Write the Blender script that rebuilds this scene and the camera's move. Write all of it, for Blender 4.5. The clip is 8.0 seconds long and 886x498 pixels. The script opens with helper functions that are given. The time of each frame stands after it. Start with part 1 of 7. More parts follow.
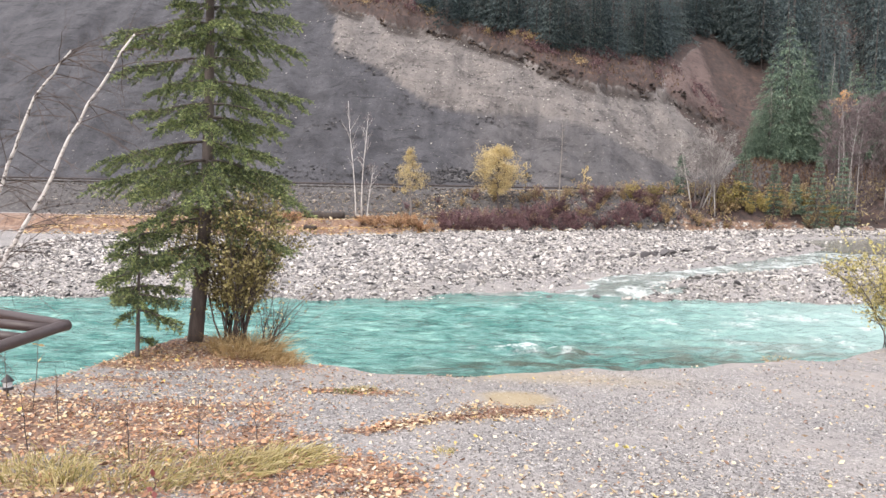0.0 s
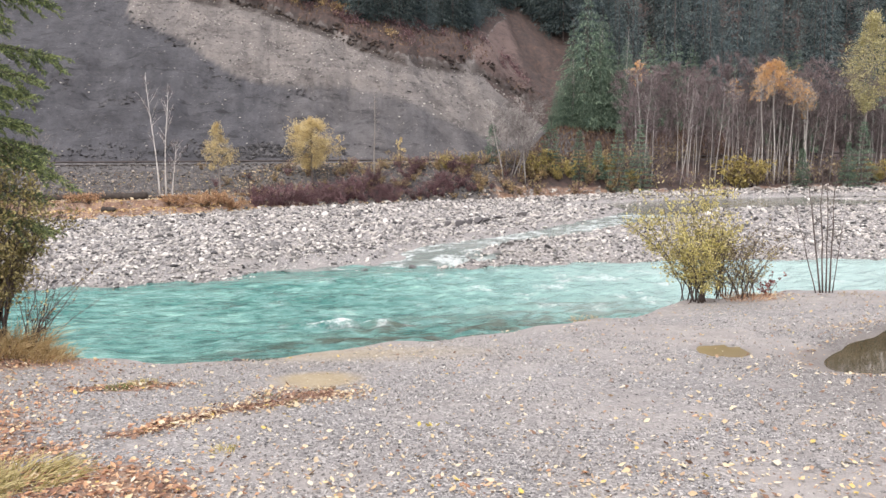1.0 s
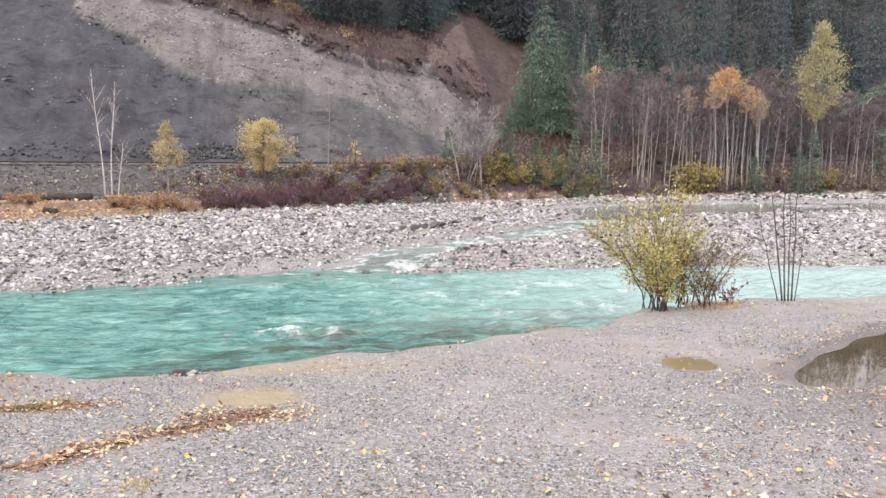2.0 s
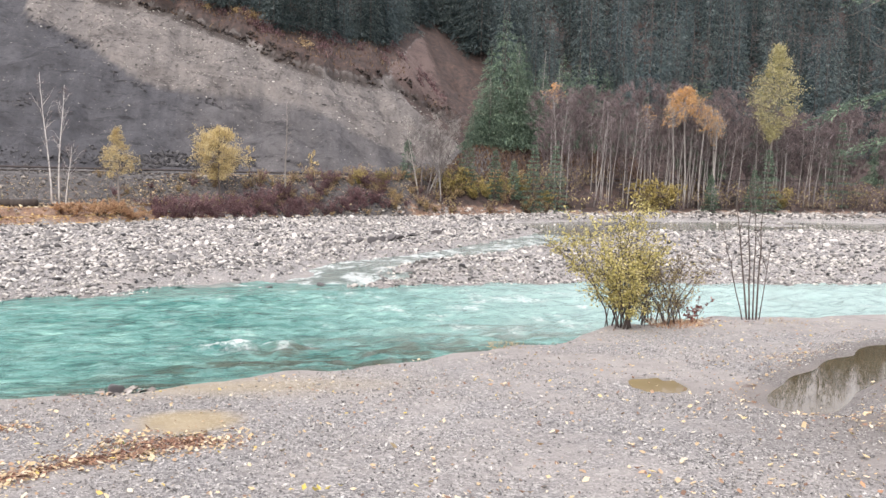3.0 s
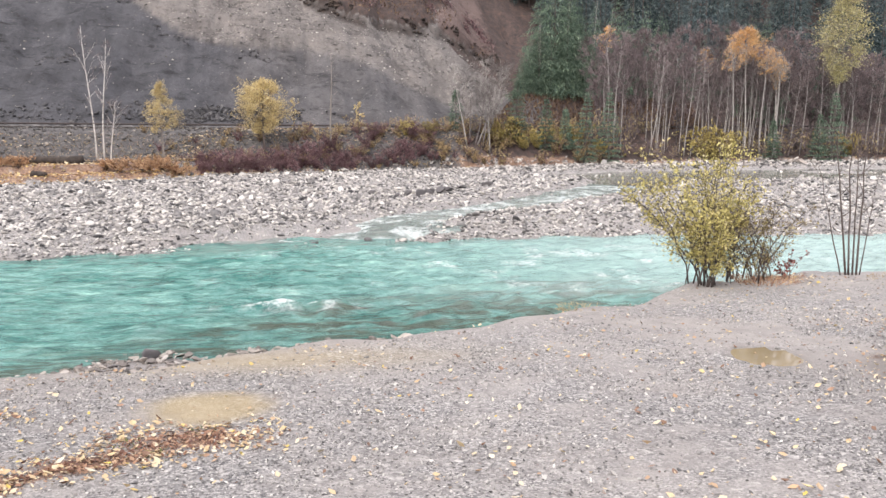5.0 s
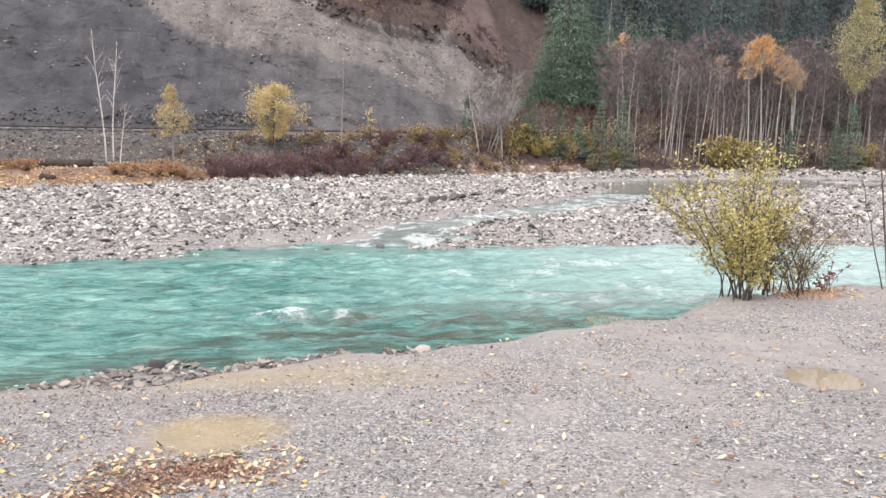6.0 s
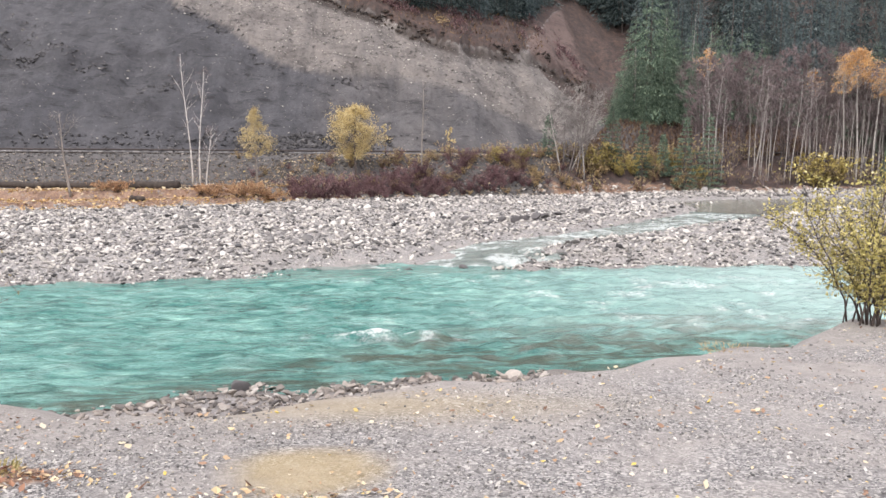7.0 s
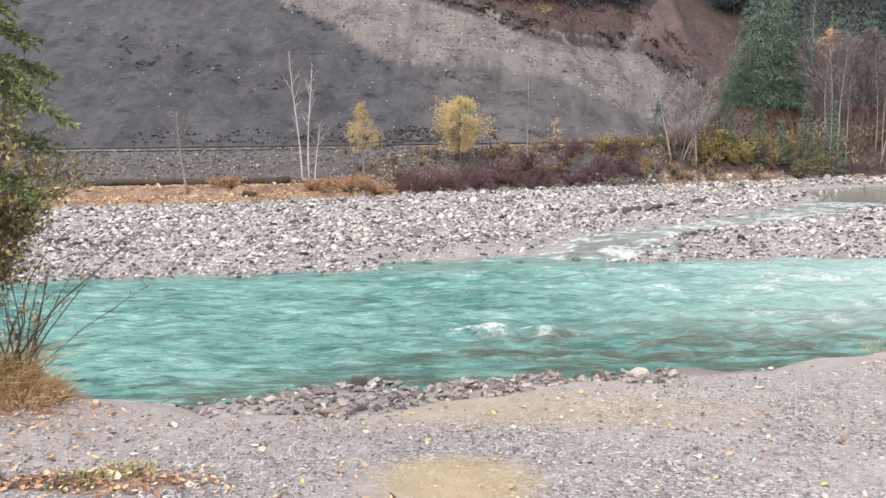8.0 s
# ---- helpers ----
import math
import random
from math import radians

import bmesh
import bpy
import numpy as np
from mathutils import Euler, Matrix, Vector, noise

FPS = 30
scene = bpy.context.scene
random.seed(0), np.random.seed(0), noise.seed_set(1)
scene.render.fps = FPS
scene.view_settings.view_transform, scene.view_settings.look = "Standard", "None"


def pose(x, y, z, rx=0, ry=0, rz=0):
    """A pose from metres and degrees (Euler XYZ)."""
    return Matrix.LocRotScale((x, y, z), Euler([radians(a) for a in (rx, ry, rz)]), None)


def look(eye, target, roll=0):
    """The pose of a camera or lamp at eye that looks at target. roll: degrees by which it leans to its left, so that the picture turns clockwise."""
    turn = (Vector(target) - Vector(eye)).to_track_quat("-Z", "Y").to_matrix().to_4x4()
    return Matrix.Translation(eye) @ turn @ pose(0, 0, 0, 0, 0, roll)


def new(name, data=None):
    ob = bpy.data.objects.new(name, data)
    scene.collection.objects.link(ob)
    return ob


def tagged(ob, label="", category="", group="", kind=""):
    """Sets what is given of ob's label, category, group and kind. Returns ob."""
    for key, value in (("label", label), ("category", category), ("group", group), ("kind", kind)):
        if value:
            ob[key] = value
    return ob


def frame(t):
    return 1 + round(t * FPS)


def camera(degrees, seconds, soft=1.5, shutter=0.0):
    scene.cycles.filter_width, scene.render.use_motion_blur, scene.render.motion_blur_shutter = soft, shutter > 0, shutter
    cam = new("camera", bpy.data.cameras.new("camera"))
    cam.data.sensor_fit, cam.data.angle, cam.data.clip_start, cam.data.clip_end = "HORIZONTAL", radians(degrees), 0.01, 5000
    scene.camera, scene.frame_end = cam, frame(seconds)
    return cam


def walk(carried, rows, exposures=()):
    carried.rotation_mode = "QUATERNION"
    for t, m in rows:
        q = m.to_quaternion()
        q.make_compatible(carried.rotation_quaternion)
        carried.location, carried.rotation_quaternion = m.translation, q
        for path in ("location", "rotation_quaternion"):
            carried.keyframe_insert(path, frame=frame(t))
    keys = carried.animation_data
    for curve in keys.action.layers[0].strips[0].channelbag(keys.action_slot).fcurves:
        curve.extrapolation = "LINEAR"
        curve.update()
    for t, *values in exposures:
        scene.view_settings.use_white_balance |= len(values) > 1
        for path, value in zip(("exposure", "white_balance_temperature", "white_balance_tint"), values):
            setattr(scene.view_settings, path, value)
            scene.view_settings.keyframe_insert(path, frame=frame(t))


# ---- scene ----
cam = camera(55.33, 8.0, 1.5)
PATH = [
    (0.0, look((0.000, -0.000, 1.800), (-0.815, 9.924, 0.875), 0.61)),
    (0.2, look((0.058, 0.185, 1.762), (-0.133, 10.139, 0.832), 1.38)),
    (0.4, look((0.117, 0.359, 1.725), (0.640, 10.305, 0.827), 1.52)),
    (0.5, look((0.149, 0.439, 1.708), (1.009, 10.357, 0.764), 1.15)),
    (0.7, look((0.215, 0.583, 1.677), (1.415, 10.448, 0.560), 0.13)),
    (1.0, look((0.313, 0.787, 1.638), (1.589, 10.630, 0.418), -0.71)),
    (1.2, look((0.368, 0.934, 1.618), (1.737, 10.750, 0.286), -0.48)),
    (1.5, look((0.420, 1.160, 1.596), (2.132, 10.926, 0.291), 0.10)),
    (1.7, look((0.432, 1.300, 1.585), (2.229, 11.057, 0.326), -0.06)),
    (2.8, look((0.563, 2.003, 1.488), (2.536, 11.756, 0.495), 1.36)),
    (3.0, look((0.601, 2.141, 1.462), (2.881, 11.826, 0.460), 1.12)),
    (3.2, look((0.649, 2.289, 1.435), (3.196, 11.901, 0.372), 0.95)),
    (3.5, look((0.711, 2.521, 1.397), (3.559, 12.048, 0.334), 1.05)),
    (3.8, look((0.732, 2.749, 1.365), (3.699, 12.217, 0.114), 1.02)),
    (4.0, look((0.742, 2.900, 1.341), (3.576, 12.391, -0.035), 0.99)),
    (4.2, look((0.762, 3.051, 1.313), (3.173, 12.635, -0.216), 0.49)),
    (4.5, look((0.784, 3.273, 1.281), (2.607, 12.969, -0.353), -0.14)),
    (4.7, look((0.772, 3.414, 1.276), (2.492, 13.135, -0.316), 0.09)),
    (5.8, look((0.702, 4.162, 1.184), (2.451, 13.893, -0.315), 0.25)),
    (6.0, look((0.681, 4.298, 1.164), (2.311, 14.055, -0.299), 0.61)),
    (6.2, look((0.660, 4.427, 1.143), (2.068, 14.205, -0.414), 0.05)),
    (6.5, look((0.627, 4.621, 1.106), (1.614, 14.443, -0.489), -1.08)),
    (6.8, look((0.580, 4.825, 1.068), (1.283, 14.701, -0.337), -0.48)),
    (7.0, look((0.531, 4.949, 1.049), (1.266, 14.847, -0.172), -0.00)),
    (7.2, look((0.466, 5.051, 1.041), (1.102, 14.964, -0.112), 0.26)),
    (7.5, look((0.364, 5.185, 1.030), (0.615, 15.113, -0.140), 0.13)),
    (7.7, look((0.314, 5.281, 1.012), (0.189, 15.202, -0.235), -0.28)),
    (8.0, look((0.258, 5.435, 0.974), (-0.206, 15.340, -0.315), -1.18)),
]
walk(cam, PATH, ((0.0, 0.84), (0.5, 0.82), (1.0, 0.68), (1.5, 0.68), (3.0, 0.73), (4.5, 0.73), (6.0, 0.70), (8.0, 0.70)))
# ---- overcast daylight -------------------------------------------------
SUN_UP, SUN_ROUND = 48.0, 215.0
world = bpy.data.worlds.new("overcast_sky")
scene.world = world
world.use_nodes = True
wn = world.node_tree
wn.nodes.clear()
sky = wn.nodes.new("ShaderNodeTexSky")
sky.sky_type = "NISHITA"
sky.sun_disc = False
sky.sun_elevation, sky.sun_rotation = radians(SUN_UP), radians(SUN_ROUND)
sky.air_density, sky.dust_density, sky.ozone_density = 1.0, 4.0, 0.5
cloud = wn.nodes.new("ShaderNodeMix")
cloud.data_type = "RGBA"
cloud.inputs[0].default_value = 0.8
cloud.inputs[7].default_value = (9.6, 9.1, 9.5, 1)
wbg = wn.nodes.new("ShaderNodeBackground")
wbg.inputs["Strength"].default_value = 0.125
wout = wn.nodes.new("ShaderNodeOutputWorld")
wn.links.new(sky.outputs[0], cloud.inputs[6])
wn.links.new(cloud.outputs[2], wbg.inputs["Color"])
wn.links.new(wbg.outputs[0], wout.inputs["Surface"])
sun = new("sun", bpy.data.lights.new("sun", "SUN"))
sun.data.energy, sun.data.angle, sun.data.color = 1.4, radians(25), (1.0, 0.95, 0.88)
a, b = radians(SUN_UP), radians(SUN_ROUND)
sun.matrix_world = look((30 * math.sin(b) * math.cos(a), 30 * math.cos(b) * math.cos(a), 30 * math.sin(a)), (0, 0, 0))

# ---- shape of the land -------------------------------------------------
WATER = -2.85


def curve_at(x, pts):
    return np.interp(x, [p[0] for p in pts], [p[1] for p in pts])


def smooth01(a):
    a = np.clip(a, 0.0, 1.0)
    return a * a * (3 - 2 * a)


RIM = ((-40, 8.4), (-7, 8.7), (-5.75, 8.9), (-5.45, 11.4), (-4.9, 12.6), (-3.9, 12.6), (-2.9, 11.6), (-1.7, 11.1), (0, 11.8), (1.1, 12.35), (2.6, 13.0),
       (3.8, 13.5), (4.5, 14.05), (5.7, 14.5), (6.4, 15.3), (7.0, 15.75), (9.3, 16.45), (12, 16.2), (14, 15.9), (24, 16), (60, 16))
SHORE = ((-40, 15.2), (-10, 16.3), (-4, 17.6), (-2, 18.5), (0, 18.5), (2, 19.0), (4.6, 19.2), (7, 19.5), (10, 19.9), (17, 20.3), (30, 21), (60, 20))
FAR_SHORE = ((-60, 26.0), (-30, 27.6), (-18, 28.4), (-11.5, 28.9), (-7, 29.3), (-3.3, 29.9), (0, 30.4), (4, 31.0), (8, 31.2), (12.5, 31.2), (20.5, 30.0), (30, 29.2), (60, 26))
BAR_END = ((-60, 46.0), (-21, 49.5), (-13, 50.0), (-9.7, 51.6), (-5.8, 54.6), (0.7, 58.2), (6, 60.2), (12, 61), (17, 62.6), (22, 64.2), (32, 66), (48, 67.5), (90, 66))
RAIL_Y = ((-120, 63), (-26, 63), (0, 64.0), (12, 65.5), (24, 70.0), (60, 84), (140, 110))
TOE = ((-120, 66.5), (-25, 67.0), (-5, 69.5), (8, 72.4), (13, 76.3), (18, 80.8), (22, 84.6), (25, 87.2), (28, 89.2), (31, 90.7), (34, 91.8), (40, 93.2), (60, 96), (140, 112))
CHANNEL = ((-0.5, 30.0, 3.0), (2.4, 31.8, 2.4), (5.0, 34.6, 1.55), (8.6, 37.8, 1.5), (12.5, 41.4, 1.75), (17.2, 46.0, 2.2), (21.5, 51.0, 3.2), (26, 54.0, 4.0))


def channel_distance(x, y):
    """Distance from the side channel's middle line, over its half width, and how far along it."""
    best, along = np.full(np.shape(x), 1e9), np.zeros(np.shape(x))
    for i, (a, b) in enumerate(zip(CHANNEL[:-1], CHANNEL[1:])):
        dx, dy = b[0] - a[0], b[1] - a[1]
        u = np.clip(((x - a[0]) * dx + (y - a[1]) * dy) / (dx * dx + dy * dy), 0, 1)
        d = np.hypot(x - a[0] - u * dx, y - a[1] - u * dy) / (a[2] + u * (b[2] - a[2]))
        along = np.where(d < best, i + u, along)
        best = np.minimum(best, d)
    return best, along


def pool_depth(x, y):
    """One inside the quiet back pool, nought outside it."""
    near = np.interp(x, [14, 16, 21, 29, 45, 90], [55.5, 53.0, 49.5, 48.5, 48.5, 46])
    far = np.interp(x, [14, 17, 25, 37, 53, 90], [56.5, 57.5, 60.0, 60.4, 58.0, 56])
    wob = 0.5 * np.sin(x * 0.9) + 0.3 * np.sin(x * 2.3 + 1)
    return smooth01((y - near - wob) / 1.2) * smooth01((far + 0.5 * wob - y) / 1.0)


def wave_noise(x, y, s, seed=0):
    """Cheap smooth noise in -1..1 from sines."""
    a = np.zeros(np.shape(x))
    rng = np.random.RandomState(seed)
    for k in range(7):
        th, ph, f = rng.uniform(0, 6.28), rng.uniform(0, 6.28), s * rng.uniform(0.6, 1.9)
        a = a + np.sin((x * np.cos(th) + y * np.sin(th)) * f + ph)
    return a / 4.0


def terrace(x, y):
    xx, yy = np.clip(x, -8, 5), np.clip(y, -4, 90)
    return -0.0178 * xx - 0.0892 * np.minimum(yy, 12) - 0.04 * np.maximum(yy - 12, 0)


def rail_height(x):
    return 0.62 - 0.008 * np.clip(x, -40, 30)


def ridge(x):
    return np.interp(x, [-150, -20, 10, 40, 90, 200], [95, 90, 78, 49, 45, 42])


def land(x, y):
    x, y = np.asarray(x, float), np.asarray(y, float)
    wob = 0.12 * np.sin(x * 2.1) + 0.08 * np.sin(x * 5.3 + 2)
    rim, shore = curve_at(x, RIM) + wob, curve_at(x, SHORE) + 1.5 * wob
    far, bar = curve_at(x, FAR_SHORE) + 2 * wob, curve_at(x, BAR_END) + 3 * wob
    rail, toe = curve_at(x, RAIL_Y), curve_at(x, TOE)
    # near terrace and the bank down to the water
    z = terrace(x, y) + 0.012 * wave_noise(x, y, 1.7, 3)
    mound = np.exp(-(((x + 4.6) / 1.6) ** 2 + ((y - 12.3) / 1.1) ** 2))
    z = z + 0.22 * mound
    u = (y - rim) / np.maximum(shore - rim, 0.5)
    fall = np.interp(u, [0, 0.10, 0.45, 1.0], [0, 0.12, 0.80, 1.0])
    bank = z * (1 - fall) + (WATER - 0.02) * fall
    z = np.where(y > rim, bank, z)
    # hollow of the big puddle and of the small one
    level = smooth01((2.6 - puddle_reach(x, y)) / 1.5)
    z = np.where(y < rim, z * (1 - level) - 1.095 * level - 0.055 * smooth01((1.2 - puddle_reach(x, y)) / 0.5), z)
    level = smooth01((2.4 - small_reach(x, y)) / 1.3)
    z = z * (1 - level) - 1.055 * level - 0.04 * smooth01((1.25 - small_reach(x, y)) / 0.5)
    # river bed
    v = np.clip((y - shore) / np.maximum(far - shore, 0.5), 0, 1)
    z = np.where(y > shore, WATER - 0.02 - 0.9 * np.sqrt(np.maximum(np.sin(np.pi * v), 0)), z)
    # stony bar
    w = y - far
    barz = WATER + 0.50 * smooth01(w / 3.0) + 0.10 * smooth01((w - 8) / 14) + 0.07 * wave_noise(x, y, 0.5, 5) * smooth01(w / 4)
    cd, along = channel_distance(x, y)
    barz = barz - 0.34 * (1 - smooth01((cd - 0.55) / 0.75)) * smooth01(w / 1.5)
    barz = barz - 0.30 * pool_depth(x, y)
    z = np.where(w > 0, barz, z)
    # leaf-covered shelf, embankment with the rails, ditch
    s = y - bar
    zr = rail_height(x)
    shelf = -2.28 + 0.32 * smooth01(s / 1.2) + 0.45 * smooth01((s - 3.0) / 0.7)
    crest = smooth01((y - (rail - 5.2)) / 3.6)
    shelf = shelf * (1 - crest) + (zr - 0.28) * crest
    z = np.where(s > 0, np.maximum(shelf, -2.3), z)
    # slope above the line
    t = y - toe
    lumps = 0.5 * wave_noise(x, y, 0.35, 8) + 0.25 * wave_noise(x, y, 1.0, 9)
    hill = zr - 0.3 + 0.65 * np.maximum(t, 0) + lumps * smooth01(t / 6)
    top = ridge(x)
    hill = np.where(hill > top, top + 0.12 * (hill - top), hill)
    # a rough bank behind the line where the forest begins
    bank = zr - 0.3 + (3.0 + 0.5 * lumps) * smooth01((y - rail - 2.5) / 8) * smooth01((x - 17) / 5)
    z = np.where(t > 0, np.maximum(hill, bank), np.where(y > rail + 2.5, np.maximum(z, bank), z))
    return z


BIG_PUDDLE = ((6.85, 10.35, 0.72, 0.5, 0.7), (7.8, 11.1, 0.9, 0.5, 0.6), (8.8, 11.7, 0.95, 0.5, 0.55), (9.8, 12.25, 0.95, 0.55, 0.45), (11.0, 12.6, 1.1, 0.5, 0.2), (12.3, 12.7, 1.3, 0.5, 0.1))


def puddle_reach(x, y):
    """Distance from the big puddle's middle in its own radii."""
    total = np.zeros(np.shape(x))
    for px, py, rx, ry, turn in BIG_PUDDLE:
        c, s = np.cos(turn), np.sin(turn)
        a, b = ((x - px) * c + (y - py) * s) / rx, (-(x - px) * s + (y - py) * c) / ry
        total = total + np.exp(-4.0 * np.hypot(a, b))
    return 0.12 - np.log(total + 1e-16) / 4.0 + 0.07 * np.sin(x * 4.1 + y * 2.3) + 0.05 * np.sin(x * 9.0 - y * 7.0)


def small_reach(x, y):
    return np.hypot((x - 5.28) / 0.34, (y - 11.0) / 0.34) + 0.1 * np.sin(x * 7 + y * 5)


def puddle_mask(x, y):
    return np.maximum(smooth01((1.3 - puddle_reach(x, y)) / 0.5), 0.8 * smooth01((1.35 - small_reach(x, y)) / 0.5))
# ---- materials ---------------------------------------------------------
class Nodes:
    """A small helper to wire a material."""

    def __init__(self, name):
        self.m = bpy.data.materials.new(name)
        self.m.use_nodes = True
        self.t = self.m.node_tree
        self.t.nodes.clear()
        self.out = self.add("ShaderNodeOutputMaterial")
        self.p = self.add("ShaderNodeBsdfPrincipled")
        self.t.links.new(self.p.outputs[0], self.out.inputs[0])
        self.coord = None

    def add(self, kind):
        return self.t.nodes.new(kind)

    def link(self, a, b):
        self.t.links.new(a, b)

    def where(self):
        if self.coord is None:
            self.coord = self.add("ShaderNodeTexCoord")
        return self.coord.outputs["Object"]

    def scaled(self, sx, sy, sz):
        n = self.add("ShaderNodeMapping")
        n.inputs["Scale"].default_value = (sx, sy, sz)
        self.link(self.where(), n.inputs[0])
        return n.outputs[0]

    def noise(self, scale, detail=4.0, rough=0.6, vector=None):
        n = self.add("ShaderNodeTexNoise")
        n.inputs["Scale"].default_value, n.inputs["Detail"].default_value, n.inputs["Roughness"].default_value = scale, detail, rough
        self.link(vector or self.where(), n.inputs["Vector"])
        return n.outputs[0]

    def cells(self, scale, out="Color", vector=None, feature="F1"):
        n = self.add("ShaderNodeTexVoronoi")
        n.feature = feature
        n.inputs["Scale"].default_value = scale
        self.link(vector or self.where(), n.inputs["Vector"])
        return n.outputs[out]

    def ramp(self, fac, stops, kind="LINEAR"):
        n = self.add("ShaderNodeValToRGB")
        n.color_ramp.interpolation = kind
        el = n.color_ramp.elements
        while len(el) < len(stops):
            el.new(0.5)
        for e, (pos, col) in zip(el, stops):
            e.position = pos
            e.color = (*col, 1) if len(col) == 3 else col
        self.link(fac, n.inputs[0])
        return n.outputs[0]

    def mix(self, fac, a, b, blend="MIX"):
        n = self.add("ShaderNodeMix")
        n.data_type, n.blend_type = "RGBA", blend
        for sock, v in ((n.inputs[0], fac), (n.inputs[6], a), (n.inputs[7], b)):
            if isinstance(v, (int, float)):
                sock.default_value = v
            elif isinstance(v, tuple):
                sock.default_value = (*v, 1)
            else:
                self.link(v, sock)
        return n.outputs[2]

    def math(self, op, a, b=0.0, clamp=False):
        n = self.add("ShaderNodeMath")
        n.operation, n.use_clamp = op, clamp
        for sock, v in ((n.inputs[0], a), (n.inputs[1], b)):
            if isinstance(v, (int, float)):
                sock.default_value = v
            else:
                self.link(v, sock)
        return n.outputs[0]

    def attr(self, name, chan=None):
        n = self.add("ShaderNodeAttribute")
        n.attribute_name = name
        if chan is None:
            return n.outputs["Fac"]
        s = self.add("ShaderNodeSeparateColor")
        self.link(n.outputs["Color"], s.inputs[0])
        return s.outputs[chan]

    def bump(self, height, strength, distance):
        n = self.add("ShaderNodeBump")
        n.inputs["Strength"].default_value, n.inputs["Distance"].default_value = strength, distance
        self.link(height, n.inputs["Height"])
        self.link(n.outputs[0], self.p.inputs["Normal"])

    def set(self, color=None, rough=0.8, spec=0.4):
        if color is not None:
            if isinstance(color, tuple):
                self.p.inputs["Base Color"].default_value = (*color, 1)
            else:
                self.link(color, self.p.inputs["Base Color"])
        if isinstance(rough, (int, float)):
            self.p.inputs["Roughness"].default_value = rough
        else:
            self.link(rough, self.p.inputs["Roughness"])
        self.p.inputs["Specular IOR Level"].default_value = spec
        return self.m

    def island(self):
        return self.add("ShaderNodeNewGeometry").outputs["Random Per Island"]

    def one(self):
        return self.add("ShaderNodeObjectInfo").outputs["Random"]


def leaf_material(name, stops, per_object=0.25, rough=0.6, through_light=0.25):
    """Leaves or needles whose colour runs over the stops from leaf to leaf, and a little from plant to plant."""
    n = Nodes(name)
    r = n.island()
    col = n.ramp(r, stops)
    hsv = n.add("ShaderNodeHueSaturation")
    n.link(n.math("ADD", n.math("MULTIPLY", n.one(), per_object), 1.0 - per_object / 2), hsv.inputs["Value"])
    n.link(col, hsv.inputs["Color"])
    n.set(hsv.outputs[0], rough, 0.3)
    tr = n.add("ShaderNodeBsdfTranslucent")
    n.link(hsv.outputs[0], tr.inputs[0])
    ms = n.add("ShaderNodeMixShader")
    ms.inputs[0].default_value = through_light
    n.link(n.p.outputs[0], ms.inputs[1])
    n.link(tr.outputs[0], ms.inputs[2])
    n.link(ms.outputs[0], n.out.inputs[0])
    return n.m


def bark_material(name, dark, light, scale=12.0, bump=0.5):
    n = Nodes(name)
    v = n.scaled(1, 1, 0.25)
    f = n.noise(scale, 5, 0.65, v)
    big = n.noise(scale * 0.15, 2, 0.5)
    col = n.mix(n.math("MULTIPLY", big, 0.5), n.ramp(f, ((0.3, dark), (0.7, light))), tuple(c * 0.6 for c in light))
    n.bump(f, bump, 0.02)
    return n.set(col, 0.9, 0.2)


def birch_material(name, white, mark):
    n = Nodes(name)
    f = n.noise(7.0, 4, 0.75, n.scaled(0.8, 0.8, 2.2))
    g = n.noise(1.3, 2, 0.5)
    col = n.mix(n.ramp(f, ((0.53, (0, 0, 0)), (0.61, (1, 1, 1)))), n.mix(g, white, tuple(c * 0.72 for c in white)), mark)
    n.bump(f, 0.3, 0.01)
    return n.set(col, 0.7, 0.3)


def stone_material(name, stops, scale=9.0, rough=0.75, per="island"):
    n = Nodes(name)
    r = n.island() if per == "island" else n.one()
    base = n.ramp(r, stops, "LINEAR")
    f = n.noise(scale, 5, 0.65)
    fine = n.noise(scale * 6, 3, 0.7)
    col = n.mix(0.55, base, n.ramp(f, ((0.3, (0.55, 0.55, 0.56)), (0.7, (1.15, 1.13, 1.1)))), "MULTIPLY")
    col = n.mix(0.3, col, n.ramp(fine, ((0.35, (0.5, 0.5, 0.5)), (0.65, (1.2, 1.2, 1.2)))), "MULTIPLY")
    n.bump(f, 0.5, 0.02)
    return n.set(col, rough, 0.4)


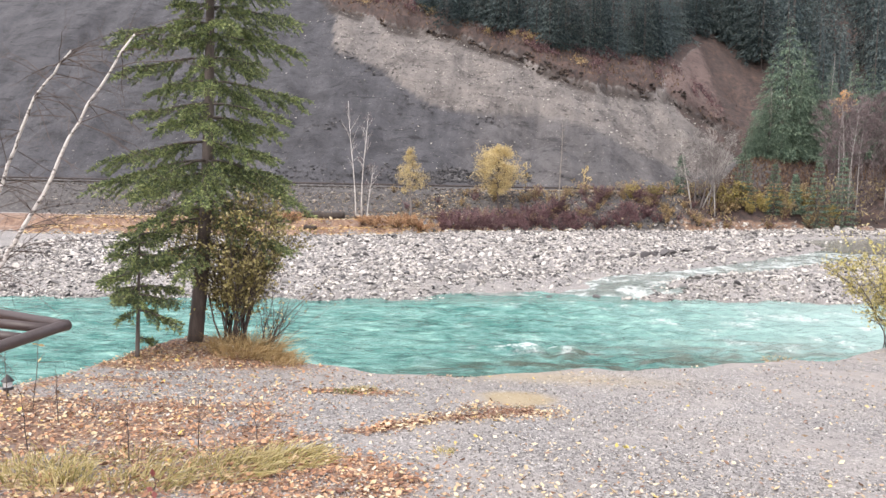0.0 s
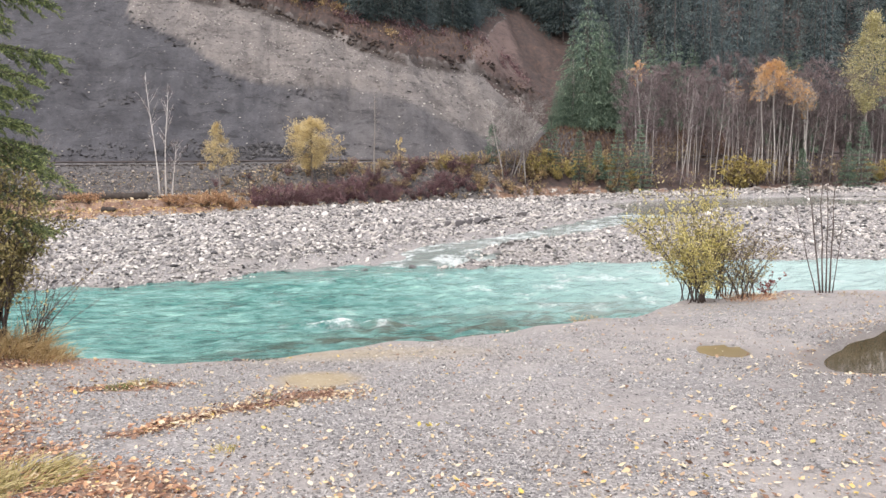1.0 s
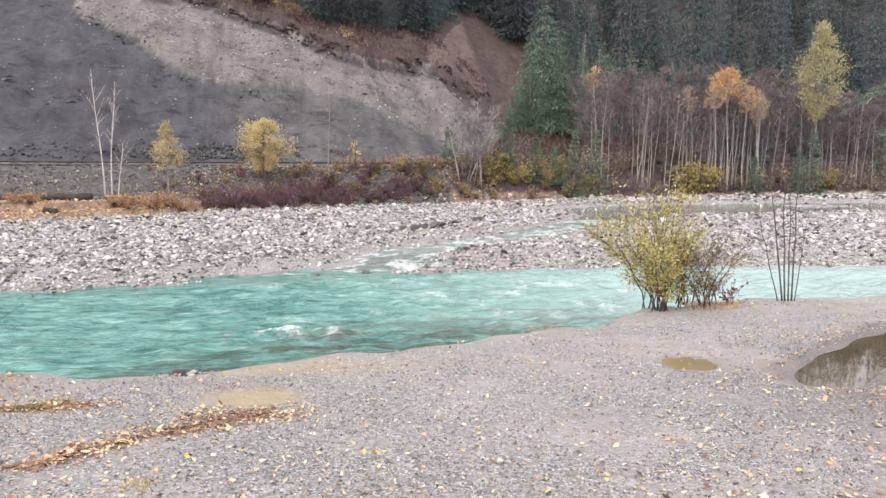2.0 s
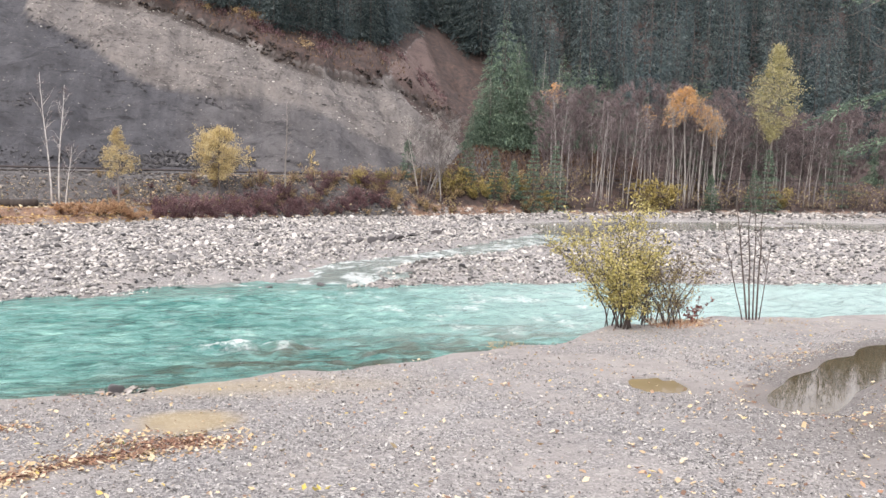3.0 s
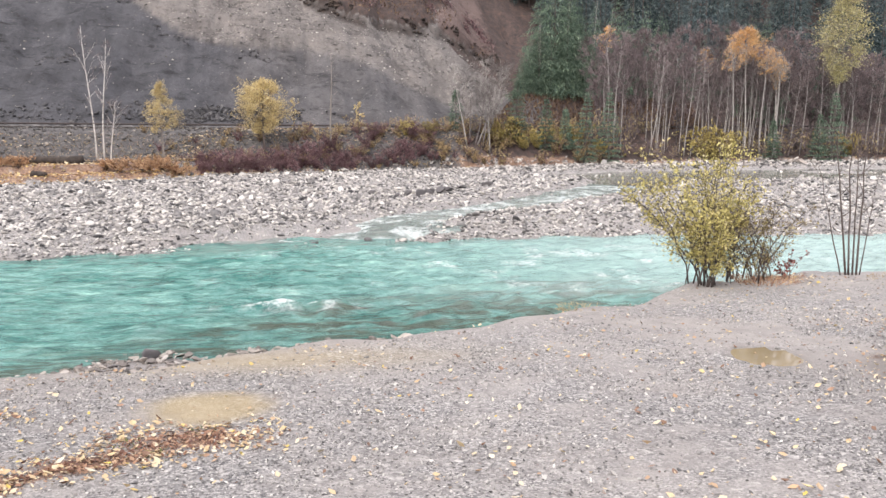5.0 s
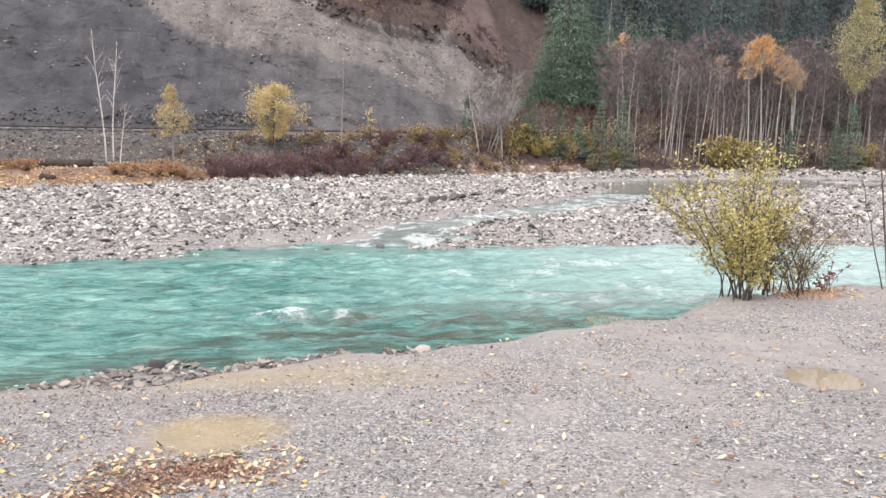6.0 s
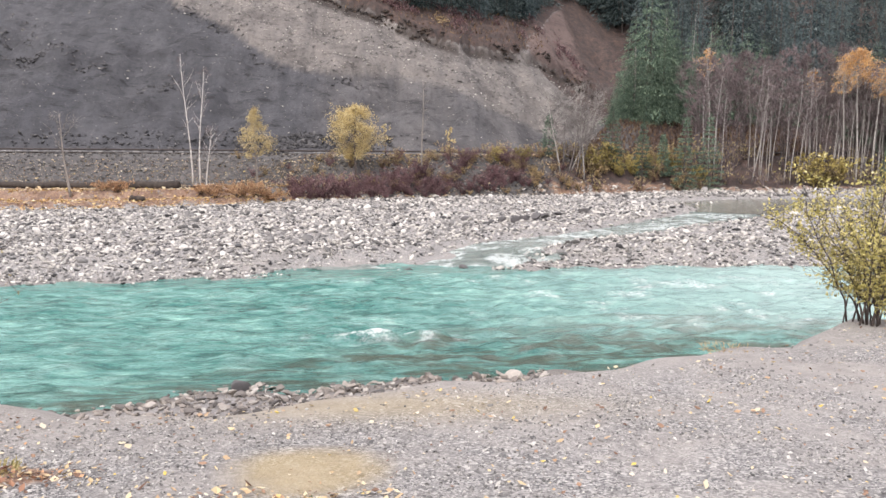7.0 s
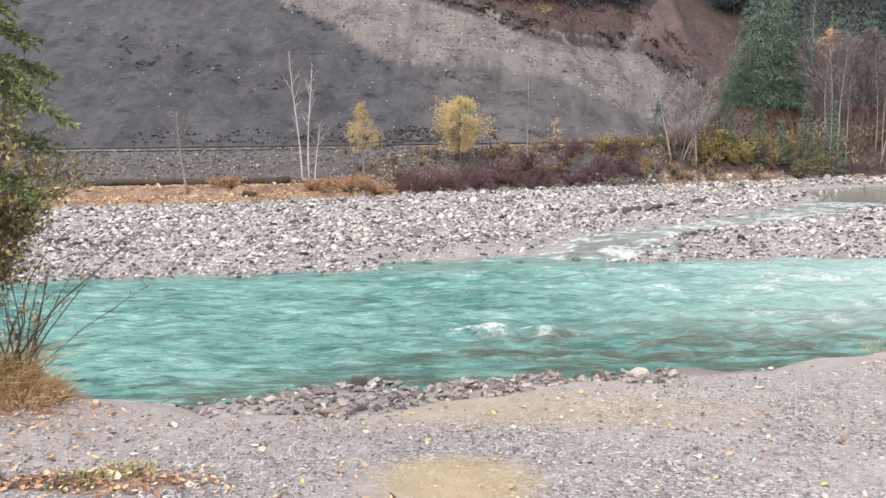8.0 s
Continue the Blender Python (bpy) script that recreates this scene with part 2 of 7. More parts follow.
def ground_material():
    """Grey river gravel with leaf litter, the bare scree slope, red earth, forest floor and track ballast by place."""
    n = Nodes("river_gravel_ground")
    fine, mid, big = n.noise(38, 4, 0.75), n.noise(3.2, 5, 0.65), n.noise(0.55, 4, 0.6)
    gray = n.add("ShaderNodeSeparateColor")
    n.link(n.cells(74.0), gray.inputs[0])
    grain = n.math("ADD", n.math("MULTIPLY", gray.outputs[0], 0.45), n.math("MULTIPLY", n.noise(50.0, 4, 0.8), 0.55))
    pebble = n.ramp(grain, ((0.27, (0.046, 0.046, 0.050)), (0.39, (0.140, 0.138, 0.142)), (0.51, (0.262, 0.256, 0.256)), (0.63, (0.38, 0.369, 0.36)), (0.76, (0.62, 0.60, 0.58))))
    silt = n.ramp(mid, ((0.3, (0.265, 0.247, 0.236)), (0.7, (0.385, 0.362, 0.344))))
    coarse = n.add("ShaderNodeSeparateColor")
    n.link(n.cells(27.0), coarse.inputs[0])
    stones = n.ramp(coarse.outputs[1], ((0.0, (0.07, 0.07, 0.074)), (0.45, (0.21, 0.206, 0.207)), (0.8, (0.34, 0.332, 0.325)), (1.0, (0.66, 0.64, 0.62))))
    pebble = n.mix(n.ramp(n.noise(7.0, 4, 0.7), ((0.46, (0, 0, 0)), (0.58, (0.75, 0.75, 0.75)))), pebble, stones)
    gravel = n.mix(n.ramp(n.noise(0.9, 6, 0.72), ((0.34, (0.15, 0.15, 0.15)), (0.56, (0.95, 0.95, 0.95)))), silt, pebble)
    gravel = n.mix(n.math("MULTIPLY", n.attr("silt"), 0.8), gravel, silt)
    gravel = n.mix(0.35, gravel, n.ramp(big, ((0.3, (0.72, 0.70, 0.69)), (0.7, (1.12, 1.1, 1.08)))), "MULTIPLY")
    # scree: dark grey below, paler and browner above
    streak = n.noise(0.9, 5, 0.7, n.scaled(1.0, 0.3, 0.3))
    dirt = n.noise(0.35, 6, 0.7)
    dark = n.ramp(streak, ((0.3, (0.050, 0.0505, 0.057)), (0.7, (0.086, 0.086, 0.096))))
    pale = n.ramp(streak, ((0.3, (0.148, 0.135, 0.128)), (0.7, (0.220, 0.201, 0.189))))
    speck = n.ramp(n.cells(1.9, "Distance"), ((0.07, (2.5, 2.4, 2.25)), (0.14, (1, 1, 1))))
    pit = n.ramp(n.noise(4.5, 5, 0.75), ((0.33, (0.5, 0.5, 0.52)), (0.43, (1, 1, 1)), (0.60, (1, 1, 1)), (0.72, (1.45, 1.42, 1.36))))
    slide = n.mix(n.attr("soil", 1), dark, pale)
    slide = n.mix(0.85, slide, n.ramp(dirt, ((0.34, (0.56, 0.55, 0.56)), (0.50, (1, 1, 1)), (0.68, (1.2, 1.18, 1.16)))), "MULTIPLY")
    slide = n.mix(0.8, slide, pit, "MULTIPLY")
    slide = n.mix(0.8, slide, speck, "MULTIPLY")
    # dark flat streaks: small shadows under ledges, painted into the slope colour
    ledge = n.ramp(n.noise(0.9, 6, 0.72, n.scaled(0.38, 1.0, 1.3)), ((0.36, (0.36, 0.36, 0.37)), (0.43, (1, 1, 1))))
    crust = n.ramp(n.noise(2.2, 6, 0.78, n.scaled(0.5, 0.9, 1.2)), ((0.36, (0.45, 0.45, 0.46)), (0.46, (1, 1, 1)), (0.62, (1, 1, 1)), (0.72, (1.3, 1.28, 1.24))))
    slide = n.mix(0.75, slide, crust, "MULTIPLY")
    slide = n.mix(0.85, slide, ledge, "MULTIPLY")
    runnel = n.ramp(n.noise(1.0, 4, 0.65, n.scaled(0.42, 0.035, 0.035)), ((0.36, (0.72, 0.74, 0.78)), (0.5, (1, 1, 1)), (0.66, (1.1, 1.1, 1.1))))
    slide = n.mix(0.6, slide, runnel, "MULTIPLY")
    red = n.mix(0.6, n.ramp(dirt, ((0.3, (0.100, 0.071, 0.066)), (0.7, (0.185, 0.134, 0.121)))), pit, "MULTIPLY")
    red = n.mix(0.7, n.mix(0.7, red, crust, "MULTIPLY"), ledge, "MULTIPLY")
    floor = n.ramp(n.noise(1.7, 7, 0.75), ((0.28, (0.022, 0.02, 0.02)), (0.48, (0.060, 0.044, 0.041)), (0.62, (0.105, 0.068, 0.056)), (0.74, (0.17, 0.115, 0.07))))
    litter = n.ramp(n.math("ADD", n.math("MULTIPLY", n.noise(14.0, 6, 0.8), 0.65), n.math("MULTIPLY", n.noise(1.2, 5, 0.7), 0.35)), ((0.38, (0.075, 0.052, 0.045)), (0.47, (0.18, 0.112, 0.085)), (0.55, (0.31, 0.205, 0.14)), (0.64, (0.46, 0.38, 0.29))))
    ballast = n.ramp(n.noise(3.5, 7, 0.8), ((0.3, (0.042, 0.040, 0.042)), (0.5, (0.082, 0.078, 0.079)), (0.62, (0.14, 0.13, 0.125)), (0.76, (0.34, 0.31, 0.27))))
    edge = n.math("SUBTRACT", n.noise(1.6, 5, 0.7), 0.5)

    def weight(attribute, chan, spread=0.9, centre=0.5, hard=5.0):
        a = n.math("ADD", n.attr(attribute, chan), n.math("MULTIPLY", edge, spread))
        return n.math("MULTIPLY", n.math("SUBTRACT", a, centre - 0.5 / hard), hard, True)

    col = n.mix(weight("soil2", 1), gravel, ballast)
    col = n.mix(weight("soil2", 0, 0.5), col, slide)
    col = n.mix(weight("soil", 2, 1.2, 0.5, 2.5), col, red)
    col = n.mix(weight("soil", 0, 1.1), col, litter)
    col = n.mix(weight("soil2", 2, 0.8), col, floor)
    # dark soil under the turf lip, with the overhang's shade in its colour
    col = n.mix(n.math("MULTIPLY", n.attr("lip_shade_soil"), 0.9), col, n.ramp(n.noise(3.0, 5, 0.7), ((0.35, (0.026, 0.022, 0.021)), (0.65, (0.07, 0.054, 0.047)))))
    sand = n.ramp(n.noise(5.0, 4, 0.7), ((0.3, (0.33, 0.25, 0.115)), (0.7, (0.44, 0.345, 0.18))))
    col = n.mix(n.math("MULTIPLY", n.attr("sand"), 0.85), col, sand)
    wet = n.attr("wet")
    col = n.mix(n.math("MULTIPLY", wet, 0.72), col, (0.088, 0.074, 0.064))
    h = n.math("ADD", n.math("MULTIPLY", n.cells(60.0, "Distance"), -0.009), n.math("MULTIPLY", fine, 0.007))
    h = n.math("ADD", h, n.math("MULTIPLY", mid, 0.02))
    rubble = n.math("MULTIPLY", n.noise(1.3, 7, 0.72), n.math("MULTIPLY", n.attr("soil2", 0), 0.4))
    h = n.math("ADD", h, rubble)
    n.bump(h, 0.8, 1.0)
    rough = n.math("SUBTRACT", 0.82, n.math("MULTIPLY", wet, 0.10))
    return n.set(col, rough, 0.4)


def water_material(name, deep, pale, shallow, rough=0.12, ripple=0.8):
    """Glacial water: milky colour with wave shade and glints painted in, under a glossy skin; foam and shallows by
    place.
    """
    n = Nodes(name)
    f = n.noise(0.45, 5, 0.65, n.scaled(0.8, 1.0, 1))
    g = n.noise(2.0, 6, 0.72, n.scaled(0.55, 1.3, 1))
    col = n.mix(n.ramp(n.math("ADD", n.math("MULTIPLY", f, 0.4), n.math("MULTIPLY", g, 0.6)), ((0.40, (0, 0, 0)), (0.60, (1, 1, 1)))), deep, pale)
    # shade of wave troughs and bright glints on crests, painted into the colour
    trough_shade = n.ramp(n.noise(2.2, 4, 0.62, n.scaled(0.5, 1.6, 1)), ((0.38, (0.32, 0.44, 0.43)), (0.43, (1, 1, 1))))
    painted_glint = n.ramp(n.noise(3.0, 4, 0.65, n.scaled(0.5, 1.7, 1)), ((0.56, (1, 1, 1)), (0.62, (1.7, 1.46, 1.43))))
    ripple_light = n.ramp(n.noise(6.0, 4, 0.7, n.scaled(0.5, 1.4, 1)), ((0.36, (0.62, 0.70, 0.70)), (0.43, (1, 1, 1)), (0.58, (1, 1, 1)), (0.64, (1.4, 1.28, 1.27))))
    for streaks, amount in ((trough_shade, 0.8), (painted_glint, 0.75), (ripple_light, 0.8)):
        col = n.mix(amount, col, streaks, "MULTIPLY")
    shal = n.math("MULTIPLY", n.attr("foam", 1), n.ramp(n.noise(1.9, 5, 0.7, n.scaled(0.45, 1.5, 1)), ((0.42, (0.1, 0.1, 0.1)), (0.50, (0.55, 0.55, 0.55)), (0.58, (1, 1, 1)))), True)
    col = n.mix(shal, col, shallow)
    # paler by place: foam and the sky's reflection put into the colour
    col = n.mix(n.math("MULTIPLY", n.attr("foam", 2), 0.75), col, (0.49, 0.63, 0.61))
    fo = n.math("MULTIPLY", n.attr("foam", 0), n.ramp(n.noise(3.8, 7, 0.85, n.scaled(0.9, 0.6, 1)), ((0.42, (0.0, 0.0, 0.0)), (0.60, (1, 1, 1)))), True)
    col = n.mix(fo, col, (0.80, 0.86, 0.86))
    h = n.math("ADD", n.noise(1.7, 4, 0.62, n.scaled(0.7, 1.4, 1)), n.math("MULTIPLY", n.noise(5.0, 5, 0.7, n.scaled(0.6, 1.6, 1)), 0.55))
    h = n.math("ADD", h, n.math("MULTIPLY", n.noise(11.0, 3, 0.6, n.scaled(1.0, 0.7, 1)), 0.16))
    n.bump(h, ripple, 0.42)
    n.p.inputs["IOR"].default_value = 1.33
    return n.set(col, n.math("ADD", rough, n.math("MULTIPLY", fo, 0.5)), 0.5)


def puddle_material(name, dark, light):
    n = Nodes(name)
    col = n.ramp(n.noise(1.5, 3, 0.5), ((0.3, dark), (0.7, light)))
    n.bump(n.noise(3.0, 2, 0.5), 0.02, 0.02)
    n.p.inputs["IOR"].default_value = 1.33
    return n.set(col, 0.03, 0.5)


M = {
    "ground": ground_material(),
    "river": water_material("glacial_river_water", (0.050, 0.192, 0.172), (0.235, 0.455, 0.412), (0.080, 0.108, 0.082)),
    "channel": water_material("side_channel_water", (0.17, 0.215, 0.20), (0.33, 0.38, 0.36), (0.2, 0.2, 0.17), 0.15, 0.8),
    "pool": water_material("back_pool_water", (0.13, 0.14, 0.115), (0.19, 0.195, 0.16), (0.2, 0.19, 0.15), 0.06, 0.08),
    "puddle": puddle_material("puddle_water", (0.070, 0.053, 0.028), (0.105, 0.083, 0.048)),
    "small_puddle": puddle_material("small_puddle_water", (0.20, 0.155, 0.085), (0.27, 0.215, 0.13)),
    "cobble": stone_material("bar_cobbles", ((0.0, (0.05, 0.05, 0.055)), (0.2, (0.15, 0.146, 0.145)), (0.45, (0.34, 0.327, 0.317)), (0.75, (0.56, 0.53, 0.495)), (1.0, (0.78, 0.755, 0.715)))),
    "rock": stone_material("shore_rock", ((0.0, (0.09, 0.085, 0.085)), (0.3, (0.21, 0.188, 0.172)), (0.55, (0.37, 0.33, 0.295)), (0.8, (0.43, 0.385, 0.345)), (1.0, (0.54, 0.50, 0.46))), 7.0, 0.7, "object"),
    "shore_stone": stone_material("shore_stones", ((0.0, (0.10, 0.092, 0.088)), (0.3, (0.24, 0.215, 0.195)), (0.6, (0.38, 0.34, 0.305)), (0.85, (0.46, 0.42, 0.38)), (1.0, (0.62, 0.59, 0.55))), 9.0),
    "dark_rock": stone_material("dark_boulder", ((0.0, (0.09, 0.085, 0.088)), (1.0, (0.15, 0.14, 0.142))), 7.0, 0.6, "object"),
    "pebble": stone_material("pebbles", ((0.0, (0.11, 0.108, 0.11)), (0.3, (0.25, 0.243, 0.24)), (0.7, (0.40, 0.387, 0.375)), (0.93, (0.56, 0.543, 0.52)), (1.0, (0.76, 0.74, 0.71))), 30.0),
    "scree": stone_material("scree_stones", ((0.0, (0.07, 0.068, 0.07)), (0.4, (0.17, 0.16, 0.155)), (0.8, (0.34, 0.32, 0.29)), (1.0, (0.62, 0.60, 0.55))), 4.0),
    "ballast": stone_material("ballast_stones", ((0.0, (0.05, 0.048, 0.05)), (0.6, (0.10, 0.095, 0.092)), (0.85, (0.17, 0.155, 0.145)), (1.0, (0.40, 0.36, 0.31))), 6.0),
    "fallen": leaf_material("fallen_leaves", ((0.0, (0.13, 0.075, 0.055)), (0.2, (0.34, 0.215, 0.145)), (0.4, (0.51, 0.38, 0.235)), (0.65, (0.59, 0.48, 0.295)), (0.92, (0.66, 0.59, 0.47)), (0.97, (0.58, 0.43, 0.14)), (1.0, (0.62, 0.49, 0.12))), 0.0, 0.6, 0.05),
    "rust_leaf": leaf_material("rust_fallen_leaves", ((0.0, (0.14, 0.070, 0.052)), (0.3, (0.31, 0.17, 0.11)), (0.6, (0.47, 0.265, 0.15)), (0.85, (0.61, 0.39, 0.235)), (1.0, (0.70, 0.58, 0.42))), 0.0, 0.6, 0.05),
    "drift_leaf": leaf_material("drifted_dark_leaves", ((0.0, (0.09, 0.045, 0.036)), (0.4, (0.22, 0.115, 0.08)), (0.75, (0.36, 0.215, 0.14)), (0.93, (0.46, 0.33, 0.22)), (1.0, (0.60, 0.50, 0.36))), 0.0, 0.6, 0.05),
    "needle": leaf_material("spruce_needles", ((0.0, (0.065, 0.092, 0.058)), (0.4, (0.135, 0.175, 0.085)), (0.75, (0.27, 0.325, 0.13)), (1.0, (0.42, 0.46, 0.20))), 0.25, 0.6, 0.35),
    "young_needle": leaf_material("young_spruce_needles", ((0.0, (0.062, 0.100, 0.078)), (0.6, (0.135, 0.192, 0.142)), (1.0, (0.26, 0.34, 0.23))), 0.4),
    # three forest tones, made bluer and lighter to paint in the distance haze
    "far_needle": leaf_material("hazed_forest_needles", ((0.0, (0.040, 0.062, 0.070)), (0.6, (0.084, 0.114, 0.122)), (1.0, (0.155, 0.192, 0.186))), 0.5, 0.6, 0.4),
    "dark_needle": leaf_material("hazed_dark_forest_needles", ((0.0, (0.022, 0.036, 0.040)), (0.6, (0.045, 0.066, 0.068)), (1.0, (0.085, 0.112, 0.105))), 0.0, 0.6, 0.4),
    "pale_needle": leaf_material("hazed_pale_forest_needles", ((0.0, (0.060, 0.087, 0.094)), (0.6, (0.124, 0.160, 0.162)), (1.0, (0.21, 0.25, 0.232))), 0.0, 0.6, 0.4),
    "yellow": leaf_material("yellow_autumn_leaves", ((0.0, (0.44, 0.33, 0.15)), (0.5, (0.60, 0.48, 0.23)), (1.0, (0.72, 0.63, 0.38)))),
    "willow": leaf_material("willow_leaves", ((0.0, (0.28, 0.25, 0.085)), (0.5, (0.52, 0.46, 0.16)), (0.85, (0.67, 0.58, 0.24)), (1.0, (0.70, 0.64, 0.40)))),
    "brown_olive": leaf_material("brown_olive_leaves", ((0.0, (0.17, 0.12, 0.075)), (0.5, (0.30, 0.24, 0.11)), (0.85, (0.42, 0.36, 0.15)), (1.0, (0.55, 0.48, 0.27)))),
    "brown_leaf": leaf_material("brown_autumn_leaves", ((0.0, (0.24, 0.16, 0.09)), (0.5, (0.40, 0.32, 0.16)), (1.0, (0.58, 0.50, 0.27)))),
    "olive_leaf": leaf_material("olive_autumn_leaves", ((0.0, (0.14, 0.12, 0.05)), (0.5, (0.30, 0.26, 0.10)), (0.85, (0.44, 0.38, 0.17)), (1.0, (0.58, 0.52, 0.30)))),
    "orange": leaf_material("orange_autumn_leaves", ((0.0, (0.42, 0.22, 0.085)), (0.5, (0.66, 0.37, 0.14)), (1.0, (0.76, 0.52, 0.25)))),
    "shelf_leaf": leaf_material("shelf_leaves", ((0.0, (0.36, 0.21, 0.085)), (0.5, (0.60, 0.40, 0.155)), (1.0, (0.72, 0.56, 0.29))), 0.0, 0.6, 0.05),
    "rust_shrub": leaf_material("rusty_shrub_leaves", ((0.0, (0.25, 0.14, 0.09)), (0.5, (0.46, 0.28, 0.16)), (1.0, (0.64, 0.46, 0.28)))),
    "larch": leaf_material("pale_yellow_leaves", ((0.0, (0.34, 0.30, 0.13)), (0.5, (0.50, 0.46, 0.22)), (1.0, (0.66, 0.62, 0.38)))),
    "gold": leaf_material("gold_shrub_leaves", ((0.0, (0.17, 0.13, 0.055)), (0.5, (0.34, 0.275, 0.09)), (1.0, (0.50, 0.42, 0.16))), 0.7),
    "purple": leaf_material("wine_red_twigs", ((0.0, (0.070, 0.038, 0.046)), (0.55, (0.175, 0.094, 0.105)), (1.0, (0.34, 0.235, 0.23))), 0.7),
    "broken": stone_material("dark_broken_rock", ((0.0, (0.045, 0.045, 0.05)), (0.7, (0.085, 0.083, 0.088)), (1.0, (0.13, 0.125, 0.125))), 4.0),
    "rust_brush": leaf_material("rust_brown_brush", ((0.0, (0.055, 0.036, 0.032)), (0.6, (0.12, 0.075, 0.055)), (1.0, (0.24, 0.165, 0.09)))),
    "twig": leaf_material("grey_brown_twigs", ((0.0, (0.100, 0.078, 0.084)), (0.6, (0.178, 0.142, 0.146)), (1.0, (0.28, 0.228, 0.222))), 0.3, 0.8, 0.0),
    "red_leaf": leaf_material("red_leaves", ((0.0, (0.14, 0.04, 0.042)), (0.7, (0.26, 0.085, 0.075)), (1.0, (0.40, 0.14, 0.11)))),
    "straw": leaf_material("dry_grass", ((0.0, (0.22, 0.145, 0.07)), (0.5, (0.39, 0.285, 0.14)), (1.0, (0.55, 0.43, 0.24)))),
    "grass": leaf_material("fading_grass", ((0.0, (0.18, 0.17, 0.06)), (0.4, (0.41, 0.35, 0.15)), (1.0, (0.62, 0.53, 0.30)))),
    "moss": leaf_material("green_moss_and_grass", ((0.0, (0.06, 0.085, 0.03)), (0.6, (0.14, 0.18, 0.06)), (1.0, (0.30, 0.30, 0.12)))),
    "turf": stone_material("dark_turf_soil", ((0.0, (0.022, 0.018, 0.017)), (0.6, (0.045, 0.035, 0.031)), (1.0, (0.085, 0.062, 0.048))), 5.0, 0.9),
    "bark": bark_material("spruce_bark", (0.06, 0.051, 0.047), (0.19, 0.16, 0.147)),
    "stem": bark_material("shrub_stem", (0.05, 0.041, 0.038), (0.16, 0.13, 0.118), 25.0),
    "pale_stem": bark_material("grey_stem", (0.16, 0.14, 0.125), (0.34, 0.31, 0.285), 14.0),
    "aspen": birch_material("aspen_bark", (0.45, 0.425, 0.40), (0.10, 0.085, 0.08)),
    "dull_bark": birch_material("grey_aspen_bark", (0.19, 0.168, 0.162), (0.08, 0.068, 0.065)),
    "birch": birch_material("birch_bark", (0.66, 0.63, 0.60), (0.10, 0.085, 0.08)),
    "driftwood": bark_material("weathered_wood", (0.03, 0.025, 0.023), (0.09, 0.075, 0.066), 6.0),
}


def rust_steel():
    n = Nodes("rusty_rail_steel")
    f = n.noise(6, 4, 0.6)
    n.p.inputs["Metallic"].default_value = 0.4
    return n.set(n.ramp(f, ((0.3, (0.035, 0.03, 0.03)), (0.7, (0.085, 0.07, 0.066)))), 0.6, 0.4)


def painted_pipe():
    n = Nodes("dark_painted_pipe")
    f = n.noise(25, 4, 0.7)
    g = n.noise(4, 3, 0.6)
    col = n.mix(g, n.ramp(f, ((0.35, (0.035, 0.027, 0.030)), (0.7, (0.07, 0.056, 0.06)))), (0.05, 0.03, 0.026))
    n.bump(f, 0.15, 0.004)
    return n.set(col, 0.45, 0.5)


def plain(name, colour, rough=0.6):
    n = Nodes(name)
    f = n.noise(20, 3, 0.6)
    return n.set(n.ramp(f, ((0.3, tuple(c * 0.8 for c in colour)), (0.7, tuple(min(1, c * 1.15) for c in colour)))), rough, 0.4)


M["rail"], M["pipe"] = rust_steel(), painted_pipe()
M["black_metal"], M["glass_white"] = plain("black_lantern_metal", (0.03, 0.03, 0.033), 0.4), plain("frosted_lantern_glass", (0.6, 0.62, 0.64), 0.3)
M["sleeper"] = bark_material("tarred_sleeper", (0.03, 0.025, 0.022), (0.085, 0.07, 0.06), 8.0)

# ---- mesh helpers ------------------------------------------------------
def value_noise(x, y, seed=0):
    """Smooth value noise in 0..1 on a unit lattice."""
    xi, yi = np.floor(x).astype(np.int64), np.floor(y).astype(np.int64)
    fx, fy = x - xi, y - yi
    fx, fy = fx * fx * (3 - 2 * fx), fy * fy * (3 - 2 * fy)

    def corner(a, b):
        h = (a * 374761393 + b * 668265263 + seed * 974634777) & 0xFFFFFFFF
        h = ((h ^ (h >> 13)) * 1274126177) & 0xFFFFFFFF
        return ((h ^ (h >> 16)) & 0xFFFF) / 65535.0

    return (corner(xi, yi) * (1 - fx) + corner(xi + 1, yi) * fx) * (1 - fy) + (corner(xi, yi + 1) * (1 - fx) + corner(xi + 1, yi + 1) * fx) * fy


def fractal(x, y, seed=0, octaves=4):
    a, amp, total = 0.0, 1.0, 0.0
    for k in range(octaves):
        a = a + amp * value_noise(x * 2**k, y * 2**k, seed + k)
        total += amp
        amp *= 0.5
    return a / total


